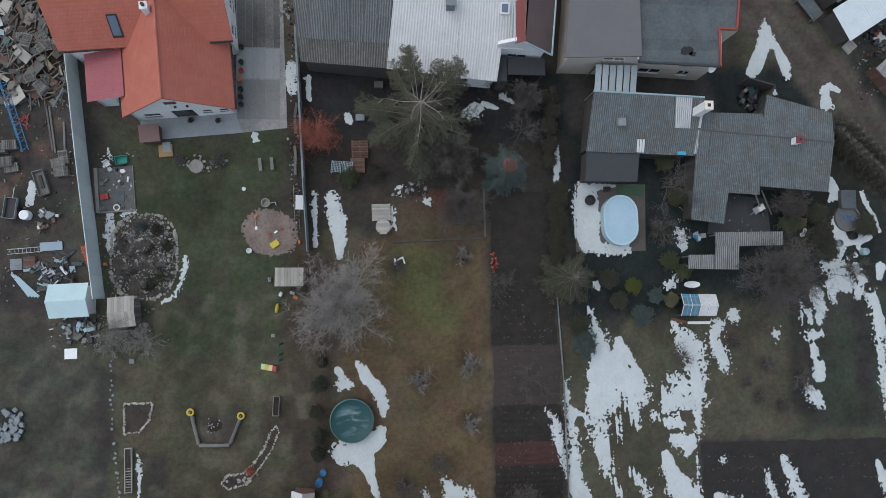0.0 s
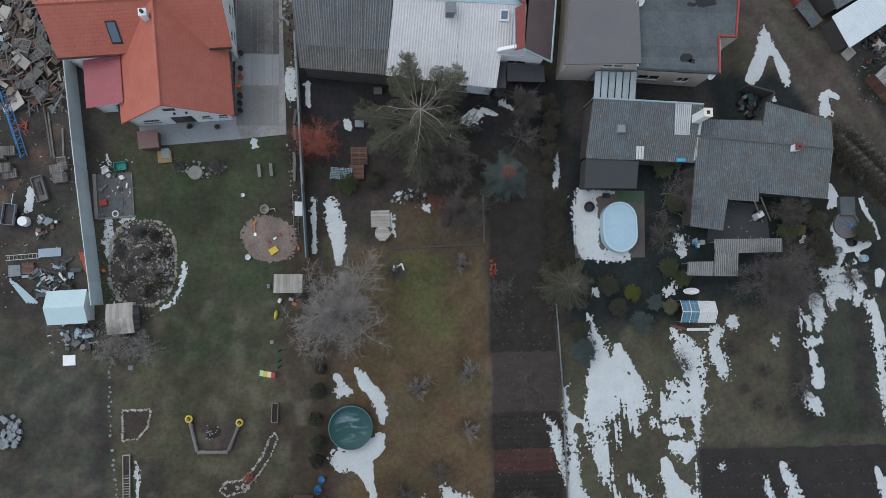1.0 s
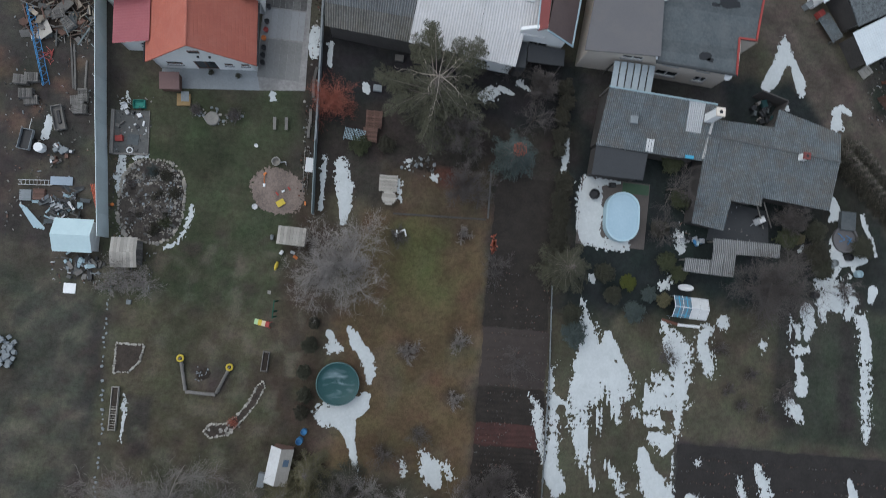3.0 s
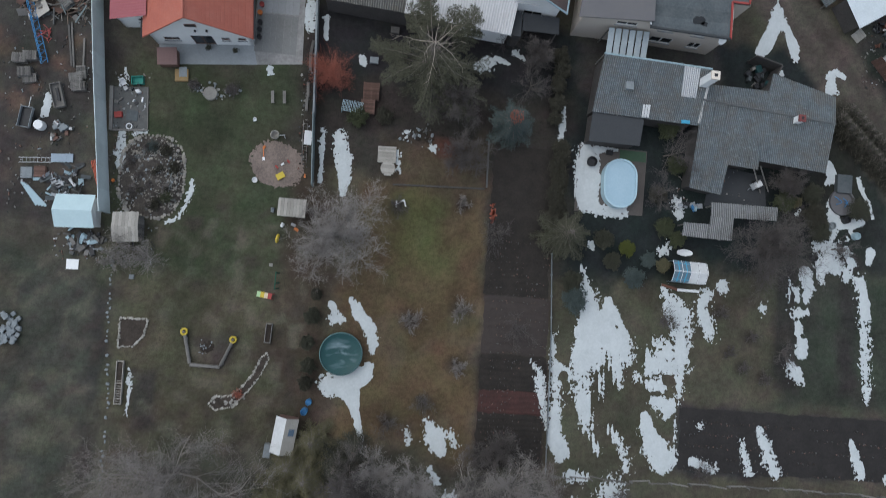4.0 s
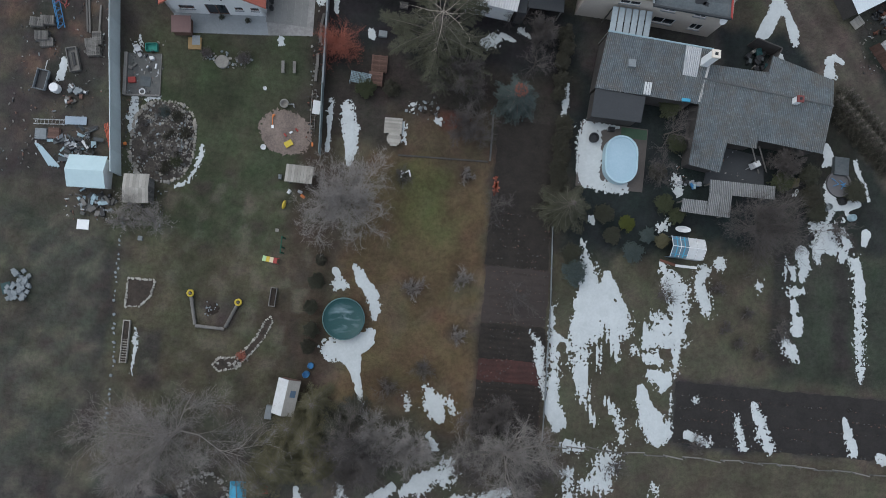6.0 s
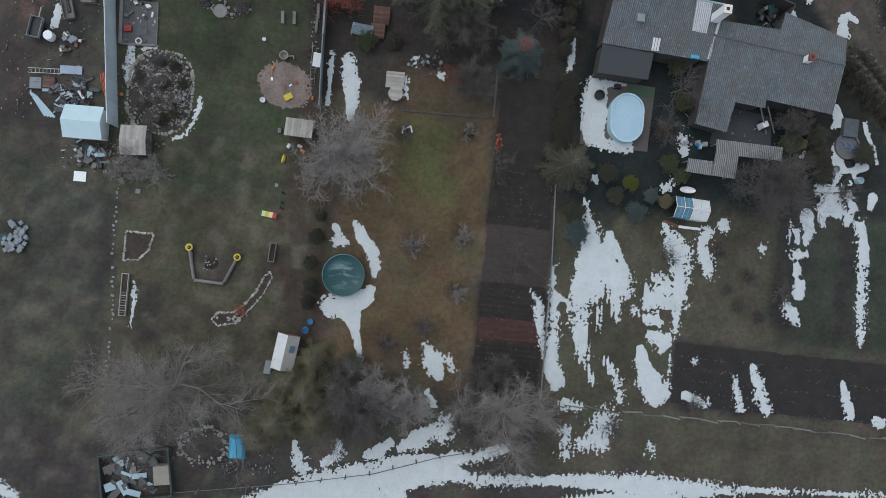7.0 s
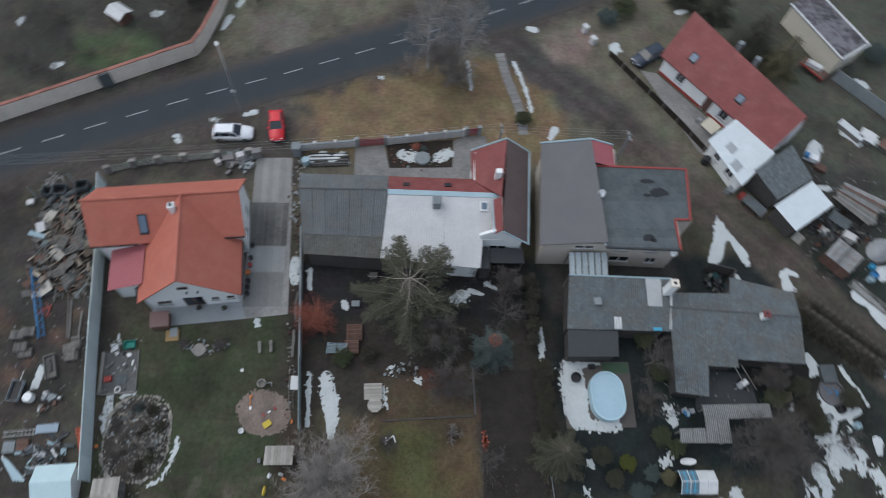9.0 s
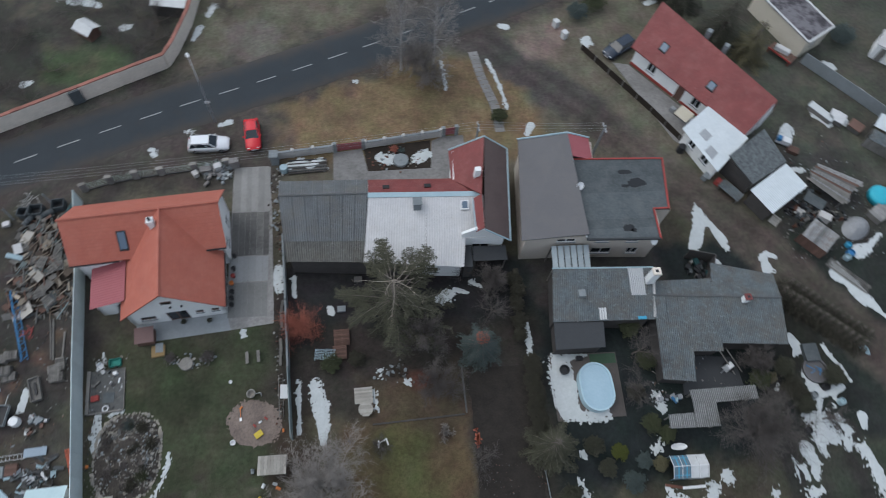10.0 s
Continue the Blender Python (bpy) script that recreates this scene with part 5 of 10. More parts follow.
M_PALEGLAZE = mat("cloudy_plastic_sheet", (0.4, 0.44, 0.45), (0.29, 0.33, 0.345), rough=0.35, big=1.5, fine=5, spread=0.15, bump=0.05)
# veranda roof of pale panels
veranda = thing("veranda", "veranda with a roof of pale translucent panels", "veranda", Matrix())
for i in range(6):
    x = 18.3 + 0.66 * i
    part("roof_panel", Build().slab([(x, 17.8, 3.0), (x + 0.55, 17.8, 3.0), (x + 0.6, 20.2, 3.5), (x + 0.05, 20.2, 3.5)], 0.03), M_PALEGLAZE, veranda)
for x, y, z in ((18.3, 17.9, 2.95), (22.2, 17.9, 2.95), (18.4, 20.1, 3.4), (22.2, 20.1, 3.4)):
    part("post", Build().box(x, y, 0, 0.1, 0.1, z), M_WOOD, veranda)

# low barns under corrugated fibre cement
barn = thing("west_barn", "low barn with a lichen-grey corrugated roof and white chimney", "barn", Matrix())
wall(barn, (17.8, 12.8), (27.0, 12.2), 0, 2.7, M_DARKWALL, [(2, 3, 1, 2)])
wall(barn, (27.0, 12.2), (28.1, 17.1), 0, 2.7, M_DARKWALL)
wall(barn, (28.1, 17.1), (18.3, 17.65), 0, 3.0, M_DARKWALL)
wall(barn, (18.3, 17.65), (17.8, 12.8), 0, 2.7, M_DARKWALL)
corrugated(barn, (17.5, 12.42, 2.8), (27.6, 12.1, 2.9), (28.4, 17.3, 3.5), (18.1, 17.7, 3.45), M_GREYCORR, 9, 3, seed=8)
part("verge_flashing", Build().slab([(27.5, 12.3, 3.0), (27.72, 12.3, 3.0), (28.35, 16.6, 3.5), (28.13, 16.6, 3.5)], 0.05), M_PALEWALL, barn, "pale mortared verge")
part("gutter_box", Build().box(26.3, 12.3, 2.9, 0.8, 0.3, 0.2), M_TARP, barn, "turquoise plastic gutter box")
part("gutter", Build().tube((18.1, 17.8, 3.42), (28.4, 17.4, 3.45), 0.09, 0.09, 6), M_LEADBLUE, barn)
part("patched_sheet", Build().wave((25.6, 14.6, 3.25), (27.1, 14.55, 3.25), (27.25, 17.3, 3.56), (25.65, 17.38, 3.56), 0.18, 0.03), M_METAL, barn, "lighter replacement sheets")
for i in range(3):
    part("rooflight", Build().slab([(22.1 + 0.25 * i, 12.35, 3.0), (22.3 + 0.25 * i, 12.33, 3.0), (22.35 + 0.25 * i, 13.5, 3.14), (22.15 + 0.25 * i, 13.52, 3.14)], 0.02), M_PLAINWHITE, barn)
c1 = part("chimney", Build().box(27.65, 16.0, 2.8, 0.72, 0.72, 2.75), M_WHITEWALL, barn, "tall white chimney with a pinkish head")
part("chimney_head", Build().box(27.65, 16.0, 5.55, 0.78, 0.78, 0.2), M_CREAMWALL, c1)
part("flue", Build().box(27.65, 16.0, 5.753, 0.3, 0.3, 0.02), M_DARK, c1)
part("vent", Build().box(20.65, 15.0, 3.05, 0.7, 0.7, 0.5), M_CONCRETE, barn, "stubby concrete vent")
part("annexe_roof", Build().slab([(17.6, 12.45, 2.7), (17.45, 9.75, 2.5), (22.3, 9.75, 2.5), (22.5, 12.25, 2.7)], 0.12), M_BLACKFELT, barn, "black felt annexe roof")
for p, q in (((17.7, 10.0), (22.1, 10.0)), ((22.1, 10.0), (22.3, 12.3)), ((17.9, 12.6), (17.7, 10.0))):
    wall(barn, p, q, 0, 2.4, M_DARKWALL, th=0.2)

barn2 = thing("east_barn", "L-shaped barn with a long corrugated fibre-cement roof", "barn", Matrix())
B2 = [(33.9, 9.6), (40.1, 9.2), (41.0, 16.2), (35.3, 17.6), (34.1, 15.9), (28.2, 15.9), (27.6, 6.6), (30.2, 6.3), (30.9, 9.1), (33.8, 9.0)]
for p, q in zip(B2, B2[1:] + B2[:1]):
    wall(barn2, p, q, 0, 2.1, M_DARKWALL)
corrugated(barn2, (30.6, 8.8, 2.6), (33.8, 8.6, 2.6), (33.8, 14.03, 3.25), (31.4, 14.22, 3.25), M_GREYCORR, 3, 2, seed=9)
corrugated(barn2, (33.8, 9.4, 2.68), (40.5, 8.92, 2.55), (40.75, 13.5, 3.25), (33.8, 14.03, 3.25), M_GREYCORR, 6, 2, seed=19)
corrugated(barn2, (27.35, 6.35, 2.25), (30.5, 5.95, 2.25), (31.42, 14.22, 3.25), (27.75, 14.5, 3.25), M_GREYCORR, 3, 4, seed=10)
corrugated(barn2, (34.35, 16.15, 2.75), (28.1, 16.2, 2.75), (27.75, 14.5, 3.27), (33.75, 14.03, 3.27), M_GREYCORR, 6, 1, seed=11)
corrugated(barn2, (41.35, 16.45, 2.3), (35.0, 18.1, 2.3), (33.72, 14.03, 3.27), (40.75, 13.5, 3.27), M_GREYCORR, 6, 2, seed=12)
part("ridge_cap", Build().tube((27.75, 14.5, 3.3), (40.8, 13.5, 3.3), 0.1, 0.1, 6), M_DARKCORR, barn2)
c1 = part("chimney", Build().box(36.92, 13.45, 3.0, 0.55, 0.55, 1.05), M_WHITEWALL, barn2, "small white chimney with a red head")
part("chimney_head", Build().box(36.92, 13.45, 4.05, 0.65, 0.65, 0.18), M_REDTILE, c1)
part("flue", Build().box(36.92, 13.45, 4.233, 0.25, 0.25, 0.02), M_DARK, c1)

lean = thing("low_shed", "open low shed with a light corrugated roof", "shed", Matrix())
corrugated(lean, (29.7, 3.85, 2.1), (36.2, 4.0, 2.1), (36.1, 5.25, 2.3), (29.55, 5.17, 2.3), M_PALECORR, 6, 1, seed=13)
corrugated(lean, (29.6, 1.78, 1.95), (31.95, 1.75, 1.95), (31.95, 3.9, 2.15), (29.65, 3.85, 2.15), M_PALECORR, 2, 1, seed=14)
corrugated(lean, (27.1, 1.85, 1.9), (29.6, 1.78, 1.9), (29.62, 3.12, 2.02), (27.15, 3.1, 2.02), M_PALECORR, 2, 1, seed=17)
for x, y in ((27.4, 2.1), (31.7, 2.0), (31.7, 3.7), (36.0, 4.3), (36.1, 5.1), (30.2, 5.0), (27.5, 3.0)):
    part("post", Build().box(x, y, 0, 0.12, 0.12, 1.9), M_WOOD, lean)

# house across the dirt track with a long red roof
house_e = thing("red_roofed_house", "long white house with a red tiled roof and two roof windows", "house", Matrix())
wall(house_e, (33.2, 46.6), (43.1, 33.9), 0, 3.0, M_WHITEWALL, [(2.2, 3.4, 0.9, 2.2), (6.8, 7.8, 0.05, 2.2), (9.0, 10.2, 0.9, 2.2), (12.0, 13.4, 0.9, 2.2)])
wall(house_e, (43.1, 33.9), (47.1, 36.5), 0, 2.95, M_WHITEWALL, [(2.6, 3.8, 1, 2.2)], gable=(3.4, 5.4))
wall(house_e, (47.1, 36.5), (37.3, 51.6), 0, 2.95, M_WHITEWALL)
wall(house_e, (37.3, 51.6), (33.2, 46.6), 0, 2.95, M_WHITEWALL, gable=(1.4, 5.3))
ed = (Vector((43.1, 33.9)) - Vector((33.2, 46.6))).normalized()
en = Vector((-ed.y, ed.x)) * -1 if (Vector((-ed.y, ed.x))).x > 0 else Vector((-ed.y, ed.x))
ea = math.degrees(math.atan2(ed.y, ed.x))
for u0, u1 in ((0.0, 6.75), (7.85, 12.0)):
    c = Vector((33.2, 46.6)) + ed * (u0 + u1) / 2 + en * 0.02
    piece_b = Build().box(c.x, c.y, 0, u1 - u0, 0.06, 0.4, ea)
    part("plinth", piece_b, M_RED, house_e, "dark red painted plinth")
c = Vector((33.2, 46.6)) + ed * 7.3 - en * 0.03
part("door", Build().box(c.x, c.y, 0.05, 0.96, 0.06, 2.1, ea), M_BROWNWOOD, house_e, "red-brown front door")
RA, RB = (36.2, 50.9, 5.9), (46.0, 35.8, 5.9)
EA, EB = (32.4, 46.6, 3.0), (42.8, 33.2, 3.0)
roof_slab(house_e, [EA, EB, RB, RA], 0.18, M_REDTILE, "red tile slope facing the track", True)
roof_slab(house_e, [(47.45, 36.75, 3.0), (37.65, 51.85, 3.0), RA, RB], 0.18, M_REDTILE, "red tile slope", True)
for u in (0.17, 0.59):
    def on_e(s, v, up):
        p = Vector(EA).lerp(Vector(EB), s).lerp(Vector(RA).lerp(Vector(RB), s), v)
        return (p.x, p.y, p.z + up)
    sk = part("roof_window", Build().slab([on_e(u, 0.25, 0.22), on_e(u + 0.06, 0.25, 0.22), on_e(u + 0.06, 0.43, 0.22), on_e(u, 0.43, 0.22)], 0.3), M_DARK, house_e, "roof window")
    part("pane", Build().slab([on_e(u + 0.007, 0.27, 0.235), on_e(u + 0.053, 0.27, 0.235), on_e(u + 0.053, 0.41, 0.235), on_e(u + 0.007, 0.41, 0.235)], 0.01), M_SKYGLASS, sk)
for s in (0.37, 0.52):
    p = Vector(RA).lerp(Vector(RB), s)
    part("chimney", Build().box(p.x + 0.9, p.y + 0.6, 3.6, 0.6, 0.6, 2.6, 52), M_CONCRETE, house_e, "grey chimney")
annex = thing("white_annexe", "white rendered annexe with a white sheet roof", "annexe", Matrix())
AQ = [(36.2, 34.8), (38.8, 28.9), (43.2, 32.9), (39.7, 37.5)]
corrugated(annex, (36.0, 34.7, 2.6), (38.6, 28.8, 2.6), (43.1, 32.8, 3.1), (39.6, 37.4, 3.1), M_PALEMETAL, 4, 1, amp=0.01, pitch=0.24, seed=15)
def on_annex(u, v):
    p = Vector((36.0, 34.7, 2.6)).lerp(Vector((38.6, 28.8, 2.6)), u).lerp(Vector((39.6, 37.4, 3.1)).lerp(Vector((43.1, 32.8, 3.1)), u), v)
    return (p.x, p.y, p.z + 0.05)


for u, v in ((0.28, 0.26), (0.58, 0.08)):
    part("rooflight", Build().slab([on_annex(u, v), on_annex(u + 0.2, v), on_annex(u + 0.2, v + 0.2), on_annex(u, v + 0.2)], 0.03), M_METAL, annex, "grey translucent roof panel")
wall(annex, (36.6, 34.6), (38.9, 29.4), 0, 2.4, M_WHITEWALL, [(1.0, 2.0, 1, 2), (3.2, 4.4, 1, 2)])
wall(annex, (38.9, 29.4), (42.8, 32.8), 0, 2.4, M_WHITEWALL)
wall(annex, (39.3, 37.0), (36.6, 34.6), 0, 2.4, M_WHITEWALL)
slate = thing("slate_shed", "shed with a mottled grey slate roof", "shed", Matrix())
roof_slab(slate, [(42.23, 27.04, 2.6), (46.99, 29.86, 2.6), (45.0, 33.61, 3.6), (39.93, 30.27, 3.6)], 0.12, M_SLATE, "mottled slate slope", True)
wall(slate, (42.4, 27.4), (46.7, 29.95), 0, 2.5, M_WHITEWALL)
wall(slate, (46.7, 29.95), (44.9, 33.2), 0, 2.5, M_WHITEWALL)
wall(slate, (40.4, 30.3), (42.4, 27.4), 0, 2.5, M_DARKWALL)
garage = thing("white_roofed_garage", "garage with a white sheet roof", "garage", Matrix())
corrugated(garage, (43.44, 23.4, 2.4), (48.53, 26.69, 2.4), (46.88, 29.6, 2.56), (41.69, 26.35, 2.56), M_PALEMETAL, 4, 1, amp=0.01, pitch=0.24, seed=16)
wall(garage, (43.6, 23.8), (48.2, 26.8), 0, 2.3, M_DARKWALL, [(1.0, 3.4, 0.05, 2.1)])
wall(garage, (48.2, 26.8), (46.75, 29.2), 0, 2.3, M_DARKWALL)
wall(garage, (42.1, 26.3), (43.6, 23.8), 0, 2.3, M_DARKWALL)


# ---- trees and shrubs ----
def bare_tree(x, y, h, r, seed, label, limbs=7, twig=M_TWIG, bark=M_BARK, trunk_r=0.16, levels=4, name="bare_tree", spread=0.75, start=0.22, thin=0.009, dense=1, bend=0.16):
    """A leafless tree: tapered trunk, limbs and several orders of fine twigs."""
    rnd = random.Random(seed)
    t = thing(name, label, "tree", pose(x, y, 0))
    tr, cr = Build(), Build()
    top = Vector((rnd.uniform(-0.3, 0.3), rnd.uniform(-0.3, 0.3), h * 0.8))
    tr.tube((0, 0, -0.1), (0, 0, 0.3), trunk_r * 1.4, trunk_r * 1.05, 8)
    tr.tube((0, 0, 0.3), top * 0.5, trunk_r * 1.05, trunk_r * 0.7, 8)
    tr.tube(top * 0.5, top, trunk_r * 0.7, trunk_r * 0.2, 6)

    def grow(p, d, length, rad, lev):
        steps = 3 if lev < levels else 2
        q = p
        for s in range(steps):
            d = (d + Vector((rnd.gauss(0, bend), rnd.gauss(0, bend), rnd.gauss(0.03, 0.75 * bend)))).normalized()
            e = q + d * length / steps
            r1 = rad * (1 - 0.75 * s / steps)
            r2 = rad * (1 - 0.75 * (s + 1) / steps)
            (tr if lev == 1 or lev == 2 and bark is M_LIMB else cr).tube(q, e, r1, r2, 5 if lev == 1 else 3, cap=False)
            if lev < levels:
                for _ in range(rnd.choice(((1, 2, 2, 3), (3, 3, 4), (2, 2, 2, 3))[dense])):
                    side = d.orthogonal().normalized()
                    side.rotate(Matrix.Rotation(rnd.uniform(0, 6.28), 3, d))
                    nd = (d * 0.75 + side * rnd.uniform(0.5, 0.95) + Vector((0, 0, 0.08))).normalized()
                    grow(q.lerp(e, rnd.uniform(0.2, 1)), nd, length * rnd.uniform(0.42, 0.62), max(rad * 0.4, thin), lev + 1)
            q = e

    for i in range(limbs):
        a = 2 * math.pi * (i + rnd.uniform(-0.25, 0.25)) / limbs
        s = start + (0.95 - start) * (i * 0.618 % 1)
        up = 0.35 + 0.9 * s
        d = Vector((math.cos(a) * spread, math.sin(a) * spread, up)).normalized()
        grow(top * s, d, r * (1.15 - 0.55 * s) * rnd.uniform(0.85, 1.1), trunk_r * 0.5 * (1.1 - 0.6 * s), 1)
    part("trunk", tr, bark, t)
    part("crown", cr, twig, t)
    return t


def spray(b, p, q, wide, rnd):
    """Needle tufts on both sides of a shoot from p to q."""
    d = q - p
    run = d.length
    d = d.normalized()
    side = d.cross(Vector((0, 0, 1)))
    side = side.normalized() if side.length > 0.05 else Vector((1, 0, 0))
    for i in range(max(2, int(run / 0.075))):
        c = p.lerp(q, (i + rnd.random()) / max(2, int(run / 0.075)))
        for sg in (-1, 1):
            e = c + (d * rnd.uniform(0.5, 1.0) + side * sg * rnd.uniform(0.5, 1.0) + Vector((0, 0, rnd.uniform(-0.5, 0.35)))).normalized() * wide * rnd.uniform(0.7, 1.25)
            n = (e - c).cross(Vector((rnd.gauss(0, 0.4), rnd.gauss(0, 0.4), 1))).normalized() * wide * 0.17
            b.add([c, c.lerp(e, 0.5) - n, e, c.lerp(e, 0.5) + n], [(0, 1, 2, 3)])


def bough(tr, cr, z, a, ln, rnd, droop, first, lush, thick):
    """One bough from the trunk at height z towards the heading a, with needled side shoots from first outwards."""
    out = Vector((math.cos(a), math.sin(a), 0))
    side = Vector((-out.y, out.x, 0))
    sway = rnd.gauss(0, 0.12)

    def at(u):
        return Vector((0, 0, z + ln * (0.12 * u - droop * u * u))) + out * ln * u + side * ln * sway * u * u

    for s in range(5):
        tr.tube(at(s / 5), at((s + 1) / 5), thick * (0.035 * (1 - s / 5) + 0.008), thick * (0.035 * (0.8 - s / 5) + 0.006), 3, cap=False)
    shoots = max(3, round(ln * 5.5 * lush))
    for j in range(shoots):
        u = first + (1 - first) * (j + rnd.random()) / shoots
        c = at(u)
        wd = ln * rnd.uniform(0.2, 0.36) * (1.08 - u) ** 0.7 + 0.12
        for sg in (-1, 1):
            if rnd.random() < 0.2:
                continue
            e = c + (side * sg * rnd.uniform(0.6, 1.0) + out * rnd.uniform(0.5, 1.0)).normalized() * wd + Vector((0, 0, -wd * rnd.uniform(0.0, 0.45)))
            spray(cr, c, e, min(0.17, 0.09 + 0.02 * ln), rnd)
    spray(cr, at(max(first, 0.55)), at(1.0), min(0.17, 0.09 + 0.02 * ln), rnd)


def conifer(x, y, h, r, seed, label, needle=M_NEEDLE, whorls=16, per=9, bare_top=0.0, name="conifer", droop=0.25, base=0.04, limb=None, thick=1.0, lush=1.0, uneven=0.0, taper=0.75, north=0.0, west=0.0, gaps=0.1):
    """A conifer: whorls of boughs, each with side shoots fringed by tufts of needles."""
    rnd = random.Random(seed)
    t = thing(name, label, "tree", pose(x, y, 0))
    tr, cr = Build(), Build()
    tr.tube((0, 0, -0.1), (0, 0, h), 0.028 * h, 0.02, 8)
    for w in range(whorls):
        f = (w + rnd.uniform(-0.3, 0.3)) / whorls
        z = h * (base + (0.97 - base) * f)
        reach = r * (1 - f) ** taper + 0.12 * r * (1 - f) + 0.12
        for i in range(per):
            if rnd.random() < gaps:
                continue
            a = 2 * math.pi * (i + rnd.uniform(-0.4, 0.4)) / per + w * 0.7
            ln = reach * rnd.uniform(0.6, 1.12) * (1 + north * max(0.0, math.sin(a))) * (1 + west * max(0.0, -math.cos(a))) * (1 + uneven * noise.noise(Vector((math.cos(a) * 1.3, math.sin(a) * 1.3, seed + f))) * 1.6)
            bough(tr, cr, z, a, ln, rnd, droop, 0.62 + 0.25 * rnd.random() if f > 1 - bare_top else 0.12, lush, thick)
    part("trunk", tr, limb or M_BARK, t)
    part("crown", cr, needle, t)
    return t


def shrub(x, y, h, r, seed, label, leaf=M_IVY, n=900, name="shrub", ry=None, size=0.12, twigs=True, turn=0.0):
    """A shrub: upright stems and a lumpy cloud of small leaves with gaps."""
    rnd = random.Random(seed)
    t = thing(name, label, "shrub", pose(x, y, 0, 0, 0, turn))
    ry = ry or r
    st, cr = Build(), Build()
    for i in range(7):
        a, k = rnd.uniform(0, 6.28), rnd.uniform(0.2, 0.7)
        st.tube((0.15 * k * math.cos(a), 0.15 * k * math.sin(a), -0.05), (r * k * math.cos(a), ry * k * math.sin(a), h * rnd.uniform(0.5, 0.85)), 0.025, 0.008, 4)
    size *= 0.46
    for i in range(int(4 * n)):
        a, c = rnd.uniform(0, 6.28), rnd.uniform(-0.15, 1)
        k = rnd.random() ** 0.4
        d = Vector((math.cos(a) * math.sqrt(1 - c * c), math.sin(a) * math.sqrt(1 - c * c), c))
        lump = 0.8 + 0.45 * noise.noise(d * 2.0 + Vector((seed, 0, 0))) + 0.3 * noise.noise(d * 5.0 + Vector((seed, 3, 0)))
        p = Vector((d.x * r * k * lump, d.y * ry * k * lump, h * 0.45 + d.z * h * 0.55 * k * lump))
        s = size * rnd.uniform(0.6, 1.5)
        e1 = Vector((rnd.gauss(0, 1), rnd.gauss(0, 1), rnd.gauss(0, 0.5))).normalized() * s
        e2 = e1.orthogonal().normalized() * s * 0.5
        cr.add([p - e1, p + e2, p + e1, p - e2], [(0, 1, 2, 3)])
    part("stem", st, M_BARK, t)
    part("foliage", cr, leaf, t)
    return t


spruce = conifer(2.3, 14.8, 10.3, 4.4, 11, "tall olive spruce with bare pale limbs at its top", M_SPRUCE, whorls=15, per=7, bare_top=0.12, name="spruce", droop=0.06, thick=1.0, lush=0.6, uneven=0.5, taper=0.5, west=-0.15, gaps=0.42)
rnd = random.Random(78)
bt, bc = Build(), Build()
for deg, z, ln in ((97, 6.6, 5.0), (104, 5.6, 5.6), (111, 6.4, 4.9), (118, 5.4, 4.9), (125, 4.6, 4.4), (66, 6.2, 4.6), (58, 5.6, 5.6), (50, 6.4, 5.2), (44, 5.2, 5.4), (36, 4.6, 4.9), (172, 5.0, 5.2), (188, 4.2, 5.0), (201, 5.2, 4.8)):
    bough(bt, bc, z, radians(deg), ln, rnd, -0.03, 0.4, 1.0, 1.3)
part("drooping_foliage", bt, M_BARK, spruce)
part("needles", bc, M_SPRUCE, spruce)
rnd = random.Random(77)
for i in range(8):
    a, ln, q = 0.8 * i + rnd.uniform(-0.2, 0.2), rnd.uniform(1.4, 3.9), Vector((0, 0, 8.9 + 0.12 * i))
    b = Build()
    for k in range(6):
        a += rnd.gauss(0, 0.13)
        e = q + Vector((math.cos(a), math.sin(a), rnd.uniform(-0.22, 0.1))) * ln / 6
        b.tube(q, e, 0.034 * (1 - k / 6.6), 0.034 * (1 - (k + 1) / 6.6), 5, cap=False)
        if k > 1 and rnd.random() < 0.7:
            s = a + rnd.choice((-0.7, 0.7))
            b.tube(e, e + Vector((math.cos(s), math.sin(s), -0.05)) * rnd.uniform(0.3, 0.8), 0.022, 0.006, 3, cap=False)
        q = e
    part("bare_limb", b, M_PALELIMB, spruce, "pale bare limb")
blue = conifer(10.35, 10.9, 4.6, 2.25, 12, "blue-grey spruce with a rusty cone-laden top", M_BLUENEEDLE, whorls=11, per=11, name="blue_spruce", lush=1.3, gaps=0.04)
b = Build()
for i in range(170):
    a, q, z = rnd.uniform(0, 6.28), 0.6 * math.sqrt(rnd.random()), rnd.uniform(3.75, 4.55)
    b.tube((q * math.cos(a), q * math.sin(a), z), (q * 1.1 * math.cos(a), q * 1.1 * math.sin(a), z - 0.14), 0.035, 0.02, 4)
part("cones", b, M_REDTWIG, blue, "rusty cones")
conifer(15.9, 1.0, 5.5, 2.6, 13, "olive green pine by the fence", M_SPRUCE, whorls=12, per=10, name="pine")
bare_tree(-4.3, -1.0, 7.5, 4.2, 21, "big leafless garden tree with a dense grey crown", limbs=11, levels=4, trunk_r=0.19, dense=1, thin=0.0095, bark=M_LIMB, twig=M_TWIG, bend=0.3, spread=0.85)
bare_tree(-16.8, -22.6, 8, 6.3, 22, "big leafless tree over the lower lawn", limbs=10, trunk_r=0.17, twig=M_MIDTWIG, thin=0.009, dense=1, bark=M_LIMB, bend=0.26, spread=0.9)
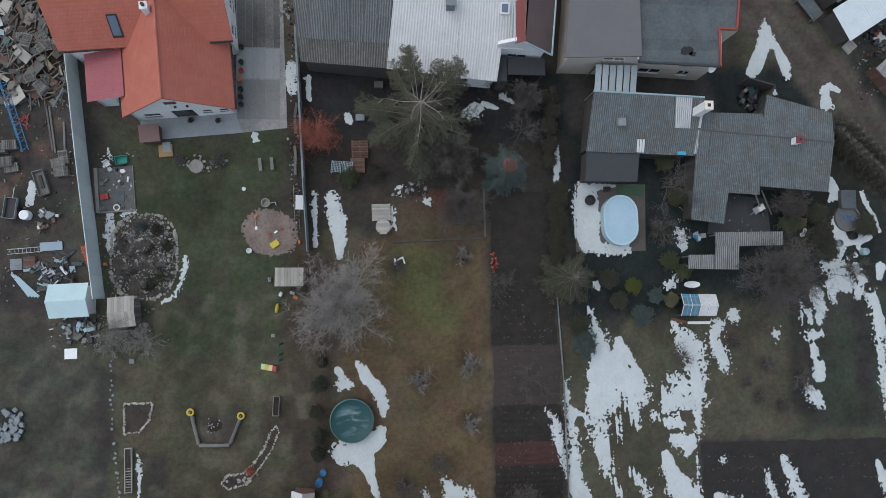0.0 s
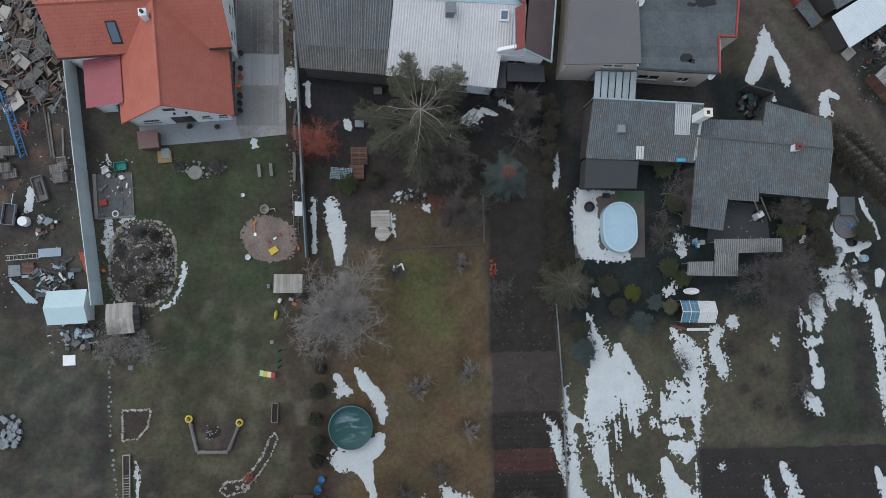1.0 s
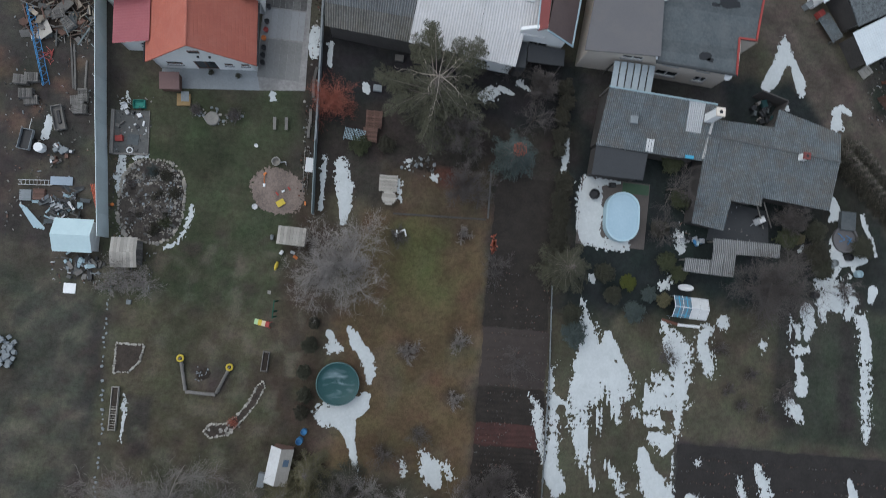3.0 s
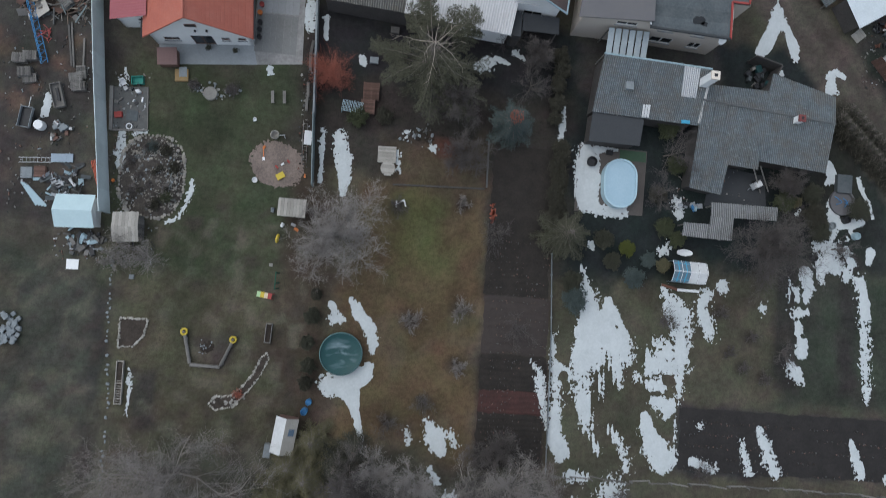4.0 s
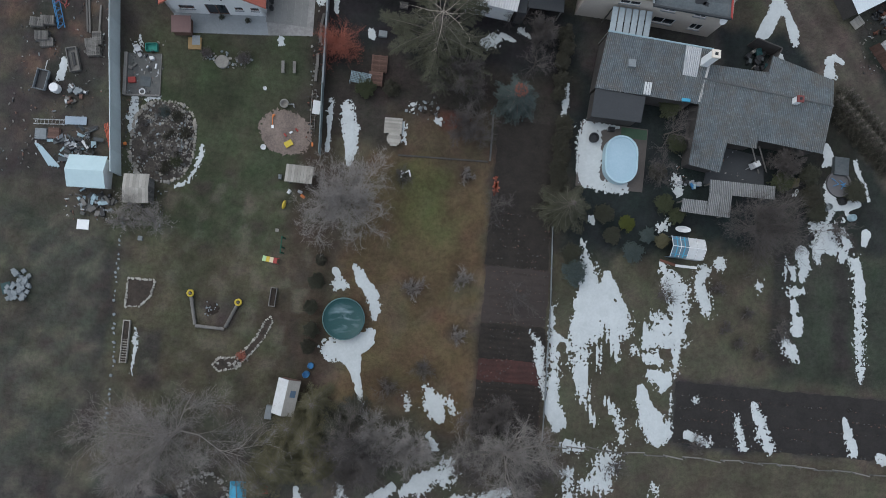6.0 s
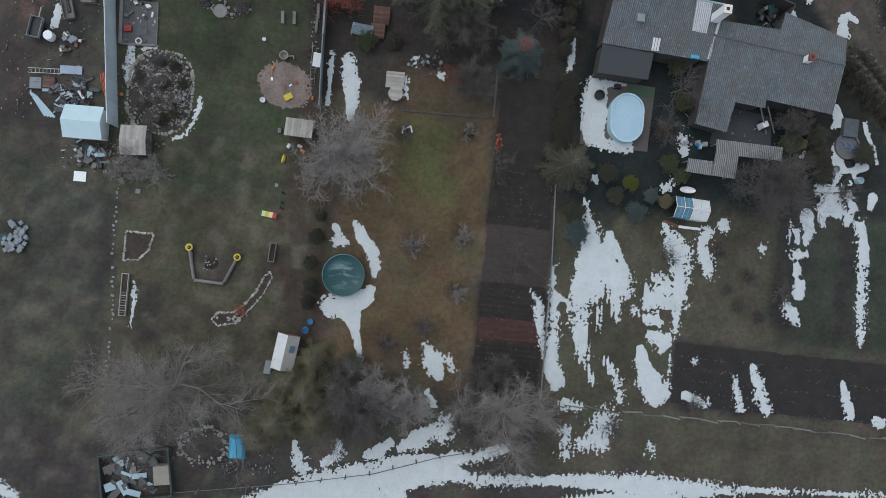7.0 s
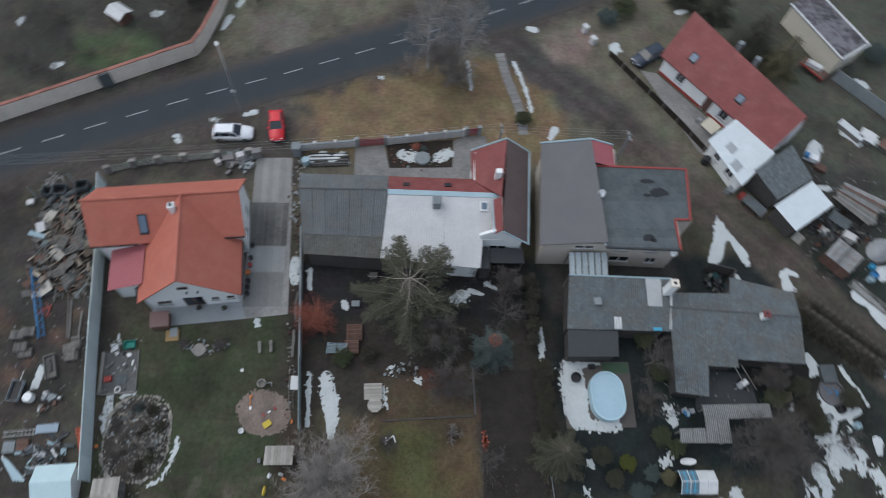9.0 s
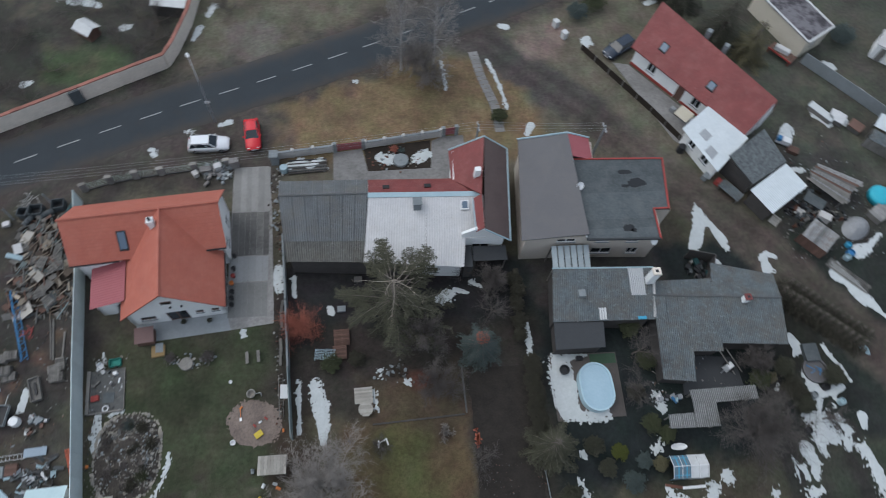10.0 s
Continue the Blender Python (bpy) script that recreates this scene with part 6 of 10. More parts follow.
bare_tree(12.0, -22.0, 7, 4.9, 23, "leafless tree at the edge of the vegetable plot", limbs=9, trunk_r=0.2, twig=M_MIDTWIG, thin=0.008, dense=1, bark=M_LIMB, bend=0.28, spread=0.85)
bare_tree(34.6, 1.0, 5, 4.0, 24, "leafless brown fruit tree behind the low shed", limbs=12, twig=M_DARKTWIG)
bare_tree(-1.5, -22.5, 6, 3.8, 25, "leafless brown tree in the thicket", limbs=8, twig=M_DARKTWIG)
bare_tree(-7.0, 14.0, 3.0, 2.0, 26, "rusty red leafless shrub over the fence", limbs=40, dense=1, levels=3, twig=M_REDTWIG, bark=M_REDTWIG, trunk_r=0.04, name="red_shrub", start=0.05, thin=0.006, bend=0.25)
for i, (x, y, s) in enumerate(((4.2, -15.4, 1.4), (1.2, -17.3, 1.5), (0.4, 2.4, 1.0), (12.5, -8.0, 2.0), (9.5, 0.5, 2.0))):
    bare_tree(x, y, 1.9 * s ** 0.4, s, 40 + i, "small pruned fruit tree on the lawn", limbs=7, levels=3, trunk_r=0.05, name="fruit_tree", twig=M_DARKTWIG)
for i, (x, y) in enumerate(((4.6, 46.3), (8.5, 46.8))):
    bare_tree(x, y, 15.5, 3.4, 60 + i, "tall leafless birch by the street", limbs=20, dense=2, bark=M_BIRCH, trunk_r=0.13, name="birch", spread=0.5, twig=M_TWIG, start=0.28, thin=0.011)
for i in range(9):
    shrub(15.2 + 0.5 * math.sin(i * 2.1) * 0.5, 9.2 - 0.85 * i, 2.2, 0.95, 70 + i, "clipped evergreen hedge plant in a row", M_THUJA, 1100, "hedge_plant")


# ---- shared small pieces ----
SHARED = {}


def unit_box(material):
    """One unit box per material, softened at its corners, shared by all boards and blocks."""
    if material.name not in SHARED:
        e = 0.04
        b = Build()
        pts = [(x * (0.5 - (e if z in (0, 1) else 0)), y * (0.5 - (e if z in (0, 1) else 0)), z) for z in (0, e, 1 - e, 1) for x, y in ((-1, -1), (1, -1), (1, 1), (-1, 1))]
        f = [(3, 2, 1, 0), (12, 13, 14, 15)] + [(4 * k + i, 4 * k + (i + 1) % 4, 4 * k + 4 + (i + 1) % 4, 4 * k + 4 + i) for k in range(3) for i in range(4)]
        SHARED[material.name] = b.add(pts, f).mesh("block", material)
    return SHARED[material.name]


def piece(name, material, parent, x, y, z, sx, sy, sz, turn=0.0, tip=0.0, lean=0.0, label=""):
    """A board or block under a thing, on its base centre."""
    ob = new(name, unit_box(material))
    ob.parent = parent
    ob.matrix_basis = pose(x, y, z, tip, lean, turn) @ Matrix.Diagonal((sx, sy, sz, 1))
    return tagged(ob, label)


def stone_mesh(seed, material):
    key = ("stone", seed, material.name)
    if key not in SHARED:
        rnd = random.Random(seed)
        bm = bmesh.new()
        bmesh.ops.create_icosphere(bm, subdivisions=1, radius=0.5)
        for v in bm.verts:
            v.co *= rnd.uniform(0.75, 1.15)
            v.co.z = v.co.z * 0.75 + 0.25
        me = bpy.data.meshes.new("stone")
        bm.to_mesh(me)
        bm.free()
        me.materials.append(material)
        SHARED[key] = me
    return SHARED[key]


def stone(parent, x, y, s, rnd, material=M_STONE, z=0.0, name="stone"):
    ob = new(name, stone_mesh(rnd.randrange(6), material))
    ob.parent = parent
    ob.matrix_basis = pose(x, y, z, rnd.uniform(-15, 15), rnd.uniform(-15, 15), rnd.uniform(0, 360)) @ Matrix.Diagonal((s * rnd.uniform(0.8, 1.4), s * rnd.uniform(0.7, 1.1), s * rnd.uniform(0.6, 1.0), 1))
    return ob


def along(line, step):
    """Places at even steps along a line of points, with the heading."""
    out, left = [], 0.0
    for p, q in zip(line, line[1:]):
        p, q = Vector(p), Vector(q)
        run = (q - p).length
        while left < run:
            c = p.lerp(q, left / run)
            out.append((c.x, c.y, math.degrees(math.atan2(q.y - p.y, q.x - p.x))))
            left += step
        left -= run
    return out


def wheel_mesh(key, ro, ri, w, material, n=20):
    """A tyre or ring lying flat."""
    if key not in SHARED:
        prof = [(ri, 0.15 * w), (ri + 0.15 * (ro - ri), 0), (ro - 0.2 * (ro - ri), 0), (ro, 0.25 * w), (ro, 0.75 * w), (ro - 0.2 * (ro - ri), w), (ri + 0.15 * (ro - ri), w), (ri, 0.85 * w), (ri, 0.15 * w)]
        k = len(prof)
        b = Build()
        pts = [(r * math.cos(2 * math.pi * i / n), r * math.sin(2 * math.pi * i / n), z) for r, z in prof for i in range(n)]
        b.add(pts, [(j * n + i, j * n + (i + 1) % n, (j + 1) * n + (i + 1) % n, (j + 1) * n + i) for j in range(k - 1) for i in range(n)])
        SHARED[key] = b.mesh("tyre", material, True)
    return SHARED[key]


def tyre(x, y, z, label, material=M_TYRE, ro=0.32, ri=0.17, w=0.2, turn=(0, 0, 0)):
    ob = new("tyre", wheel_mesh(("tyre", material.name, ro), ro, ri, w, material))
    ob.matrix_basis = pose(x, y, z, *turn)
    return tagged(ob, label, "tyre")


def pallet(x, y, z, turn, label, w=1.2, d=0.8, name="pallet", timber=M_WOOD):
    t = thing(name, label, "pallet", pose(x, y, z, 0, 0, turn))
    for i in range(3):
        piece("bearer", timber, t, 0, (i - 1) * d * 0.44, 0, w, 0.1, 0.1)
    for i in range(7):
        piece("slat", timber, t, (i - 3) * w / 6.9, 0, 0.1, 0.11, d, 0.025)
    return t


def barrel(x, y, r, h, material, label, name="barrel", open_top=False, z=0.0):
    b = Build()
    prof = [(r * 0.92, 0), (r, 0.05 * h), (r * 1.03, 0.33 * h), (r, 0.36 * h), (r * 1.03, 0.66 * h), (r, 0.7 * h), (r, 0.95 * h), (r * 0.93, h)]
    if open_top:
        prof += [(r * 0.88, h), (r * 0.88, 0.5 * h)]
    return solid(name, b.lathe(0, 0, prof, 18), material, label, "barrel", pose(x, y, z), smooth=False)


def ladder(p, q, w, material, label, z=0.08):
    p, q = Vector((*p, z)), Vector((*q, z))
    t = thing("ladder", label, "ladder")
    d = (q - p).normalized()
    s = Vector((-d.y, d.x, 0)) * w / 2
    for sg in (-1, 1):
        part("stile", Build().tube(p + s * sg, q + s * sg, 0.035, 0.035, 5), material, t)
    n = int((q - p).length / 0.3)
    for i in range(1, n):
        c = p.lerp(q, i / n)
        part("rung", Build().tube(c - s, c + s, 0.018, 0.018, 4), material, t)
    return t


# ---- west yard: prefabricated wall, sheds and salvage ----
boundary = thing("panel_wall", "tall grey concrete panel wall between posts", "wall", Matrix(), kind="structure")
WLINE = [(-29.7, 29.4), (-28.35, 22.2), (-26.95, 11.4), (-25.1, -1.3)]
spots = along(WLINE, 2.02)
for i, (x, y, a) in enumerate(spots):
    piece("post", M_PANEL, boundary, x, y, 0, 0.1, 0.1, 2.44, a)
    if i < len(spots) - 1:
        nx2, ny2 = spots[i + 1][0], spots[i + 1][1]
        cx, cy = (x + nx2) / 2, (y + ny2) / 2
        piece("panel", M_PANEL, boundary, cx, cy, 0, 1.9, 0.07, 2.42, a)

shed_w = thing("garden_shed", "white shed with a pale blue metal gable roof", "shed", pose(-27.45, -0.75, 0, 0, 0, 3))
for p, q, g in (((-1.5, -1.25), (1.5, -1.25), None), ((1.5, -1.25), (1.5, 1.25), (1.25, 2.3)), ((1.5, 1.25), (-1.5, 1.25), None), ((-1.5, 1.25), (-1.5, -1.25), (1.25, 2.3))):
    wall(shed_w, p, q, 0, 1.75, M_WHITEWALL, th=0.06, gable=g)
part("roof", Build().wave((-1.65, -1.45, 1.7), (1.65, -1.45, 1.7), (1.65, 0, 2.38), (-1.65, 0, 2.38), 0.3, 0.001), M_PALEBLUE, shed_w)
part("roof", Build().wave((1.65, 1.45, 1.7), (-1.65, 1.45, 1.7), (-1.65, 0, 2.38), (1.65, 0, 2.38), 0.3, 0.001), M_PALEBLUE, shed_w)

hut = thing("plank_hut", "small hut with a pale weathered board roof", "hut", pose(-23.1, -1.75, 0, 0, 0, 5))
for i in range(8):
    piece("roof_board", M_PALEWOOD, hut, -0.98 + 0.28 * i, 0.65, 1.72, 0.27, 1.35, 0.04, 0, -12)
    piece("roof_board", M_PALEWOOD, hut, -0.98 + 0.28 * i, -0.65, 1.72, 0.27, 1.35, 0.04, 0, 12)
for sx, sy in ((-0.95, -0.95), (0.95, -0.95), (0.95, 0.95), (-0.95, 0.95)):
    piece("post", M_WOOD, hut, sx, sy, 0, 0.1, 0.1, 1.6)
for i in range(8):
    for sy in (-1, 1):
        piece("wall_board", M_WOOD, hut, -0.93 + 0.266 * i, sy * 1.0, 0, 0.25, 0.03, 1.55)
        piece("wall_board", M_WOOD, hut, sy * 1.0, -0.93 + 0.266 * i, 0, 0.03, 0.25, 1.55)

rnd = random.Random(5)
heap = thing("salvage_heap", "tangled heap of broken boards, doors and pallets", "wood heap", pose(-32.0, 22.0, 0))
mound = Build()
GX, GY = 12, 22
mound.v = [(-3.1 + 5.9 * i / GX, -5.0 + 10.8 * j / GY, 0.75 * math.sin(math.pi * i / GX) * math.sin(math.pi * j / GY) - 0.02) for j in range(GY + 1) for i in range(GX + 1)]
mound.f = [(j * (GX + 1) + i, j * (GX + 1) + i + 1, (j + 1) * (GX + 1) + i + 1, (j + 1) * (GX + 1) + i) for j in range(GY) for i in range(GX)]
part("rubble", mound, M_SOIL, heap)
M_BOARDS = [M_WOOD, M_WOOD, M_BROWNWOOD, M_OLDPAD, mat("dirty_brown_board", (0.16, 0.12, 0.092), (0.085, 0.066, 0.053), spread=0.45), mat("pale_chipboard", (0.32, 0.27, 0.21), (0.19, 0.16, 0.13), spread=0.4), mat("grey_green_board", (0.16, 0.19, 0.19), (0.1, 0.12, 0.12), spread=0.3)]
for i in range(400):
    x, y = rnd.uniform(-3.2, 2.9), rnd.uniform(-5.3, 5.9)
    if x < -2.2 + 0.5 * math.sin(1.3 * y) and rnd.random() < 0.6:
        continue
    z = 0.75 * max(0, math.sin(math.pi * (x + 3.1) / 5.9)) * max(0, math.sin(math.pi * (y + 5.0) / 10.8)) + rnd.uniform(0, 0.3)
    big = rnd.random() < 0.24
    w, l, h = (rnd.uniform(0.25, 0.7), rnd.uniform(0.5, 1.2), 0.04) if big else (rnd.uniform(0.05, 0.14), rnd.uniform(0.5, 2.0), rnd.uniform(0.03, 0.1))
    lie = 25 if 1.0 < y < 5.0 and x > -1.2 else 60
    piece("board", rnd.choice(M_BOARDS), heap, x, y, z, w, l, h, rnd.gauss(-8, lie), rnd.gauss(0, 14), rnd.gauss(0, 14))
for x, y, z, w, l, a, m_, lb in ((-2.9, 2.0, 0.45, 0.8, 1.1, 20, M_WHITEROOF, "crumpled white sheet"), (-2.9, 1.1, 0.4, 0.5, 1.8, 82, M_LEADBLUE, "pale blue panel"), (-1.0, -4.6, 0.35, 1.3, 1.5, 35, M_PALEWOOD, "pale chipboard panel"), (1.2, -3.8, 0.5, 1.1, 1.4, 30, M_GREYCORR, "blue-grey slatted crate"), (-1.8, -5.2, 0.2, 0.7, 0.6, 10, M_WHITEROOF, "white polystyrene piece"), (-2.2, 3.2, 0.5, 0.9, 1.4, -20, M_PALEWOOD, "pale chipboard panel"), (-0.3, -1.2, 0.95, 0.9, 1.5, 50, M_PALEWOOD, "pale chipboard panel"), (0.6, -2.5, 0.8, 1.0, 1.7, -35, M_WOOD, "grey old door")):
    piece("panel", m_, heap, x, y, z, w, l, 0.05, a, rnd.gauss(0, 9), rnd.gauss(0, 9), lb)
for i in range(7):
    pallet(-31.2 + rnd.uniform(-1.6, 1.6), 19.5 + rnd.uniform(-1.5, 4), 0.75 + rnd.uniform(0, 0.3), rnd.uniform(0, 180), "broken grey pallet on the salvage heap")

for x, y, a, w, l in ((-33.9, 28.3, 4, 1.3, 1.1), (-31.8, 28.9, 8, 1.2, 1.0), (-35.1, 28.1, -6, 0.9, 0.9)):
    cr = thing("bin", "open dark steel bin behind the wood heap", "bin", pose(x, y, 0, 0, 0, a), group="bins behind the heap")
    piece("floor", M_DARK, cr, 0, 0, 0.02, w, l, 0.05)
    for sx, sy, lx, ly in ((0, l / 2, w, 0.07), (0, -l / 2, w, 0.07), (w / 2, 0, 0.07, l), (-w / 2, 0, 0.07, l)):
        piece("side", M_FELT, cr, sx, sy, 0.02, lx, ly, 0.85)
for i, (x, y, a, r, l) in enumerate(((-32.8, 28.0, 30, 0.34, 1.3), (-30.6, 28.4, 70, 0.32, 1.2), (-34.6, 27.2, 60, 0.3, 1.1))):
    dr = thing("drum", "old dark steel drum lying behind the heap", "drum", pose(x, y, r, 0, 0, a), group="drums behind the heap")
    part("shell", Build().tube((-l / 2, 0, 0), (l / 2, 0, 0), r, r, 14), rnd.choice([M_DARK, M_TEAL, M_FELT]), dr, "", False)
    for k in (-0.33, 0, 0.33):
        part("hoop", Build().tube((k * l - 0.02, 0, 0), (k * l + 0.02, 0, 0), r * 1.05, r * 1.05, 14), M_DARK, dr)
for x, y, tx, ty in ((-36.2, 27.6, -0.45, 0.5), (-32.6, 29.2, -0.5, 0.5), (-34.6, 27.0, 0.4, -0.3)):
    solid("leaning_post", Build().tube((0, 0, 0), (tx, ty, 1.5), 0.07, 0.06, 6), M_CONCRETE, "grey concrete post leaning by the heap", "post", pose(x, y, 0), group="leaning posts")
solid("white_crate", Build().box(0, 0, 0, 0.65, 0.5, 0.3).box(0, 0, 0.3, 0.7, 0.55, 0.05), M_WHITEROOF, "small white crate on the bare earth", "crate", pose(-36.7, 27.0, 0, 0, 0, 15))
wm = thing("wire_mesh_heap", "crumpled pale wire mesh on the verge", "wire mesh", pose(-35.25, 29.5, 0, 0, 0, 62))
for i in range(34):
    x, y, g = rnd.uniform(-1.1, 1.1), rnd.gauss(0, 0.28), rnd.uniform(0, 6.28)
    part("wire", Build().tube((x - 0.4 * math.cos(g), y - 0.3 * math.sin(g), rnd.uniform(0.02, 0.3)), (x + 0.4 * math.cos(g), y + 0.3 * math.sin(g), rnd.uniform(0.02, 0.3)), 0.018, 0.018, 3), M_PALEWALL, wm)
truss = thing("steel_truss", "blue painted lattice steel truss lying on the earth", "truss")
p0, p1 = Vector((-34.6, 19.4, 0.25)), Vector((-32.2, 12.4, 0.25))
d = (p1 - p0).normalized()
s = Vector((-d.y, d.x, 0)) * 0.3
for o in (s, -s, Vector((0, 0, 0.45))):
    part("chord", Build().tube(p0 + o, p1 + o, 0.04, 0.04, 5), M_BLUE, truss)
for i in range(20):
    a, c = p0.lerp(p1, i / 20), p0.lerp(p1, (i + 1) / 20)
    part("brace", Build().tube(a + (s if i % 2 else -s), c - (s if i % 2 else -s), 0.02, 0.02, 4, cap=False), M_BLUE, truss)
    part("brace", Build().tube(a + (s if i % 2 else -s), c + Vector((0, 0, 0.45)), 0.02, 0.02, 4, cap=False), M_BLUE, truss)

tangle = thing("scrap_tangle", "tangle of faded red steel frames", "scrap", pose(-32.4, 15.1, 0))
M_FADEDRED = mat("faded_red_steel", (0.42, 0.1, 0.09), (0.3, 0.07, 0.065), rough=0.7)
for i in range(14):
    a = rnd.uniform(0, 6.28)
    r = rnd.uniform(0.25, 0.8)
    part("bar", Build().tube((rnd.uniform(-0.3, 0.3), rnd.uniform(-0.6, 0.6), 0.05), (r * math.cos(a), r * 1.3 * math.sin(a), rnd.uniform(0.1, 0.7)), 0.03, 0.03, 4), M_FADEDRED, tangle)
for i, (x, y, a) in enumerate(((-34.3, 12.6, 4), (-33.4, 12.9, 8), (-33.7, 11.4, 10), (-33.3, 10.9, 12))):
    for k in range(5 if i < 3 else 3):
        pallet(x, y, 0.13 * k, a + rnd.uniform(-4, 4), "grey pallet in a stack on the yard")
for i, (x, y, a, l) in enumerate(((-30.3, 14.5, 100, 4.2), (-30.05, 14.4, 99, 4.2), (-29.0, 13.6, 94, 3.0))):
    solid("beam", Build().box(0, 0, 0, l, 0.16, 0.14), M_WOOD, "long grey timber beam lying on the yard", "beam", pose(x, y, 0.0, 0, 0, a))
for i, (x, y, a) in enumerate(((-29.3, 11.4, 8), (-29.0, 10.6, 12), (-28.9, 11.9, 96), (-29.4, 10.9, 85))):
    for k in range(3):
        pallet(x + rnd.uniform(-0.1, 0.1), y, 0.14 * k, a + rnd.uniform(-6, 6), "grey pallet leaning in a loose pile")
tr = thing("feed_trough", "weathered grey wooden trough", "trough", pose(-30.75, 9.6, 0, 0, 0, 108))
piece("floor", M_WOOD, tr, 0, 0, 0.05, 2.2, 0.9, 0.05)
for sx, sy, lx, ly in ((0, 0.45, 2.2, 0.06), (0, -0.45, 2.2, 0.06), (1.1, 0, 0.06, 0.9), (-1.1, 0, 0.06, 0.9)):
    piece("side", M_WOOD, tr, sx, sy, 0.05, lx, ly, 0.4)
piece("tool", M_DARK, tr, 0.1, 0, 0.1, 1.2, 0.25, 0.12)
tl = thing("trailer", "small dark blue-grey trailer tub on wheels", "trailer", pose(-33.1, 7.3, 0, 0, 0, 84))
piece("bed", M_DARK, tl, 0, 0, 0.4, 1.8, 1.0, 0.05)
for sx, sy, lx, ly in ((0, 0.5, 1.8, 0.05), (0, -0.5, 1.8, 0.05), (0.9, 0, 0.05, 1.0), (-0.9, 0, 0.05, 1.0)):
    piece("side", M_CONCRETE, tl, sx, sy, 0.4, lx, ly, 0.35)
piece("drawbar", M_METAL, tl, 1.4, 0, 0.4, 1.0, 0.06, 0.06)
for sy in (-0.6, 0.6):
    w = new("wheel", wheel_mesh(("tyre", "small"), 0.28, 0.13, 0.14, M_TYRE))
    w.parent = tl
    w.matrix_basis = pose(0, sy + 0.07, 0.28, 90, 0, 0)
barrel(-31.9, 6.7, 0.42, 0.75, M_WHITEWALL, "white round drum with a lid")
jb = thing("tool_pile", "pile of tools and boxes under a dusty cover", "tools", pose(-30.1, 6.3, 0))
for i in range(14):
    piece("box", rnd.choice([M_WOOD, M_CONCRETE, M_BROWNWOOD, M_METAL, M_WOOD, M_CONCRETE]), jb, rnd.uniform(-0.8, 0.8), rnd.uniform(-0.8, 0.9), 0, rnd.uniform(0.2, 0.7), rnd.uniform(0.15, 0.5), rnd.uniform(0.15, 0.5), rnd.uniform(0, 180))
ladder((-33.5, 3.5), (-30.6, 3.75), 0.42, M_METAL, "aluminium ladder lying on the grass")
solid("door_leaf", Build().box(0, 0, 0, 1.9, 0.75, 0.06).box(0.1, 0, 0.062, 0.6, 0.4, 0.01), mat("blue_grey_door", (0.3, 0.36, 0.42), (0.24, 0.29, 0.34), rough=0.6), "blue-grey door leaf lying flat", "door", pose(-29.8, 4.0, 0.1, 0, 0, 4))
for x, y, m_ in ((-32.6, 2.4, M_CONCRETE), (-31.5, 2.6, M_BROWNWOOD)):
    cr = thing("crate", "low crate with slatted sides", "crate", pose(x, y, 0, 0, 0, 4))
    piece("floor", m_, cr, 0, 0, 0.02, 1.0, 0.95, 0.04)
    for k in range(5):
        piece("slat", m_, cr, 0, -0.4 + 0.2 * k, 0.3, 1.0, 0.17, 0.03)
    for sy in (-0.45, 0.45):
        piece("side", m_, cr, 0, sy, 0.02, 1.0, 0.04, 0.3)
sc = thing("scrap_pile", "heap of bent sheet metal, frames and pipes", "scrap", pose(-29.4, 1.9, 0))
for i in range(70):
    x, y = rnd.gauss(0, 0.9), rnd.gauss(0, 0.75)
    m_ = rnd.choice([M_METAL, M_OLDPAD, M_LEADBLUE, M_DARK, M_DARK, M_FELT])
    piece("scrap", m_, sc, x, y, rnd.uniform(0, 0.35), rnd.uniform(0.04, 0.5), rnd.uniform(0.3, 1.1), rnd.uniform(0.02, 0.08), rnd.uniform(0, 180), rnd.gauss(0, 18), rnd.gauss(0, 18))
for i in range(4):
    solid("roof_panel", Build().box(0, 0, 0, 2.5, 0.22, 0.05), M_LEADBLUE, "long pale sheet metal strip", "sheet metal", pose(-32.3 + 0.22 * i, 0.6 - 0.06 * i, 0.02 + 0.01 * i, 0, 0, -52 + 3 * i))
rf = thing("steel_gate", "orange-red steel frame leaning against the wall", "frame")
for i in range(4):
    p = Vector((-27.3 + 0.3 * i, 4.0, 0.1 + 0.35 * i))
    part("bar", Build().tube(p, p + Vector((1.0 - 0.12 * i, -2.8, 0.0)), 0.05, 0.05, 5), mat("orange_red_steel", (0.5, 0.12, 0.07), (0.36, 0.09, 0.05), rough=0.7) if i == 0 else bpy.data.materials["orange_red_steel"], rf)
for i in range(3):
    part("bar", Build().tube((-27.2 + 0.35 * i, 3.4 - 0.9 * i, 0.12), (-26.5 + 0.25 * i, 3.4 - 0.9 * i, 1.2), 0.04, 0.04, 5), bpy.data.materials["orange_red_steel"], rf)
jk = thing("rubbish_pile", "pile of wood, plastic and twigs behind the shed", "rubbish", pose(-27.0, -3.3, 0))
for i in range(45):
    piece("scrap", rnd.choice([M_WOOD, M_WOOD, M_OLDPAD, M_CONCRETE, M_LEADBLUE, M_DARK, M_DARK]), jk, rnd.uniform(-1.6, 1.6), rnd.gauss(0, 0.5), rnd.uniform(0, 0.25), rnd.uniform(0.08, 0.4), rnd.uniform(0.2, 0.9), rnd.uniform(0.03, 0.2), rnd.uniform(0, 180), rnd.gauss(0, 12), 0)
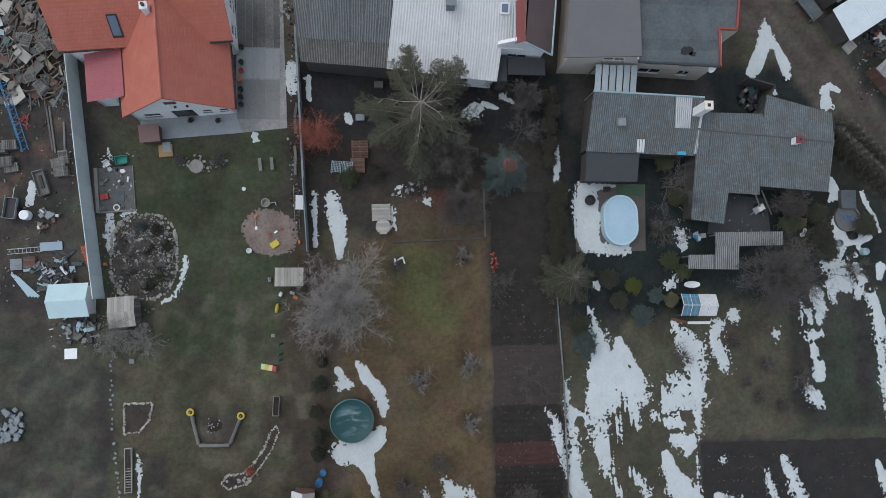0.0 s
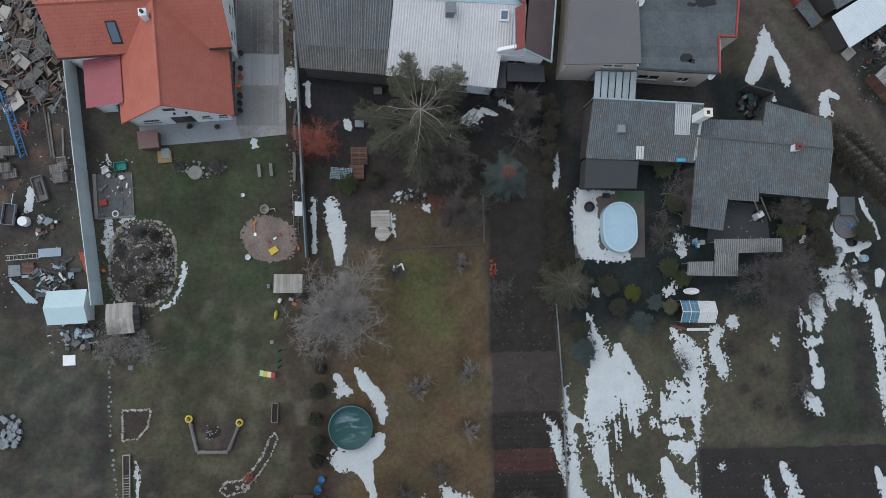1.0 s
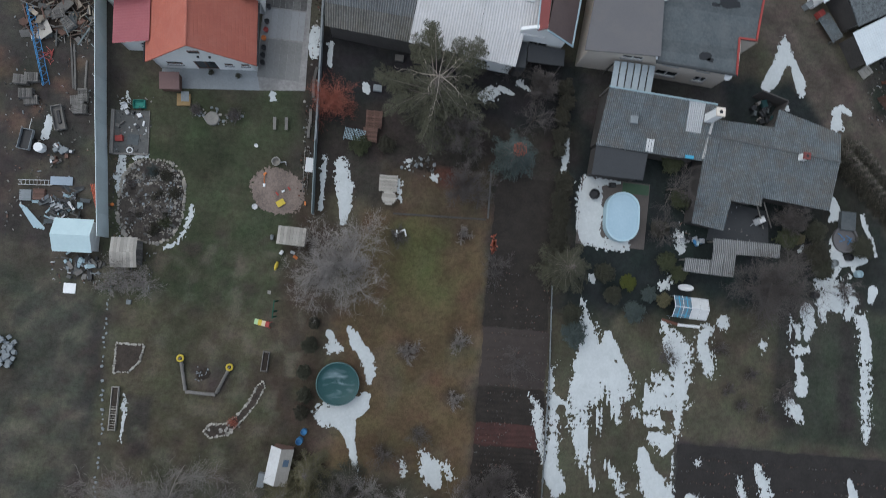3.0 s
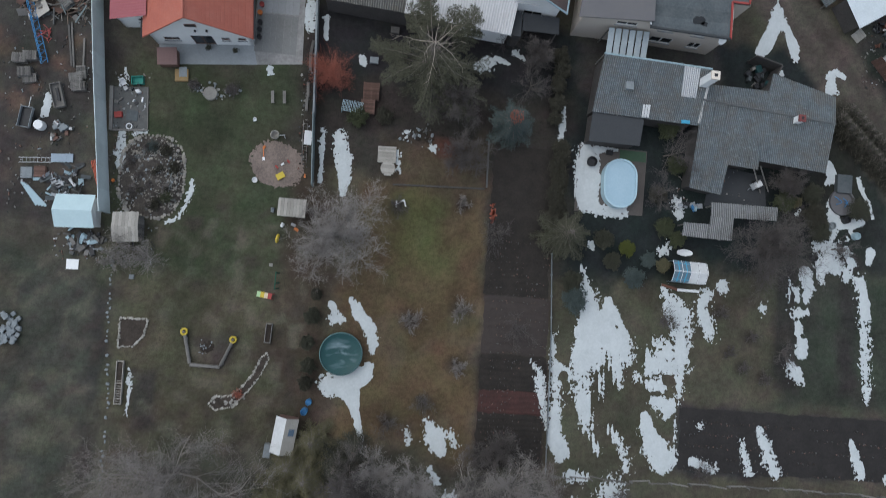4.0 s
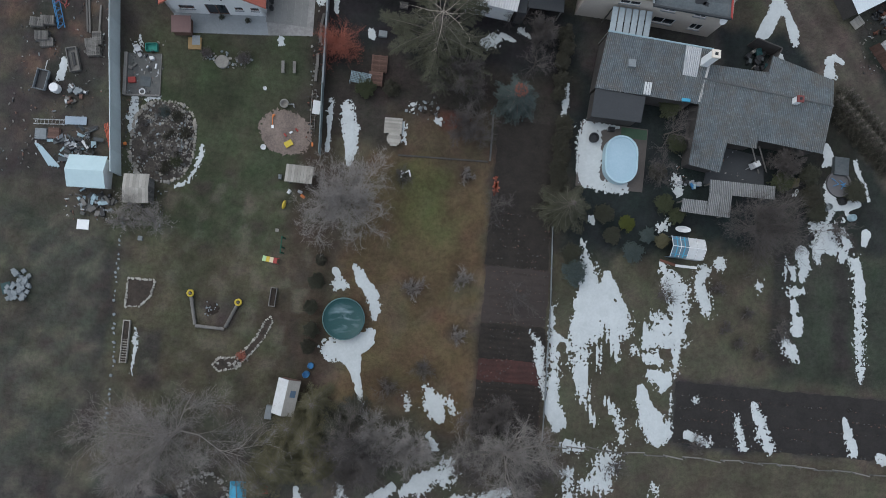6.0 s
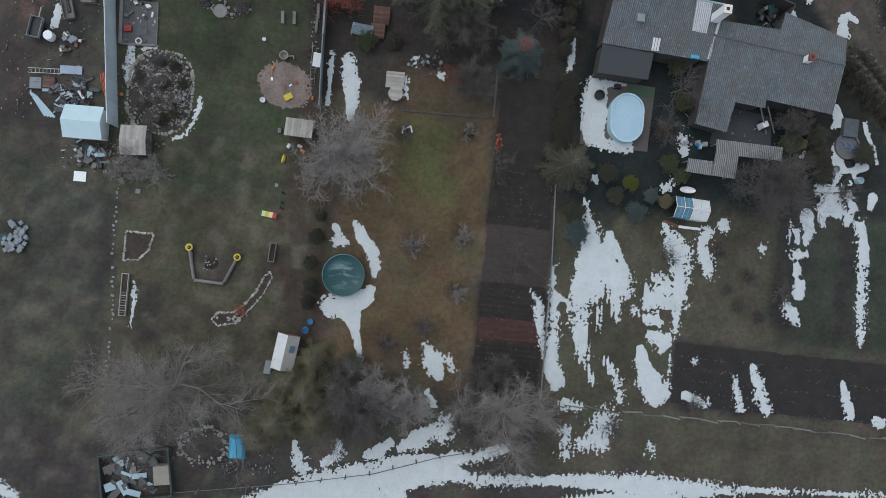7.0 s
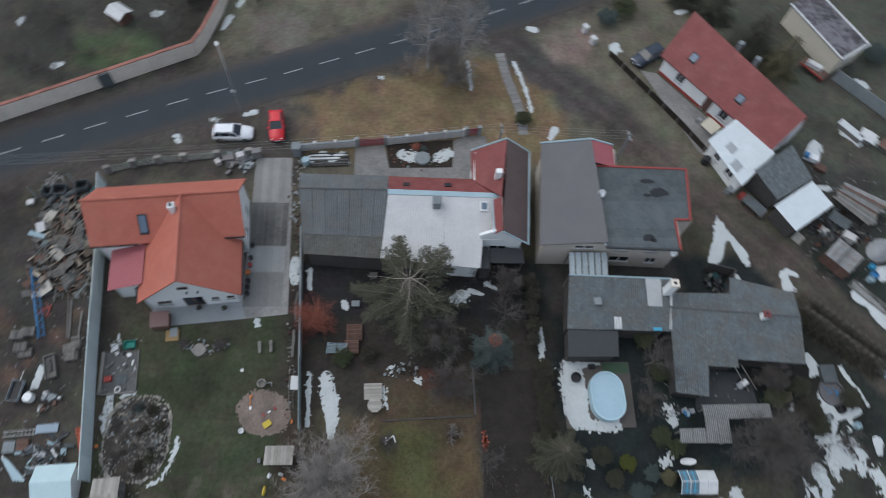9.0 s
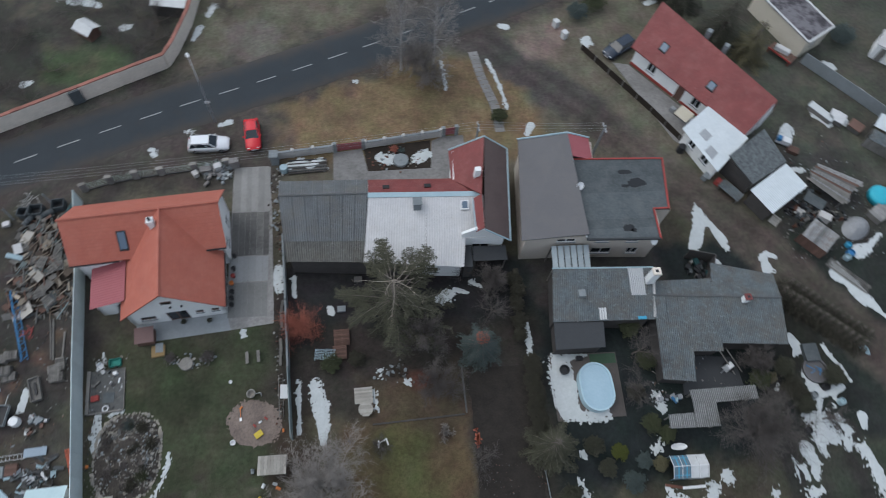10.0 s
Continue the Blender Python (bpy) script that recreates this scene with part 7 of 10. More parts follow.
solid("white_board", Build().box(0, 0, 0, 1.05, 0.9, 0.07), M_WHITEWALL, "square white slab on the grass", "slab", pose(-27.9, -5.4, 0.02, 0, 0, 2))
pv = thing("paver_stack", "loose heap of grey paving blocks with a blue sheet", "pavers", pose(-32.6, -11.4, 0))
for i in range(60):
    piece("paver", M_CONCRETE, pv, rnd.uniform(-0.9, 0.9), rnd.uniform(-1.3, 1.3), rnd.uniform(0, 0.35), 0.36, 0.36, 0.12, rnd.uniform(0, 90), rnd.gauss(0, 10), 0)
piece("sheet", M_TEAL, pv, -0.9, -0.4, 0.3, 0.8, 1.0, 0.05, 20)

M_BITS = [M_WOOD, M_WOOD, M_CONCRETE, M_BROWNWOOD, M_DARK, M_DARK, M_OLDPAD, M_STONE, M_METAL]


def litter(x0, y0, x1, y1, n, seed, label):
    """Small bits strewn over the earth, one object per material."""
    rl = random.Random(seed)
    t = thing("litter", label, "litter", kind="stuff")
    for m_ in M_BITS:
        b = Build()
        for _ in range(n // len(M_BITS)):
            b.box(rl.uniform(x0, x1), rl.uniform(y0, y1), 0.02, rl.uniform(0.05, 0.3) * rl.random() + 0.06, rl.uniform(0.04, 0.13), rl.uniform(0.03, 0.1), rl.uniform(0, 180), rl.gauss(0, 8))
        part("scraps", b, m_, t)
    return t


litter(-36, -1.5, -28.0, 18.5, 260, 61, "small bits of wood, metal and stone on the yard")
litter(-26.2, 6.0, -22.8, 12.6, 130, 62, "small bits lying round the concrete pad")
litter(-25.8, -0.6, -23.9, 8.0, 110, 63, "small pale bits along the wall")
litter(-29.8, -5.0, -21.0, -1.4, 190, 64, "bits of wood and stone behind the sheds")
litter(-12.6, -30.6, -7.6, -28.6, 90, 68, "broken bricks and wood by the lane")
litter(-9.3, 4.5, -8.3, 31.0, 80, 65, "bits of stone and board along the fence")
litter(26.6, 4.2, 36.0, 9.0, 60, 66, "bits lying in the yard between the barns")
litter(46.0, 20.0, 57.0, 36.0, 120, 67, "bits of scrap strewn between the eastern sheds")

# neighbouring house at the west edge
house_w = thing("west_house", "white house with a red tiled roof beyond the salvage yard", "house", pose(-45.5, 22, 0, 0, 0, -4))
wall(house_w, (-4, -5), (4, -5), 0, 3, M_WHITEWALL, [(2, 3.2, 1, 2.2)], gable=(4, 5.6))
wall(house_w, (4, -5), (4, 5), 0, 3, M_WHITEWALL, [(2, 3.2, 1, 2.2), (6, 7.2, 1, 2.2)])
wall(house_w, (4, 5), (-4, 5), 0, 3, M_WHITEWALL, gable=(4, 5.6))
wall(house_w, (-4, 5), (-4, -5), 0, 3, M_WHITEWALL)
roof_slab(house_w, [(4.4, -5.4, 2.75), (4.4, 5.4, 2.75), (0, 5.4, 5.75), (0, -5.4, 5.75)], 0.16, M_REDTILE, "", True)
roof_slab(house_w, [(-4.4, 5.4, 2.75), (-4.4, -5.4, 2.75), (0, -5.4, 5.75), (0, 5.4, 5.75)], 0.16, M_REDTILE, "", True)

# ---- garden of the orange house ----
pad = thing("concrete_pad", "old concrete pad edged with boards", "slab", pose(-24.5, 9.1, 0, 0, 0, 5))
piece("slab", M_OLDPAD, pad, 0, 0, -0.03, 3.2, 4.0, 0.1)
piece("edge_board", M_WOOD, pad, -1.55, 0, 0.0, 0.3, 4.0, 0.3)
piece("edge_board", M_WOOD, pad, 0, -2.0, 0.0, 3.2, 0.15, 0.2)
piece("edge_board", M_WOOD, pad, 1.6, 0, 0.0, 0.06, 4.0, 0.14)
cratet = thing("plastic_crate", "teal plastic crate of garden things", "crate", pose(-24.0, 11.7, 0, 0, 0, 8))
for sx, sy, lx, ly in ((0, 0.35, 1.0, 0.05), (0, -0.35, 1.0, 0.05), (0.5, 0, 0.05, 0.7), (-0.5, 0, 0.05, 0.7)):
    piece("side", mat("teal_plastic", (0.05, 0.25, 0.2), (0.04, 0.2, 0.16)) if sx == 0 and sy > 0 else bpy.data.materials["teal_plastic"], cratet, sx, sy, 0, lx, ly, 0.4)
piece("floor", bpy.data.materials["teal_plastic"], cratet, 0, 0, 0.05, 1.0, 0.7, 0.03)
chair = thing("garden_chair", "white plastic garden chair tipped over", "chair", pose(-25.1, 11.3, 0.1, 0, 0, 30))
piece("seat", M_WINDOWFRAME, chair, 0, 0, 0.4, 0.45, 0.45, 0.04)
piece("backrest", M_WINDOWFRAME, chair, 0, 0.22, 0.42, 0.45, 0.05, 0.45)
for sx in (-0.2, 0.2):
    for sy in (-0.2, 0.2):
        piece("leg", M_WINDOWFRAME, chair, sx, sy, 0, 0.05, 0.05, 0.4)
    piece("armrest", M_WINDOWFRAME, chair, sx * 1.15, 0, 0.6, 0.05, 0.45, 0.04)
solid("toolbox", Build().box(0, 0, 0, 0.65, 0.5, 0.3).box(0, 0, 0.302, 0.3, 0.06, 0.06), M_RED, "red metal toolbox on the concrete pad", "toolbox", pose(-25.35, 8.4, 0.07, 0, 0, 10))
solid("metal_sheet", Build().box(0, 0, 0, 1.0, 0.95, 0.05), M_FELT, "dark square sheet on the concrete pad", "sheet metal", pose(-24.2, 8.45, 0.075))
tyre(-24.35, 7.45, 0.08, "pale ring lying on the concrete pad", M_WINDOWFRAME, 0.3, 0.2, 0.1)
for i in range(16):
    a = rnd.uniform(0, 360)
    solid("garden_junk", Build().box(0, 0, 0, rnd.uniform(0.12, 0.5), rnd.uniform(0.1, 0.35), rnd.uniform(0.06, 0.3)), rnd.choice([M_WOOD, M_METAL, M_WINDOWFRAME, M_LEADBLUE, M_DARK]), "small oddment lying on the concrete pad", "oddment", pose(-24.6 + rnd.uniform(-1.2, 1.2), 10.2 + rnd.uniform(-1.2, 1.4), 0.072, 0, 0, a))

M_ROCK = mat("pale_border_rock", (0.33, 0.3, 0.255), (0.19, 0.175, 0.15), rough=0.95, big=1.2, fine=9, spread=0.25, bump=0.4)
rg = thing("rock_garden", "oval rock garden ringed with field stones", "rock garden", pose(-21.9, 3.1, 0))
b = Build()
N, RINGS = 40, 6
def rim(a, k=1.0):
    """The rounded oblong outline of the rock garden."""
    c, d = math.cos(a), math.sin(a)
    q = k / (abs(c / 2.85) ** 2.7 + abs(d / 3.75) ** 2.7) ** (1 / 2.7)
    return q * c, q * d


b.v = [(0, 0, 0.55)] + [(*rim(2 * math.pi * i / N, k / RINGS), 0.55 * (1 - (k / RINGS) ** 2) + 0.12 * noise.noise(Vector((k * 1.3, i * 0.7, 2)))) for k in range(1, RINGS + 1) for i in range(N)]
b.f = [(0, 1 + i, 1 + (i + 1) % N) for i in range(N)] + [(1 + k * N + i, 1 + (k + 1) * N + i, 1 + (k + 1) * N + (i + 1) % N, 1 + k * N + (i + 1) % N) for k in range(RINGS - 1) for i in range(N)]
part("soil_mound", b, mat("stony_mound_soil", (0.085, 0.074, 0.064), (0.033, 0.029, 0.026), rough=0.95, big=1.3, fine=6, bump=0.5, spec=0.08, contrast=1.6), rg, "dark stony soil mound", True)
for i in range(76):
    x, y = rim(2 * math.pi * (i + rnd.uniform(-0.2, 0.2)) / 76, 1 + rnd.uniform(-0.02, 0.02))
    stone(rg, x, y, rnd.uniform(0.22, 0.5), rnd, rnd.choice([M_ROCK, M_ROCK, M_STONE]), z=-0.04)
for i in range(60):
    x, y = rim(rnd.uniform(0, 6.28), rnd.uniform(0.84, 0.94))
    stone(rg, x, y, rnd.uniform(0.14, 0.34), rnd, rnd.choice([M_STONE, M_OLDPAD]), z=0.04)
for m_, count in ((M_ROCK, 420), (M_STONE, 300), (M_CONCRETE, 160)):
    grit = Build()
    for _ in range(count):
        k = math.sqrt(rnd.random()) * 0.95
        x, y = rim(rnd.uniform(0, 6.28), k)
        if noise.noise(Vector((x * 0.8, y * 0.8, 19))) + 0.12 * x > -0.12:
            grit.box(x, y, 0.5 * (1 - k * k) - 0.02, rnd.uniform(0.05, 0.15), rnd.uniform(0.05, 0.12), rnd.uniform(0.05, 0.13), rnd.uniform(0, 90), rnd.gauss(0, 14))
    tagged(part("gravel", grit, m_, rg), "loose pale pebbles", kind="stuff")
for i in range(300):
    a, k = rnd.uniform(0, 6.28), math.sqrt(rnd.random()) * 0.86
    x, y = rim(a, k)
    if noise.noise(Vector((x * 0.7, y * 0.7, 9))) > -0.08:
        stone(rg, x, y, rnd.choice((0.12, 0.16, 0.2, 0.3)), rnd, rnd.choice([M_STONE, M_OLDPAD, M_ROCK, M_CONCRETE, M_OLDPAD]), z=0.5 * (1 - k * k))
for i, (x, y, m_, lb) in enumerate(((-0.1, 2.6, M_BLUENEEDLE, "dusty blue-grey dwarf shrub"), (1.1, 2.4, M_THUJA, "dark dwarf shrub"), (-1.3, -1.4, M_DARKTWIG, "dry brown perennial clump"), (0.6, -2.4, M_THUJA, "dark dwarf shrub"), (1.5, -1.8, M_IVY, "low green cushion plant"), (-1.7, 1.3, M_DARKTWIG, "dry brown perennial clump"), (1.9, 0.9, M_THUJA, "dark dwarf shrub"))):
    shrub(-21.9 + x, 3.1 + y, 0.75, 0.75, 300 + i, lb + " on the rock garden", m_, 260, "rock_plant", size=0.1)
for i in range(16):
    a, k = rnd.uniform(0, 6.28), math.sqrt(rnd.random()) * 0.85
    shrub(-21.9 + 2.5 * k * math.cos(a), 3.1 + 3.3 * k * math.sin(a), 0.55 + 0.5 * (1 - k * k), rnd.uniform(0.3, 0.55), 1300 + i, "dry brown perennial clump on the rock garden", rnd.choice([M_DARKTWIG, M_DARKTWIG, M_MIDTWIG, M_THUJA]), 90, "rock_plant", size=0.1)
solid("stone_disc", Build().lathe(0, 0, [(0.33, 0), (0.35, 0.05), (0.33, 0.1)], 18), M_CONCRETE, "round concrete disc on the rock garden", "disc", pose(-23.3, 4.5, 0.3, 6, 4, 0))
solid("ball", Build().lathe(0, 0, [(0.02, 0), (0.12, 0.04), (0.17, 0.17), (0.12, 0.3), (0.02, 0.34)], 14), M_ORANGEPL, "orange ball beside the rock garden", "ball", pose(-25.2, 2.4, 0), smooth=True)

bed = thing("stone_bed", "low stone bed with a round slab and twigs", "flower bed", pose(-17.0, 11.4, 0))
for i in range(60):
    a, k = rnd.uniform(0, 6.28), math.sqrt(rnd.random())
    stone(bed, 2.3 * k * math.cos(a), 0.75 * k * math.sin(a) + 0.1, rnd.uniform(0.12, 0.35), rnd, rnd.choice([M_STONE, M_CONCRETE]))
part("round_slab", Build().lathe(-0.5, -0.2, [(0.62, 0.0), (0.64, 0.2), (0.6, 0.26)], 22), M_STONE, bed, "round pale stone slab")
shrub(-15.6, 11.7, 0.7, 0.9, 310, "dry twiggy plant in the stone bed", M_DARKTWIG, 240, "dry_plant")
shrub(-19.0, 11.8, 0.6, 0.7, 311, "dry twiggy plant in the stone bed", M_DARKTWIG, 180, "dry_plant")
for x, y in ((-11.85, 11.4), (-10.8, 11.5)):
    bn = thing("bench", "grey weathered plank bench on the lawn", "bench", pose(x, y, 0, 0, 0, 96))
    piece("seat", M_WOOD, bn, 0, 0, 0.36, 1.15, 0.28, 0.05)
    for sx in (-0.42, 0.42):
        piece("leg", M_WOOD, bn, sx, 0, 0, 0.08, 0.24, 0.36)
ur = solid("garden_urn", Build().lathe(0, 0, [(0.3, 0), (0.36, 0.25), (0.42, 0.5), (0.36, 0.52), (0.3, 0.3), (0.28, 0.1)], 20), M_STONE, "round stone urn standing on the lawn", "urn", pose(-11.3, 7.9, 0), smooth=True)
solid("garden_hose_frame", Build().tube((0, 0, 0.3), (0.5, 0.1, 0.3), 0.04, 0.04).tube((0.5, 0.1, 0.3), (0.55, -0.15, 0.3), 0.04, 0.04).tube((0.55, -0.15, 0.3), (0.55, -0.15, -0.02), 0.04, 0.04), M_METAL, "bent metal handle beside the urn", "handle", pose(-10.95, 7.9, 0))
sp = thing("sand_heap", "round patch of pinkish gravel used as a sandpit", "sandpit", pose(-11.0, 5.2, 0))
b = snow_patch([(-0.3, 0.1, 2.15), (0.4, -0.1, 2.15)], 91.0, 0.2, 0.08, lacy=0.75)
b.v = [(x, y, 0.6 * z + 0.06 * max(0, 1 - (x * x + y * y) / 5)) for x, y, z in b.v]
part("gravel", b, M_SAND, sp, "", True)
sh = thing("toy_shovel", "orange-handled shovel lying on the gravel", "shovel", pose(-12.2, 6.0, 0.14, 0, 0, 97))
piece("handle", M_ORANGEPL, sh, 0.3, 0, 0, 1.0, 0.06, 0.05)
piece("blade", M_WHITEWALL, sh, -0.35, 0, 0, 0.3, 0.22, 0.04)
solid("toy_crate", Build().box(0, 0, 0, 0.75, 0.55, 0.16), M_YELLOW, "yellow plastic crate on the gravel", "crate", pose(-10.5, 4.2, 0.1, 0, 0, 35))
for x, y, m_ in ((-9.9, 5.6, M_RED), (-10.9, 5.0, M_RED), (-10.4, 5.3, M_WINDOWFRAME), (-8.3, 4.4, M_ORANGEPL), (-12.2, 6.7, M_ORANGEPL)):
    solid("toy", Build().box(0, 0, 0, 0.32, 0.16, 0.12).box(0.1, 0, 0.12, 0.1, 0.1, 0.08), m_, "small plastic toy on the gravel", "toy", pose(x, y, 0.1, 0, 0, rnd.uniform(0, 180)))
solid("white_tub", Build().lathe(0, 0, [(0.2, 0), (0.26, 0.3), (0.22, 0.3), (0.18, 0.06)], 12), M_WINDOWFRAME, "small white tub on the grass", "tub", pose(-12.75, 3.6, 0))
solid("white_tub", Build().lathe(0, 0, [(0.14, 0), (0.18, 0.2), (0.15, 0.2), (0.12, 0.06)], 12), M_WINDOWFRAME, "small white tub on the grass", "tub", pose(-13.3, 9.2, 0))

ph = thing("play_hut", "small wooden hut with a pale board roof", "hut", pose(-8.95, 1.2, 0, 0, 0, 0))
for i in range(9):
    piece("roof_board", M_PALEWOOD, ph, -1.1 + 0.275 * i, 0.0, 1.75, 0.26, 1.65, 0.04, 0, -6)
for sx, sy in ((-1.0, -0.65), (1.0, -0.65), (1.0, 0.65), (-1.0, 0.65)):
    piece("post", M_WOOD, ph, sx, sy, 0, 0.1, 0.1, 1.68)
for i in range(8):
    piece("wall_board", M_WOOD, ph, -0.93 + 0.266 * i, 0.7, 0, 0.25, 0.03, 1.62)
for x, y, m_ in ((-9.9, -0.3, M_WINDOWFRAME), (-8.6, -0.6, M_ORANGEPL), (-10.9, 1.0, M_CONCRETE), (-8.9, -0.2, M_METAL)):
    solid("toy", Build().box(0, 0, 0, 0.4, 0.25, 0.3).box(0.1, 0.05, 0.3, 0.15, 0.15, 0.2), m_, "plastic toy lying beside the play hut", "toy", pose(x, y, 0, 0, 0, rnd.uniform(0, 180)))
tyre(-10.3, -1.55, 0, "yellow painted tyre set upright in the grass", M_YELLOW, 0.42, 0.24, 0.2, (90, 0, 80)).location.z = 0.3
sl = thing("slide", "small children's slide in yellow, white and red", "slide", pose(-10.8, -6.8, 0, 0, 0, -6))
for k, m_ in enumerate((mat("pale_green_plastic", (0.4, 0.55, 0.3), (0.33, 0.47, 0.25)), M_YELLOW, mat("cream_plastic", (0.6, 0.5, 0.33), (0.5, 0.42, 0.28)), M_RED)):
    piece("chute", m_, sl, -0.6 + 0.37 * k, 0, 0.1 + 0.2 * k, 0.4, 0.5, 0.06, 0, 0, -28)
for sx in (0.45, 0.75):
    for sy in (-0.25, 0.25):
        piece("leg", M_RED, sl, sx, sy, 0, 0.06, 0.06, 0.9)
gp = thing("swing_post", "dark green painted post with a crossbar", "post", pose(-9.75, -5.6, 0))
piece("post", mat("dark_green_paint", (0.02, 0.08, 0.05), (0.015, 0.06, 0.04)), gp, 0, 0, 0, 0.12, 0.12, 1.9)
piece("crossbar", bpy.data.materials["dark_green_paint"], gp, 0, 0.2, 1.9, 0.1, 1.6, 0.1)
piece("post", bpy.data.materials["dark_green_paint"], gp, 0, 0.9, 0, 0.12, 0.12, 1.9)
piece("post", bpy.data.materials["dark_green_paint"], gp, 0, -0.5, 0, 0.12, 0.12, 1.9)
solid("stepping_stones", Build().box(0, 0, 0, 0.3, 0.3, 0.05), M_STONE, "single stone step by the swing", "stone", pose(-10.6, -4.0, 0))

fp = thing("log_bench", "open ring of weathered log seats round a fire place", "log seats")
for p, q in (((-17.5, -10.95), (-16.85, -13.4)), ((-16.8, -13.5), (-14.2, -13.55)), ((-14.15, -13.4), (-13.35, -11.3))):
    part("log", Build().tube((*p, 0.2), (*q, 0.2), 0.16, 0.14, 10), M_WOOD, fp)
    d = Vector(q) - Vector(p)
    for k in (0.12, 0.88):
        c = Vector(p) + d * k
        piece("block", M_WOOD, fp, c.x, c.y, 0, 0.3, 0.3, 0.14)
for x, y in ((-17.6, -10.6), (-13.25, -11.0)):
    tyre(x, y, 0.15, "yellow painted tyre on a post", M_YELLOW, 0.34, 0.17, 0.2)
    solid("tyre_post", Build().tube((x, y, 0), (x, y, 0.5), 0.1, 0.1, 8), M_WOOD, "short post inside a yellow tyre", "post")
fire = thing("fire_place", "ashy fire place in the grass", "fire place", pose(-15.5, -11.9, 0))
b = snow_patch([(-0.1, 0, 0.45), (0.15, 0.1, 0.45)], 33.0, 0.5)
part("ash", b, M_SOIL, fire)
for i in range(16):
    stone(fire, rnd.gauss(0, 0.35), rnd.gauss(0, 0.35), rnd.uniform(0.08, 0.2), rnd, M_CONCRETE, 0.04)
pl = thing("planter_box", "long narrow planter box with dark soil", "planter", pose(-10.2, -10.2, 0, 0, 0, 88))
piece("soil", M_SOIL, pl, 0, 0, 0.02, 1.6, 0.4, 0.26)
for sx, sy, lx, ly in ((0, 0.26, 1.75, 0.07), (0, -0.26, 1.75, 0.07), (0.85, 0, 0.07, 0.5), (-0.85, 0, 0.07, 0.5)):
    piece("side", M_WOOD, pl, sx, sy, 0, lx, ly, 0.36)


M_EDGE = mat("pale_edging_stone", (0.4, 0.375, 0.325), (0.24, 0.225, 0.2), rough=0.95, big=1.2, fine=9, spread=0.3, bump=0.4)
M_BEDSOIL = mat("crumbly_bed_soil", (0.07, 0.056, 0.046), (0.034, 0.029, 0.025), rough=0.95, big=1.1, fine=8, bump=0.5, spec=0.08, contrast=1.5)


def edged_bed(name, label, outline, step, soil, size=0.2, close=True, inner=()):
    """A bed of dark soil edged with single stones."""
    t = thing(name, label, "flower bed")
    part("soil", Build().prism(outline, -0.03, 0.06), soil, t)
    line = outline + outline[:1] if close else outline
    for x, y, a in along(line, step):
        stone(t, x + rnd.uniform(-0.04, 0.04), y + rnd.uniform(-0.04, 0.04), size * rnd.uniform(0.75, 1.35), rnd, M_EDGE)
    for x, y, s_ in inner:
        stone(t, x, y, s_, rnd, M_STONE)
    return t


edged_bed("half_round_bed", "D-shaped bed edged with pale stones", [(-23.3, -9.8), (-23.2, -12.4), (-21.95, -12.25), (-21.15, -11.3), (-20.9, -9.75)], 0.2, M_BEDSOIL, 0.23)
SNAKE = [(-10.2, -12.0), (-10.0, -12.6), (-10.6, -14.1), (-11.6, -15.6), (-12.8, -17.0), (-14.3, -17.4), (-14.9, -16.8), (-14.4, -16.2), (-13.0, -16.0), (-12.2, -15.3), (-11.2, -13.9), (-10.7, -12.5)]
edged_bed("winding_bed", "winding bed edged with pale stones", SNAKE, 0.21, M_BEDSOIL, 0.23, inner=[(-12.9 + rnd.gauss(0, 0.5), -16.5 + rnd.gauss(0, 0.25), rnd.uniform(0.12, 0.3)) for _ in range(22)])
shrub(-12.4, -15.8, 0.5, 0.6, 320, "rusty dry clump in the winding bed", M_REDTWIG, 200, "dry_plant", size=0.08)
cf = thing("cold_frames", "row of low timber cold frames", "cold frame", pose(-22.75, -15.6, 0, 0, 0, 92))
for i in range(5):
    piece("divider", M_PALEWOOD, cf, -1.75 + 0.45 * i, 0, 0, 0.07, 0.55, 0.3)
    piece("crossbar", M_PALEWOOD, cf, -1.75 + 0.45 * i + 0.22, 0, 0.26, 0.04, 0.5, 0.04)
piece("divider", M_PALEWOOD, cf, 1.98, 0, 0, 0.07, 0.55, 0.3)
for sy in (-0.28, 0.28):
    piece("side", M_PALEWOOD, cf, 0.1, sy, 0, 3.85, 0.07, 0.3)
piece("soil", M_BEDSOIL, cf, 0.1, 0, 0, 3.7, 0.5, 0.18)
row = thing("stone_row", "broken row of stones along the plot boundary", "stone row")
for x, y, a in along([(-24.6, -4.4), (-24.3, -11.4), (-23.6, -17.3), (-23.4, -25.5)], 0.42):
    if rnd.random() < 0.72:
        stone(row, x + rnd.uniform(-0.12, 0.12), y, rnd.uniform(0.16, 0.36), rnd, M_CONCRETE)
solid("block", Build().box(0, 0, 0, 0.4, 0.4, 0.2), M_CONCRETE, "small concrete block on the lawn", "block", pose(-22.7, -6.1, 0))


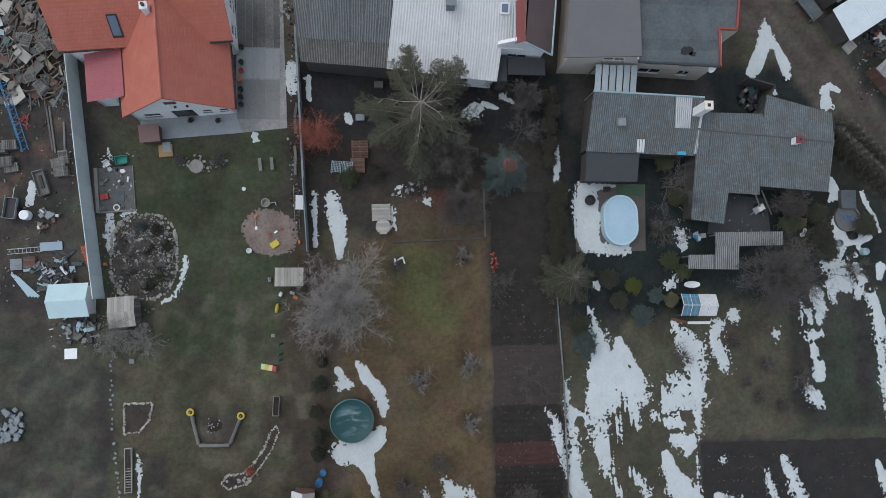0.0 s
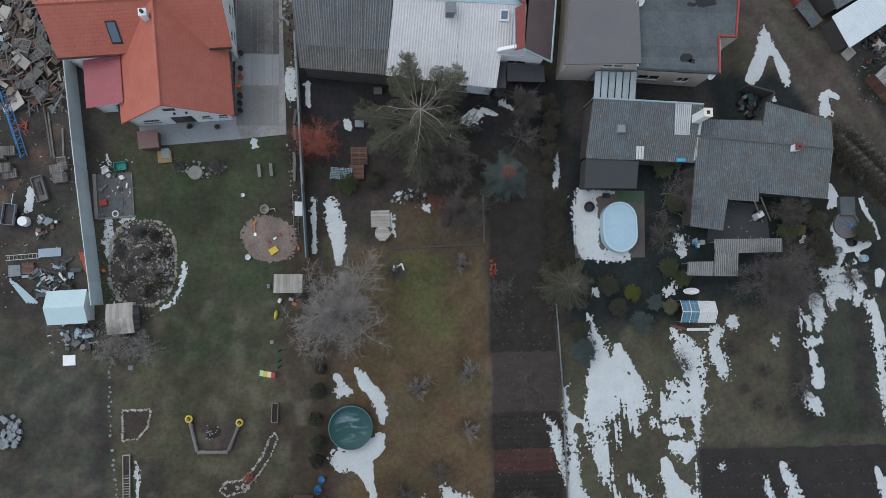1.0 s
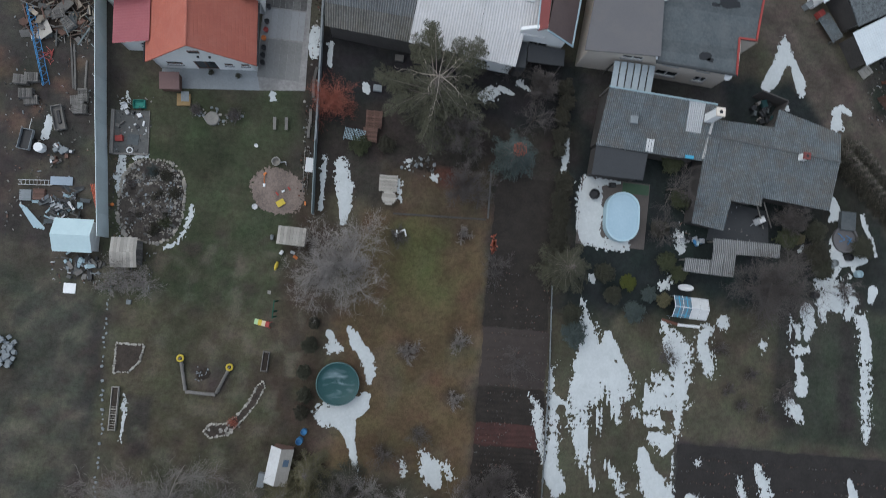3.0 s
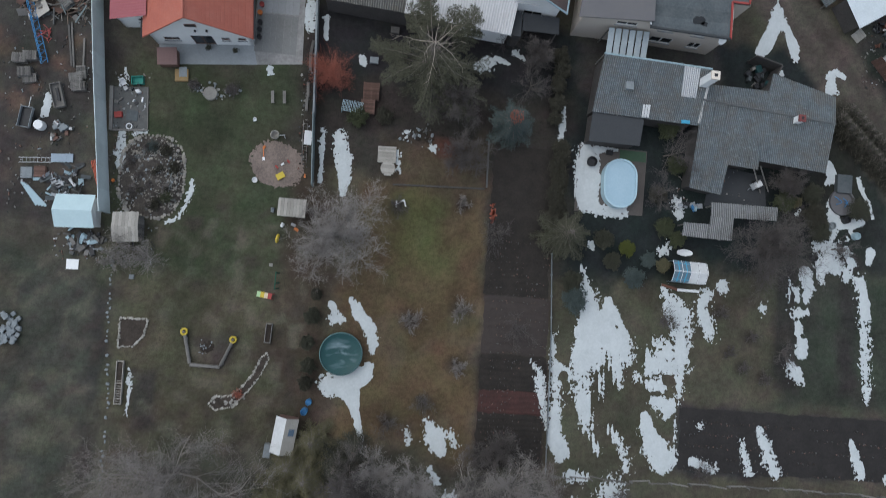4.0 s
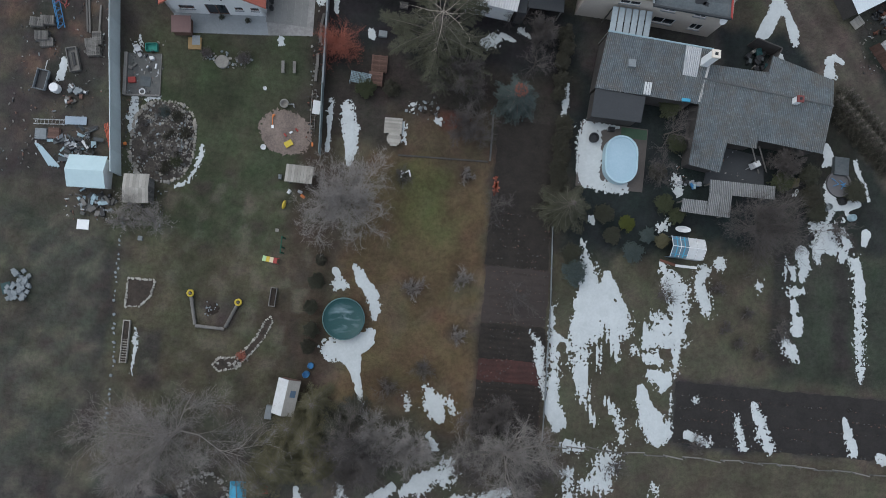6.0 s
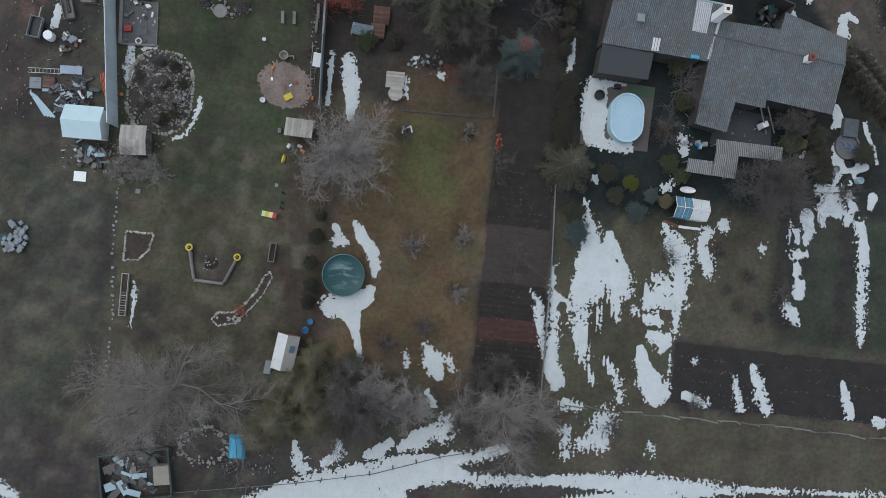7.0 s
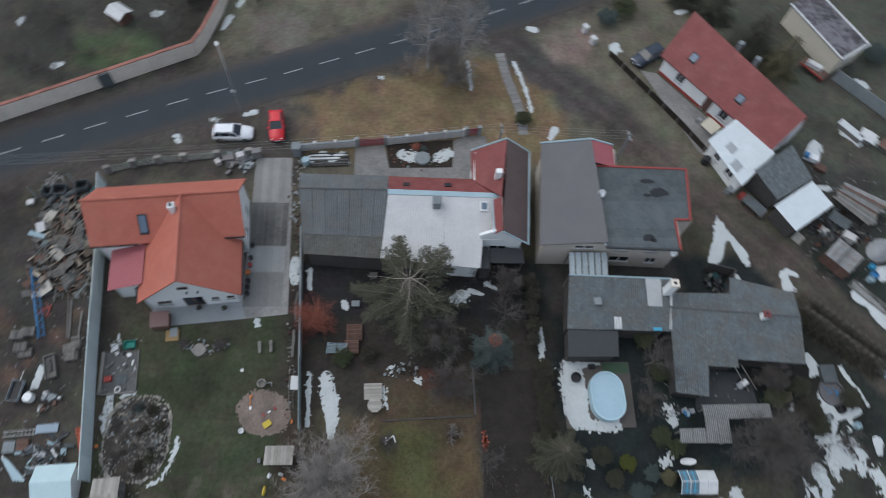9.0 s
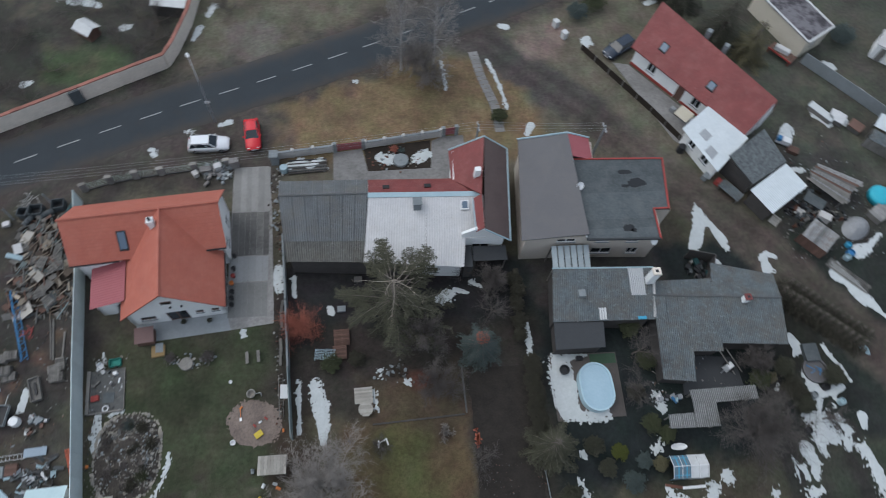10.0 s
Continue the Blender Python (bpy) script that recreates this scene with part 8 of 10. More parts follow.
# ---- fences between the gardens ----
def slat_fence(line, h, label, name="fence", step=2.4, material=M_CONCRETE, post=M_CONCRETE, th=0.06):
    t = thing(name, label, "fence", kind="structure")
    spots_ = along(line, step) + [(line[-1][0], line[-1][1], 0)]
    for (x, y, a), (x2, y2, _) in zip(spots_, spots_[1:]):
        piece("post", post, t, x, y, 0, 0.12, 0.12, h + 0.1, a)
        run = math.hypot(x2 - x, y2 - y)
        ang = math.degrees(math.atan2(y2 - y, x2 - x))
        if run > 0.2:
            piece("panel", material, t, (x + x2) / 2, (y + y2) / 2, 0.03, run - 0.1, th, h, ang)
    return t


slat_fence([(-8.75, 24.0), (-8.3, 17.0), (-7.9, 10.0)], 1.3, "low concrete block fence beside the drive", th=0.18)
slat_fence([(-7.9, 10.0), (-7.45, 3.4)], 1.6, "smooth grey-green panel fence", material=mat("grey_green_panel", (0.2, 0.24, 0.24), (0.14, 0.17, 0.17)), th=0.1)
strip = thing("rubble_strip", "strip of stones, boards and leaves along the fence", "rubble")
for x, y, a in along([(-9.5, 31.0), (-9.1, 22.0), (-8.8, 12.0), (-8.4, 5.0)], 0.22):
    stone(strip, x + rnd.gauss(0, 0.28), y, rnd.uniform(0.08, 0.3), rnd, rnd.choice([M_STONE, M_OLDPAD, M_SOIL, M_SOIL, M_RUST]))
for y in (16.5, 15.0, 12.5, 11.2):
    piece("board", M_WOOD, strip, -8.75, y, 0.05, 0.25, 1.4, 0.12, rnd.uniform(-8, 8))
ladder((-8.5, 5.6), (-8.7, 9.6), 0.4, M_WOOD, "old wooden ladder lying along the fence")
solid("window_sash", Build().box(0, 0, 0, 0.7, 1.3, 0.08), M_WINDOWFRAME, "white window sash leaning by the fence", "window", pose(-8.35, 8.0, 0.05, 0, 12, 0))
for x, y, m_ in ((-14.0, 20.8, M_DARK), (-14.0, 20.0, M_RED), (-14.1, 19.2, M_ORANGEPL), (-14.0, 18.3, M_DARK), (-14.0, 17.6, M_DARK), (-13.95, 16.9, M_DARK), (-14.0, 22.2, M_DARK)):
    solid("plant_pot", Build().lathe(0, 0, [(0.17, 0), (0.24, 0.4), (0.2, 0.4), (0.18, 0.3)], 14), m_, "plant pot standing along the house wall", "plant pot", pose(x + 0.35, y, 0.05))
for x in (-18.0, -15.6):
    shrub(x, 15.35, 0.8, 0.35, 330 + int(x), "small dark potted shrub by the front door", M_NEEDLE, 160, "potted_shrub", size=0.07)
porch = thing("wood_store", "small lean-to box with a brown sheet top", "box", pose(-21.35, 13.95, 0, 0, 0, 6))
piece("body", M_BROWNWOOD, porch, 0, 0, 0, 1.55, 1.35, 1.1)
piece("lid", mat("brown_sheet", (0.19, 0.12, 0.11), (0.15, 0.095, 0.09)), porch, 0, 0, 1.1, 1.75, 1.55, 0.06, 0, 5)
solid("sandbox", Build().box(0, 0, 0, 1.2, 1.1, 0.25), mat("ochre_wood", (0.3, 0.2, 0.09), (0.2, 0.14, 0.07)), "ochre wooden box with a grey lid on the grass", "box", pose(-20.2, 12.6, 0, 0, 0, 6))
solid("grey_board", Build().box(0, 0, 0, 0.7, 0.9, 0.05), M_CONCRETE, "grey board on the ochre box", "board", pose(-20.1, 12.9, 0.252, 0, 0, 6))
for y0, y1, m_, lb in ((19.3, 15.6, mat("grey_pavers", (0.2, 0.198, 0.19), (0.14, 0.137, 0.13), spread=0.08), "bay of grey paving in the drive"), (22.2, 19.4, mat("pale_pavers", (0.29, 0.29, 0.288), (0.22, 0.22, 0.218), spread=0.06), "bay of pale paving slabs in the drive"), (27.4, 22.3, mat("dark_pavers", (0.15, 0.143, 0.134), (0.085, 0.08, 0.075), spread=0.22, contrast=1.5), "dark stained strips of paving in the drive"), (33.0, 27.5, mat("worn_pavers", (0.27, 0.26, 0.245), (0.18, 0.172, 0.163), spread=0.12), "worn pale strips of paving in the drive")):
    bay = thing("paving_bay", lb, "paving", kind="structure")
    f = ((y0 + y1) / 2 - 14.85) / 18.2
    for i, w in enumerate((0.75, 0.62, 0.5, 0.7, 0.68, 0.6)):
        piece("slab", m_, bay, -14.02 + sum((0.75, 0.62, 0.5, 0.7, 0.68, 0.6)[:i]) + w / 2 - 0.2 * f, (y0 + y1) / 2, 0.04, w - 0.025, y0 - y1 - 0.03, 0.025, 1.1)

# fence and low wall between vegetable plot and eastern garden
slat_fence([(15.3, -0.8), (15.8, -8.7), (16.15, -21.2)], 0.4, "low grey board fence along the snow strip", step=2.0, material=M_CONCRETE, th=0.03)
edge = thing("bed_edging", "thin concrete edging of the vegetable plot", "edging", kind="structure")
for p, q in (((8.55, 9.5), (8.65, 4.9)), ((-0.2, 4.4), (8.5, 4.8))):
    d = Vector(q) - Vector(p)
    n = int(d.length / 0.8)
    for i in range(n):
        c = Vector(p) + d * ((i + 0.5) / n)
        piece("kerb", M_DARKWALL if p[0] < 0 else M_OLDPAD, edge, c.x, c.y, -0.03, d.length / n - 0.02, 0.16, 0.13, math.degrees(math.atan2(d.y, d.x)))
fs = thing("plank_fence", "fallen plank fence at the foot of the gardens", "fence", kind="structure")
for x, y, a in along([(16.7, -21.4), (22, -21.5), (35.5, -21.4), (60, -21.6)], 1.9):
    piece("rail", M_WOOD, fs, x + 0.9, y + rnd.uniform(-0.15, 0.1), 0.05, 2.0, 0.12, 0.06, a + rnd.uniform(-9, 5))
    piece("post", M_WOOD, fs, x, y, 0, 0.09, 0.09, 0.7)
fs2 = thing("wire_fence", "old post fence along the snowy lane", "fence", kind="structure")
for x, y, a in along([(-16.3, -32.6), (-6.8, -31.0), (0.3, -29.5), (6.3, -27.4), (11, -26.2)], 2.2):
    piece("post", M_WOOD, fs2, x, y, 0, 0.1, 0.1, 1.2)
    piece("rail", M_WOOD, fs2, x + 1.0, y + 0.22, 0.6, 2.2, 0.05, 0.09, a)

# ---- middle garden ----
for k in range(4):
    pallet(-2.9, 12.9, 0.14 * k, 92, "reddish pallet in a stack under the spruce", 1.6, 1.5, timber=M_BROWNWOOD)
    pallet(-3.1, 11.4, 0.14 * k, 92, "reddish pallet in a stack under the spruce", 1.3, 1.3, timber=M_BROWNWOOD)
for x, y in ((-5.0, 11.2), (-4.0, 11.15)):
    cb = thing("cage_crate", "blue-grey metal cage crate", "crate", pose(x, y, 0, 0, 0, -6))
    for i in range(7):
        piece("bar", M_LEADBLUE, cb, -0.42 + 0.14 * i, 0, 0.75, 0.03, 1.0, 0.03)
        piece("bar", M_LEADBLUE, cb, 0, -0.48 + 0.16 * i, 0.78, 0.9, 0.03, 0.03)
    for sx in (-0.44, 0.44):
        for sy in (-0.48, 0.48):
            piece("leg", M_LEADBLUE, cb, sx, sy, 0, 0.05, 0.05, 0.8)
dk = thing("wooden_deck", "square deck of weathered boards", "deck", pose(-0.95, 7.1, 0, 0, 0, 2))
for i in range(9):
    piece("board", M_PALEWOOD, dk, 0, -0.68 + 0.17 * i, 0.3, 1.7, 0.16, 0.04)
for sx in (-0.7, 0.7):
    piece("bearer", M_WOOD, dk, sx, 0, 0, 0.12, 1.5, 0.3)
rt = thing("round_table", "round table of grey boards", "table", pose(-0.75, 5.75, 0))
for i in range(8):
    w = 2 * math.sqrt(max(0.05, 0.68 ** 2 - (-0.595 + 0.17 * i) ** 2))
    piece("board", M_PALEWOOD, rt, 0, -0.595 + 0.17 * i, 0.7, w, 0.165, 0.04)
part("leg", Build().tube((0, 0, 0), (0, 0, 0.7), 0.14, 0.12, 10), M_WOOD, rt)
st = thing("stone_pile", "pile of rubble stones and boards with snow remnants", "stones", pose(2.2, 9.3, 0))
for i in range(55):
    stone(st, rnd.gauss(0, 0.75), rnd.gauss(0, 0.55), rnd.uniform(0.12, 0.42), rnd, rnd.choice([M_OLDPAD, M_OLDPAD, M_SOIL, M_CONCRETE]), rnd.uniform(0, 0.12))
sw = thing("trestle", "pale log frame on the lawn", "frame", pose(0.7, 2.6, 0))
for p, q in (((-0.5, -0.1, 0.3), (0.3, 0.4, 0.3)), ((0.3, 0.4, 0.3), (0.5, -0.2, 0.3)), ((-0.4, -0.3, 0.25), (-0.4, 0.3, 0.25))):
    part("log", Build().tube(p, q, 0.07, 0.07, 7).tube((p[0], p[1], 0), p, 0.05, 0.05, 6), M_WHITEWALL, sw)
b = Build()
for i in range(60):
    b.box(rnd.gauss(9.5, 0.12), rnd.uniform(1.6, 3.5), 0.03, 0.12, 0.18, 0.03, rnd.uniform(0, 90))
solid("brick_crumbs", b, mat("orange_brick_crumbs", (0.42, 0.12, 0.07), (0.3, 0.09, 0.06), spread=0.2), "line of orange brick crumbs on the soil", "brick", kind="stuff")
for x, y, m_ in ((-2.9, 15.9, M_CONCRETE), (-1.2, 19.0, M_WOOD)):
    solid("box", Build().box(0, 0, 0, 0.8, 0.6, 0.3), m_, "low box in the shaded yard", "box", pose(x, y, 0))

# round pool under a tarpaulin
pool = thing("round_pool", "round pool with a teal tarpaulin and painted-on sky reflection", "pool", pose(-3.5, -11.5, 0))
N = 48
part("wall", Build().lathe(0, 0, [(1.86, 0), (1.86, 0.92), (1.9, 0.94), (1.9, 0.99), (1.8, 0.99), (1.8, 0.9)], N, cap=False), M_TEAL, pool, "", True)
cov = Build()
cov.v = [(0, 0, 0.72)] + [(1.82 * k * math.cos(2 * math.pi * i / N), 1.82 * k * math.sin(2 * math.pi * i / N), 0.72 + 0.22 * k ** 3 + 0.02 * noise.noise(Vector((3 * k * math.cos(i * 0.4), 3 * k * math.sin(i * 0.4), 0)))) for k in (0.3, 0.6, 0.85, 1) for i in range(N)]
cov.f = [(0, 1 + i, 1 + (i + 1) % N) for i in range(N)] + [(1 + k * N + i, 1 + (k + 1) * N + i, 1 + (k + 1) * N + (i + 1) % N, 1 + k * N + (i + 1) % N) for k in range(3) for i in range(N)]
part("tarpaulin", cov, M_COVER, pool, "teal tarpaulin with sky reflection painted in pale streaks", True)
part("rim_tube", Build().lathe(0, 0, [(1.9, 0.93), (1.95, 0.96), (1.93, 1.02), (1.86, 1.03)], N, cap=False), M_POOLEDGE, pool, "", True)
# oval pool with a pale cover on its terrace
deck2 = Build().prism([(17.3, 10.0), (24.0, 9.9), (23.9, 3.6), (17.2, 3.5)], -0.04, 0.05)
solid("pool_terrace", deck2, mat("brown_grey_paving", (0.11, 0.095, 0.085), (0.075, 0.065, 0.06), fine=8), "brown paved terrace under the oval pool", "terrace", kind="structure")
op = thing("oval_pool", "oval above-ground pool with a pale blue cover", "pool", pose(21.25, 6.4, 0, 0, 0, 2))


def stadium(w, l, n=14):
    r, h = w / 2, (l - w) / 2
    return [(r * math.cos(math.pi * i / n), h + r * math.sin(math.pi * i / n)) for i in range(n + 1)] + [(-r * math.cos(math.pi * i / n), -h - r * math.sin(math.pi * i / n)) for i in range(n + 1)]


o_, i_ = stadium(3.25, 4.7), stadium(2.95, 4.4)
b, n = Build(), len(o_)
b.v = [(x, y, z) for ring, z in ((o_, 0), (o_, 0.98), (o_, 1.02), (i_, 1.02), (i_, 0.8)) for x, y in ring]
b.f = [(k * n + i, k * n + (i + 1) % n, (k + 1) * n + (i + 1) % n, (k + 1) * n + i) for k in range(4) for i in range(n)]
part("wall", b, M_POOLRIM, op)
part("cover", Build().prism(i_, 0.8, 0.88), M_POOLCOVER, op)
solid("dark_tub", Build().lathe(0, 0, [(0.4, 0), (0.5, 0.5), (0.42, 0.5), (0.38, 0.2)], 20), M_DARK, "round dark tub standing in the snow", "tub", pose(18.5, 8.3, 0.1))
solid("pump_box", Build().box(0, 0, 0, 0.6, 0.4, 0.45).box(0, 0, 0.45, 0.3, 0.3, 0.15), M_DARK, "dark pool pump housing", "pump", pose(20.2, 9.4, 0.05))
solid("green_mat", Build().box(0, 0, 0, 2.6, 1.0, 0.02), mat("dull_green_mat", (0.06, 0.1, 0.06), (0.045, 0.08, 0.05)), "dull green mat beside the pool", "mat", pose(22.6, 9.3, 0.05))

# greenhouse and oddments of the eastern garden
M_GHBLUE = mat("blue_grey_glazing", (0.13, 0.19, 0.23), (0.1, 0.15, 0.19), rough=0.3, bump=0)
gh = thing("greenhouse", "small greenhouse with pale panels and blue straps", "greenhouse", pose(28.3, -1.5, 0, 0, 0, -1))
for i in range(4):
    x = -1.6 + 0.82 * i
    pm = M_PLAINWHITE if i > 1 else M_GHBLUE
    for sg in (-1, 1):
        part("roof_panel", Build().slab([(x, sg * 1.0, 1.25), (x + 0.76, sg * 1.0, 1.25), (x + 0.76, 0.02 * sg, 1.8), (x, 0.02 * sg, 1.8)], 0.03), pm, gh)
        part("side_panel", Build().box(x + 0.38, sg * 0.98, 0, 0.76, 0.03, 1.22), pm, gh)
for i in range(5):
    x = -1.62 + 0.82 * i
    part("rib", Build().tube((x, -1.02, 1.27), (x, 0, 1.83), 0.03, 0.03).tube((x, 0, 1.83), (x, 1.02, 1.27), 0.03, 0.03), M_WINDOWFRAME, gh)
part("ridge", Build().tube((-1.65, 0, 1.83), (1.68, 0, 1.83), 0.035, 0.035), M_WINDOWFRAME, gh)
for x in (-1.2, -0.45):
    for sg in (-1, 1):
        part("strap", Build().slab([(x, sg * 1.0, 1.29), (x + 0.09, sg * 1.0, 1.29), (x + 0.09, 0, 1.85), (x, 0, 1.85)], 0.012), M_TARP, gh, "bright blue strap")
for sg in (-1, 1):
    part("strap", Build().tube((-1.6, sg * 0.75, 1.43), (0.0, sg * 0.75, 1.43), 0.03, 0.03), M_TARP, gh, "bright blue strap")
solid("boat_hull", Build().lathe(0, 0, [(0.05, 0), (0.35, 0.1), (0.4, 0.35), (0.36, 0.35), (0.1, 0.08)], 18, 2.0, 0.8), M_WINDOWFRAME, "white upturned trough beside the greenhouse", "trough", pose(28.2, 0.4, 0))
for x, y, a, l, m_ in ((27.0, -3.0, -12, 1.6, M_RUST), (28.9, -3.2, 0, 2.2, M_WINDOWFRAME)):
    solid("board", Build().box(0, 0, 0, l, 0.25, 0.06), m_, "loose board lying on the grass", "board", pose(x, y, 0.03, 0, 0, a))
for i in range(10):
    solid("yard_junk", Build().box(0, 0, 0, rnd.uniform(0.2, 0.8), rnd.uniform(0.15, 0.5), rnd.uniform(0.15, 0.6)), rnd.choice([M_BLUE, M_LEADBLUE, M_METAL, M_WINDOWFRAME, M_DARK]), "yard oddment beside the barn wall", "oddment", pose(28.4 + rnd.uniform(-1.4, 1.4), 5.3 + rnd.uniform(-0.6, 0.3), 0.02, 0, 0, rnd.uniform(0, 180)))
mk = thing("yard_machine", "white and grey garden machine in the yard", "machine", pose(35.0, 7.6, 0, 0, 0, 30))
piece("frame", M_METAL, mk, 0, 0, 0.3, 1.2, 0.6, 0.1)
piece("hood", M_WINDOWFRAME, mk, 0.1, 0, 0.4, 0.6, 0.5, 0.35)
piece("handle", M_METAL, mk, -0.9, 0, 0.6, 0.9, 0.06, 0.06, 0, 0, 20)
for sy in (-0.4, 0.4):
    w = new("wheel", wheel_mesh(("tyre", "small"), 0.28, 0.13, 0.14, M_TYRE))
    w.parent = mk
    w.matrix_basis = pose(0.1, sy + 0.07, 0.28, 90, 0, 0)
for p, q in (((33.9, 9.0), (35.6, 6.9)), ((34.6, 9.2), (36.4, 7.1))):
    solid("plank", Build().tube((*p, 1.6), (*q, 0.1), 0.07, 0.07, 6), M_WOOD, "grey pole leaning in the yard", "pole")
solid("courtyard", Build().prism([(30.6, 9.2), (33.5, 8.9), (36.0, 8.6), (36.3, 5.2), (30.0, 5.2)], -0.03, 0.04), M_BLACKFELT, "dark paved yard between the barns", "yard", kind="structure")
tk = thing("water_tank", "dark lidded cistern with a grey kerb", "cistern", pose(44.0, 7.65, 0))
part("kerb", Build().lathe(0, -0.9, [(1.3, 0), (1.3, 0.3), (1.15, 0.3), (1.1, 0.1)], 24), M_GREYSHEET, tk)
part("hatch", Build().box(0, 0.9, 0, 1.5, 1.8, 0.5), M_FELT, tk)
for i in range(8):
    part("hose", Build().tube((rnd.gauss(0, 0.4), -0.8 + rnd.gauss(0, 0.3), 0.3), (rnd.gauss(0, 0.4), -0.8 + rnd.gauss(0, 0.3), 0.35), 0.04, 0.04), M_BLUE, tk, "blue hose")
solid("upturned_boat", Build().lathe(0, 0, [(0.02, 0.4), (0.3, 0.35), (0.45, 0.0)], 16, 0.8, 2.6), M_LEADBLUE, "long pale blue upturned trough", "trough", pose(49.8, 9.0, 0, 0, 0, 32))
for x, y, m_ in ((42.9, 4.3, M_CONCRETE), (40.8, 4.9, M_DARK), (44.4, 5.0, M_DARK), (45.5, 3.5, M_LEADBLUE), (41.2, 1.0, M_DARK)):
    barrel(x, y, 0.35, 0.6, m_, "old tub standing in the snowy garden", "tub", True)

# ---- foot of the gardens ----
ss = thing("tool_shed", "narrow shed with one white and one weathered board slope", "shed", pose(-7.75, -18.9, 0, 0, 0, -6))
for p, q, g in (((-0.85, -1.45), (0.85, -1.45), (0.85, 2.2)), ((0.85, -1.45), (0.85, 1.45), None), ((0.85, 1.45), (-0.85, 1.45), (0.85, 2.2)), ((-0.85, 1.45), (-0.85, -1.45), None)):
    wall(ss, p, q, 0, 1.7, M_BROWNWOOD, th=0.05, gable=g)
part("roof", Build().slab([(-1.0, 1.6, 1.62), (-1.0, -1.6, 1.62), (0, -1.6, 2.28), (0, 1.6, 2.28)], 0.05), M_PLAINWHITE, ss, "pale roof slope")
part("roof", Build().slab([(1.0, -1.6, 1.62), (1.0, 1.6, 1.62), (0, 1.6, 2.28), (0, -1.6, 2.28)], 0.05), M_PALEWOOD, ss, "weathered board roof slope")
part("window", Build().slab([(0.35, 0.1, 2.08), (0.8, 0.1, 1.79), (0.8, 0.7, 1.79), (0.35, 0.7, 2.08)], 0.03), M_SKYGLASS, ss)
barrel(-6.35, -16.9, 0.3, 0.9, M_BLUE, "bright blue plastic barrel by the shed", open_top=True)
barrel(-6.05, -16.1, 0.28, 0.5, M_BLUE, "bright blue plastic tub by the shed", open_top=True)
solid("grey_box", Build().box(0, 0, 0, 0.6, 1.2, 0.5), M_CONCRETE, "grey box standing by the shed", "box", pose(-9.3, -20.6, 0, 0, 0, -4))
b = Build()
b.v = [(x, y, z + 0.04 * math.sin(7 * x + 3 * y)) for x, y, z in ((-0.75, -1.1, 0.05), (0.75, -1.1, 0.05), (0.75, 1.1, 0.05), (-0.75, 1.1, 0.05), (-0.5, -0.9, 0.55), (0.5, -0.9, 0.55), (0.5, 0.9, 0.55), (-0.5, 0.9, 0.55), (0, -0.8, 0.7), (0, 0.8, 0.7))]
b.f = [(0, 1, 5, 4), (1, 2, 6, 5), (2, 3, 7, 6), (3, 0, 4, 7), (4, 5, 8), (5, 6, 9, 8), (6, 7, 9), (7, 4, 8, 9)]
tb = thing("covered_woodpile", "woodpile under a bright blue tarpaulin", "woodpile", pose(-11.2, -28.1, 0, 0, 0, 4))
part("tarpaulin", b, M_TARP, tb)
piece("batten", M_WOOD, tb, 0.05, 0, 0.7, 0.08, 2.6, 0.05, 6)
piece("logs", M_WOOD, tb, 0, 0, 0, 1.3, 2.0, 0.04)
rc = thing("garden_bench", "faded red wooden garden seat", "seat", pose(-9.1, -27.4, 0, 0, 0, 10))
for i in range(5):
    piece("slat", M_RED, rc, 0, -0.4 + 0.2 * i, 0.4, 1.1, 0.15, 0.04)
for sx in (-0.45, 0.45):
    piece("leg", M_RED, rc, sx, 0, 0, 0.08, 0.8, 0.4)
ring = thing("stone_ring", "ring of pale stones round a bare plot", "stone ring")
for i in range(46):
    a = 2 * math.pi * i / 46
    stone(ring, -14.2 + 2.1 * math.cos(a) + rnd.gauss(0, 0.15), -28.3 + 1.6 * math.sin(a) + rnd.gauss(0, 0.15), rnd.uniform(0.2, 0.4), rnd)
for i in range(70):
    a = rnd.uniform(0, 6.28)
    stone(ring, -14.2 + rnd.gauss(2.0, 0.35) * math.cos(a), -28.3 + rnd.gauss(1.5, 0.3) * math.sin(a), rnd.uniform(0.1, 0.28), rnd)
gh2 = thing("ruined_hut", "roofless green hut full of boards and sheets", "hut", pose(-19.6, -31.2, 0, 0, 0, 12))
for p, q in (((-3, 2.0), (3, 2.0)), ((-3, -2.2), (-3, 2.0)), ((3, 2.0), (3, -2.2)), ((-3, -2.2), (3, -2.2))):
    d = Vector(q) - Vector(p)
    c = (Vector(p) + Vector(q)) / 2
    piece("wall", mat("mossy_boards", (0.055, 0.07, 0.06), (0.035, 0.045, 0.04)) if p == (-3, 2.0) else bpy.data.materials["mossy_boards"], gh2, c.x, c.y, 0, d.length, 0.16, 0.9, math.degrees(math.atan2(d.y, d.x)))
for i in range(40):
    piece("scrap", rnd.choice([M_LEADBLUE, M_WOOD, M_WOOD, M_DARK, M_OLDPAD, M_FELT]), gh2, rnd.uniform(-2.5, 2.5), rnd.uniform(-1.8, 1.6), rnd.uniform(0, 0.5), rnd.uniform(0.1, 0.8), rnd.uniform(0.3, 1.4), 0.05, rnd.uniform(0, 180), rnd.gauss(0, 10), 0)
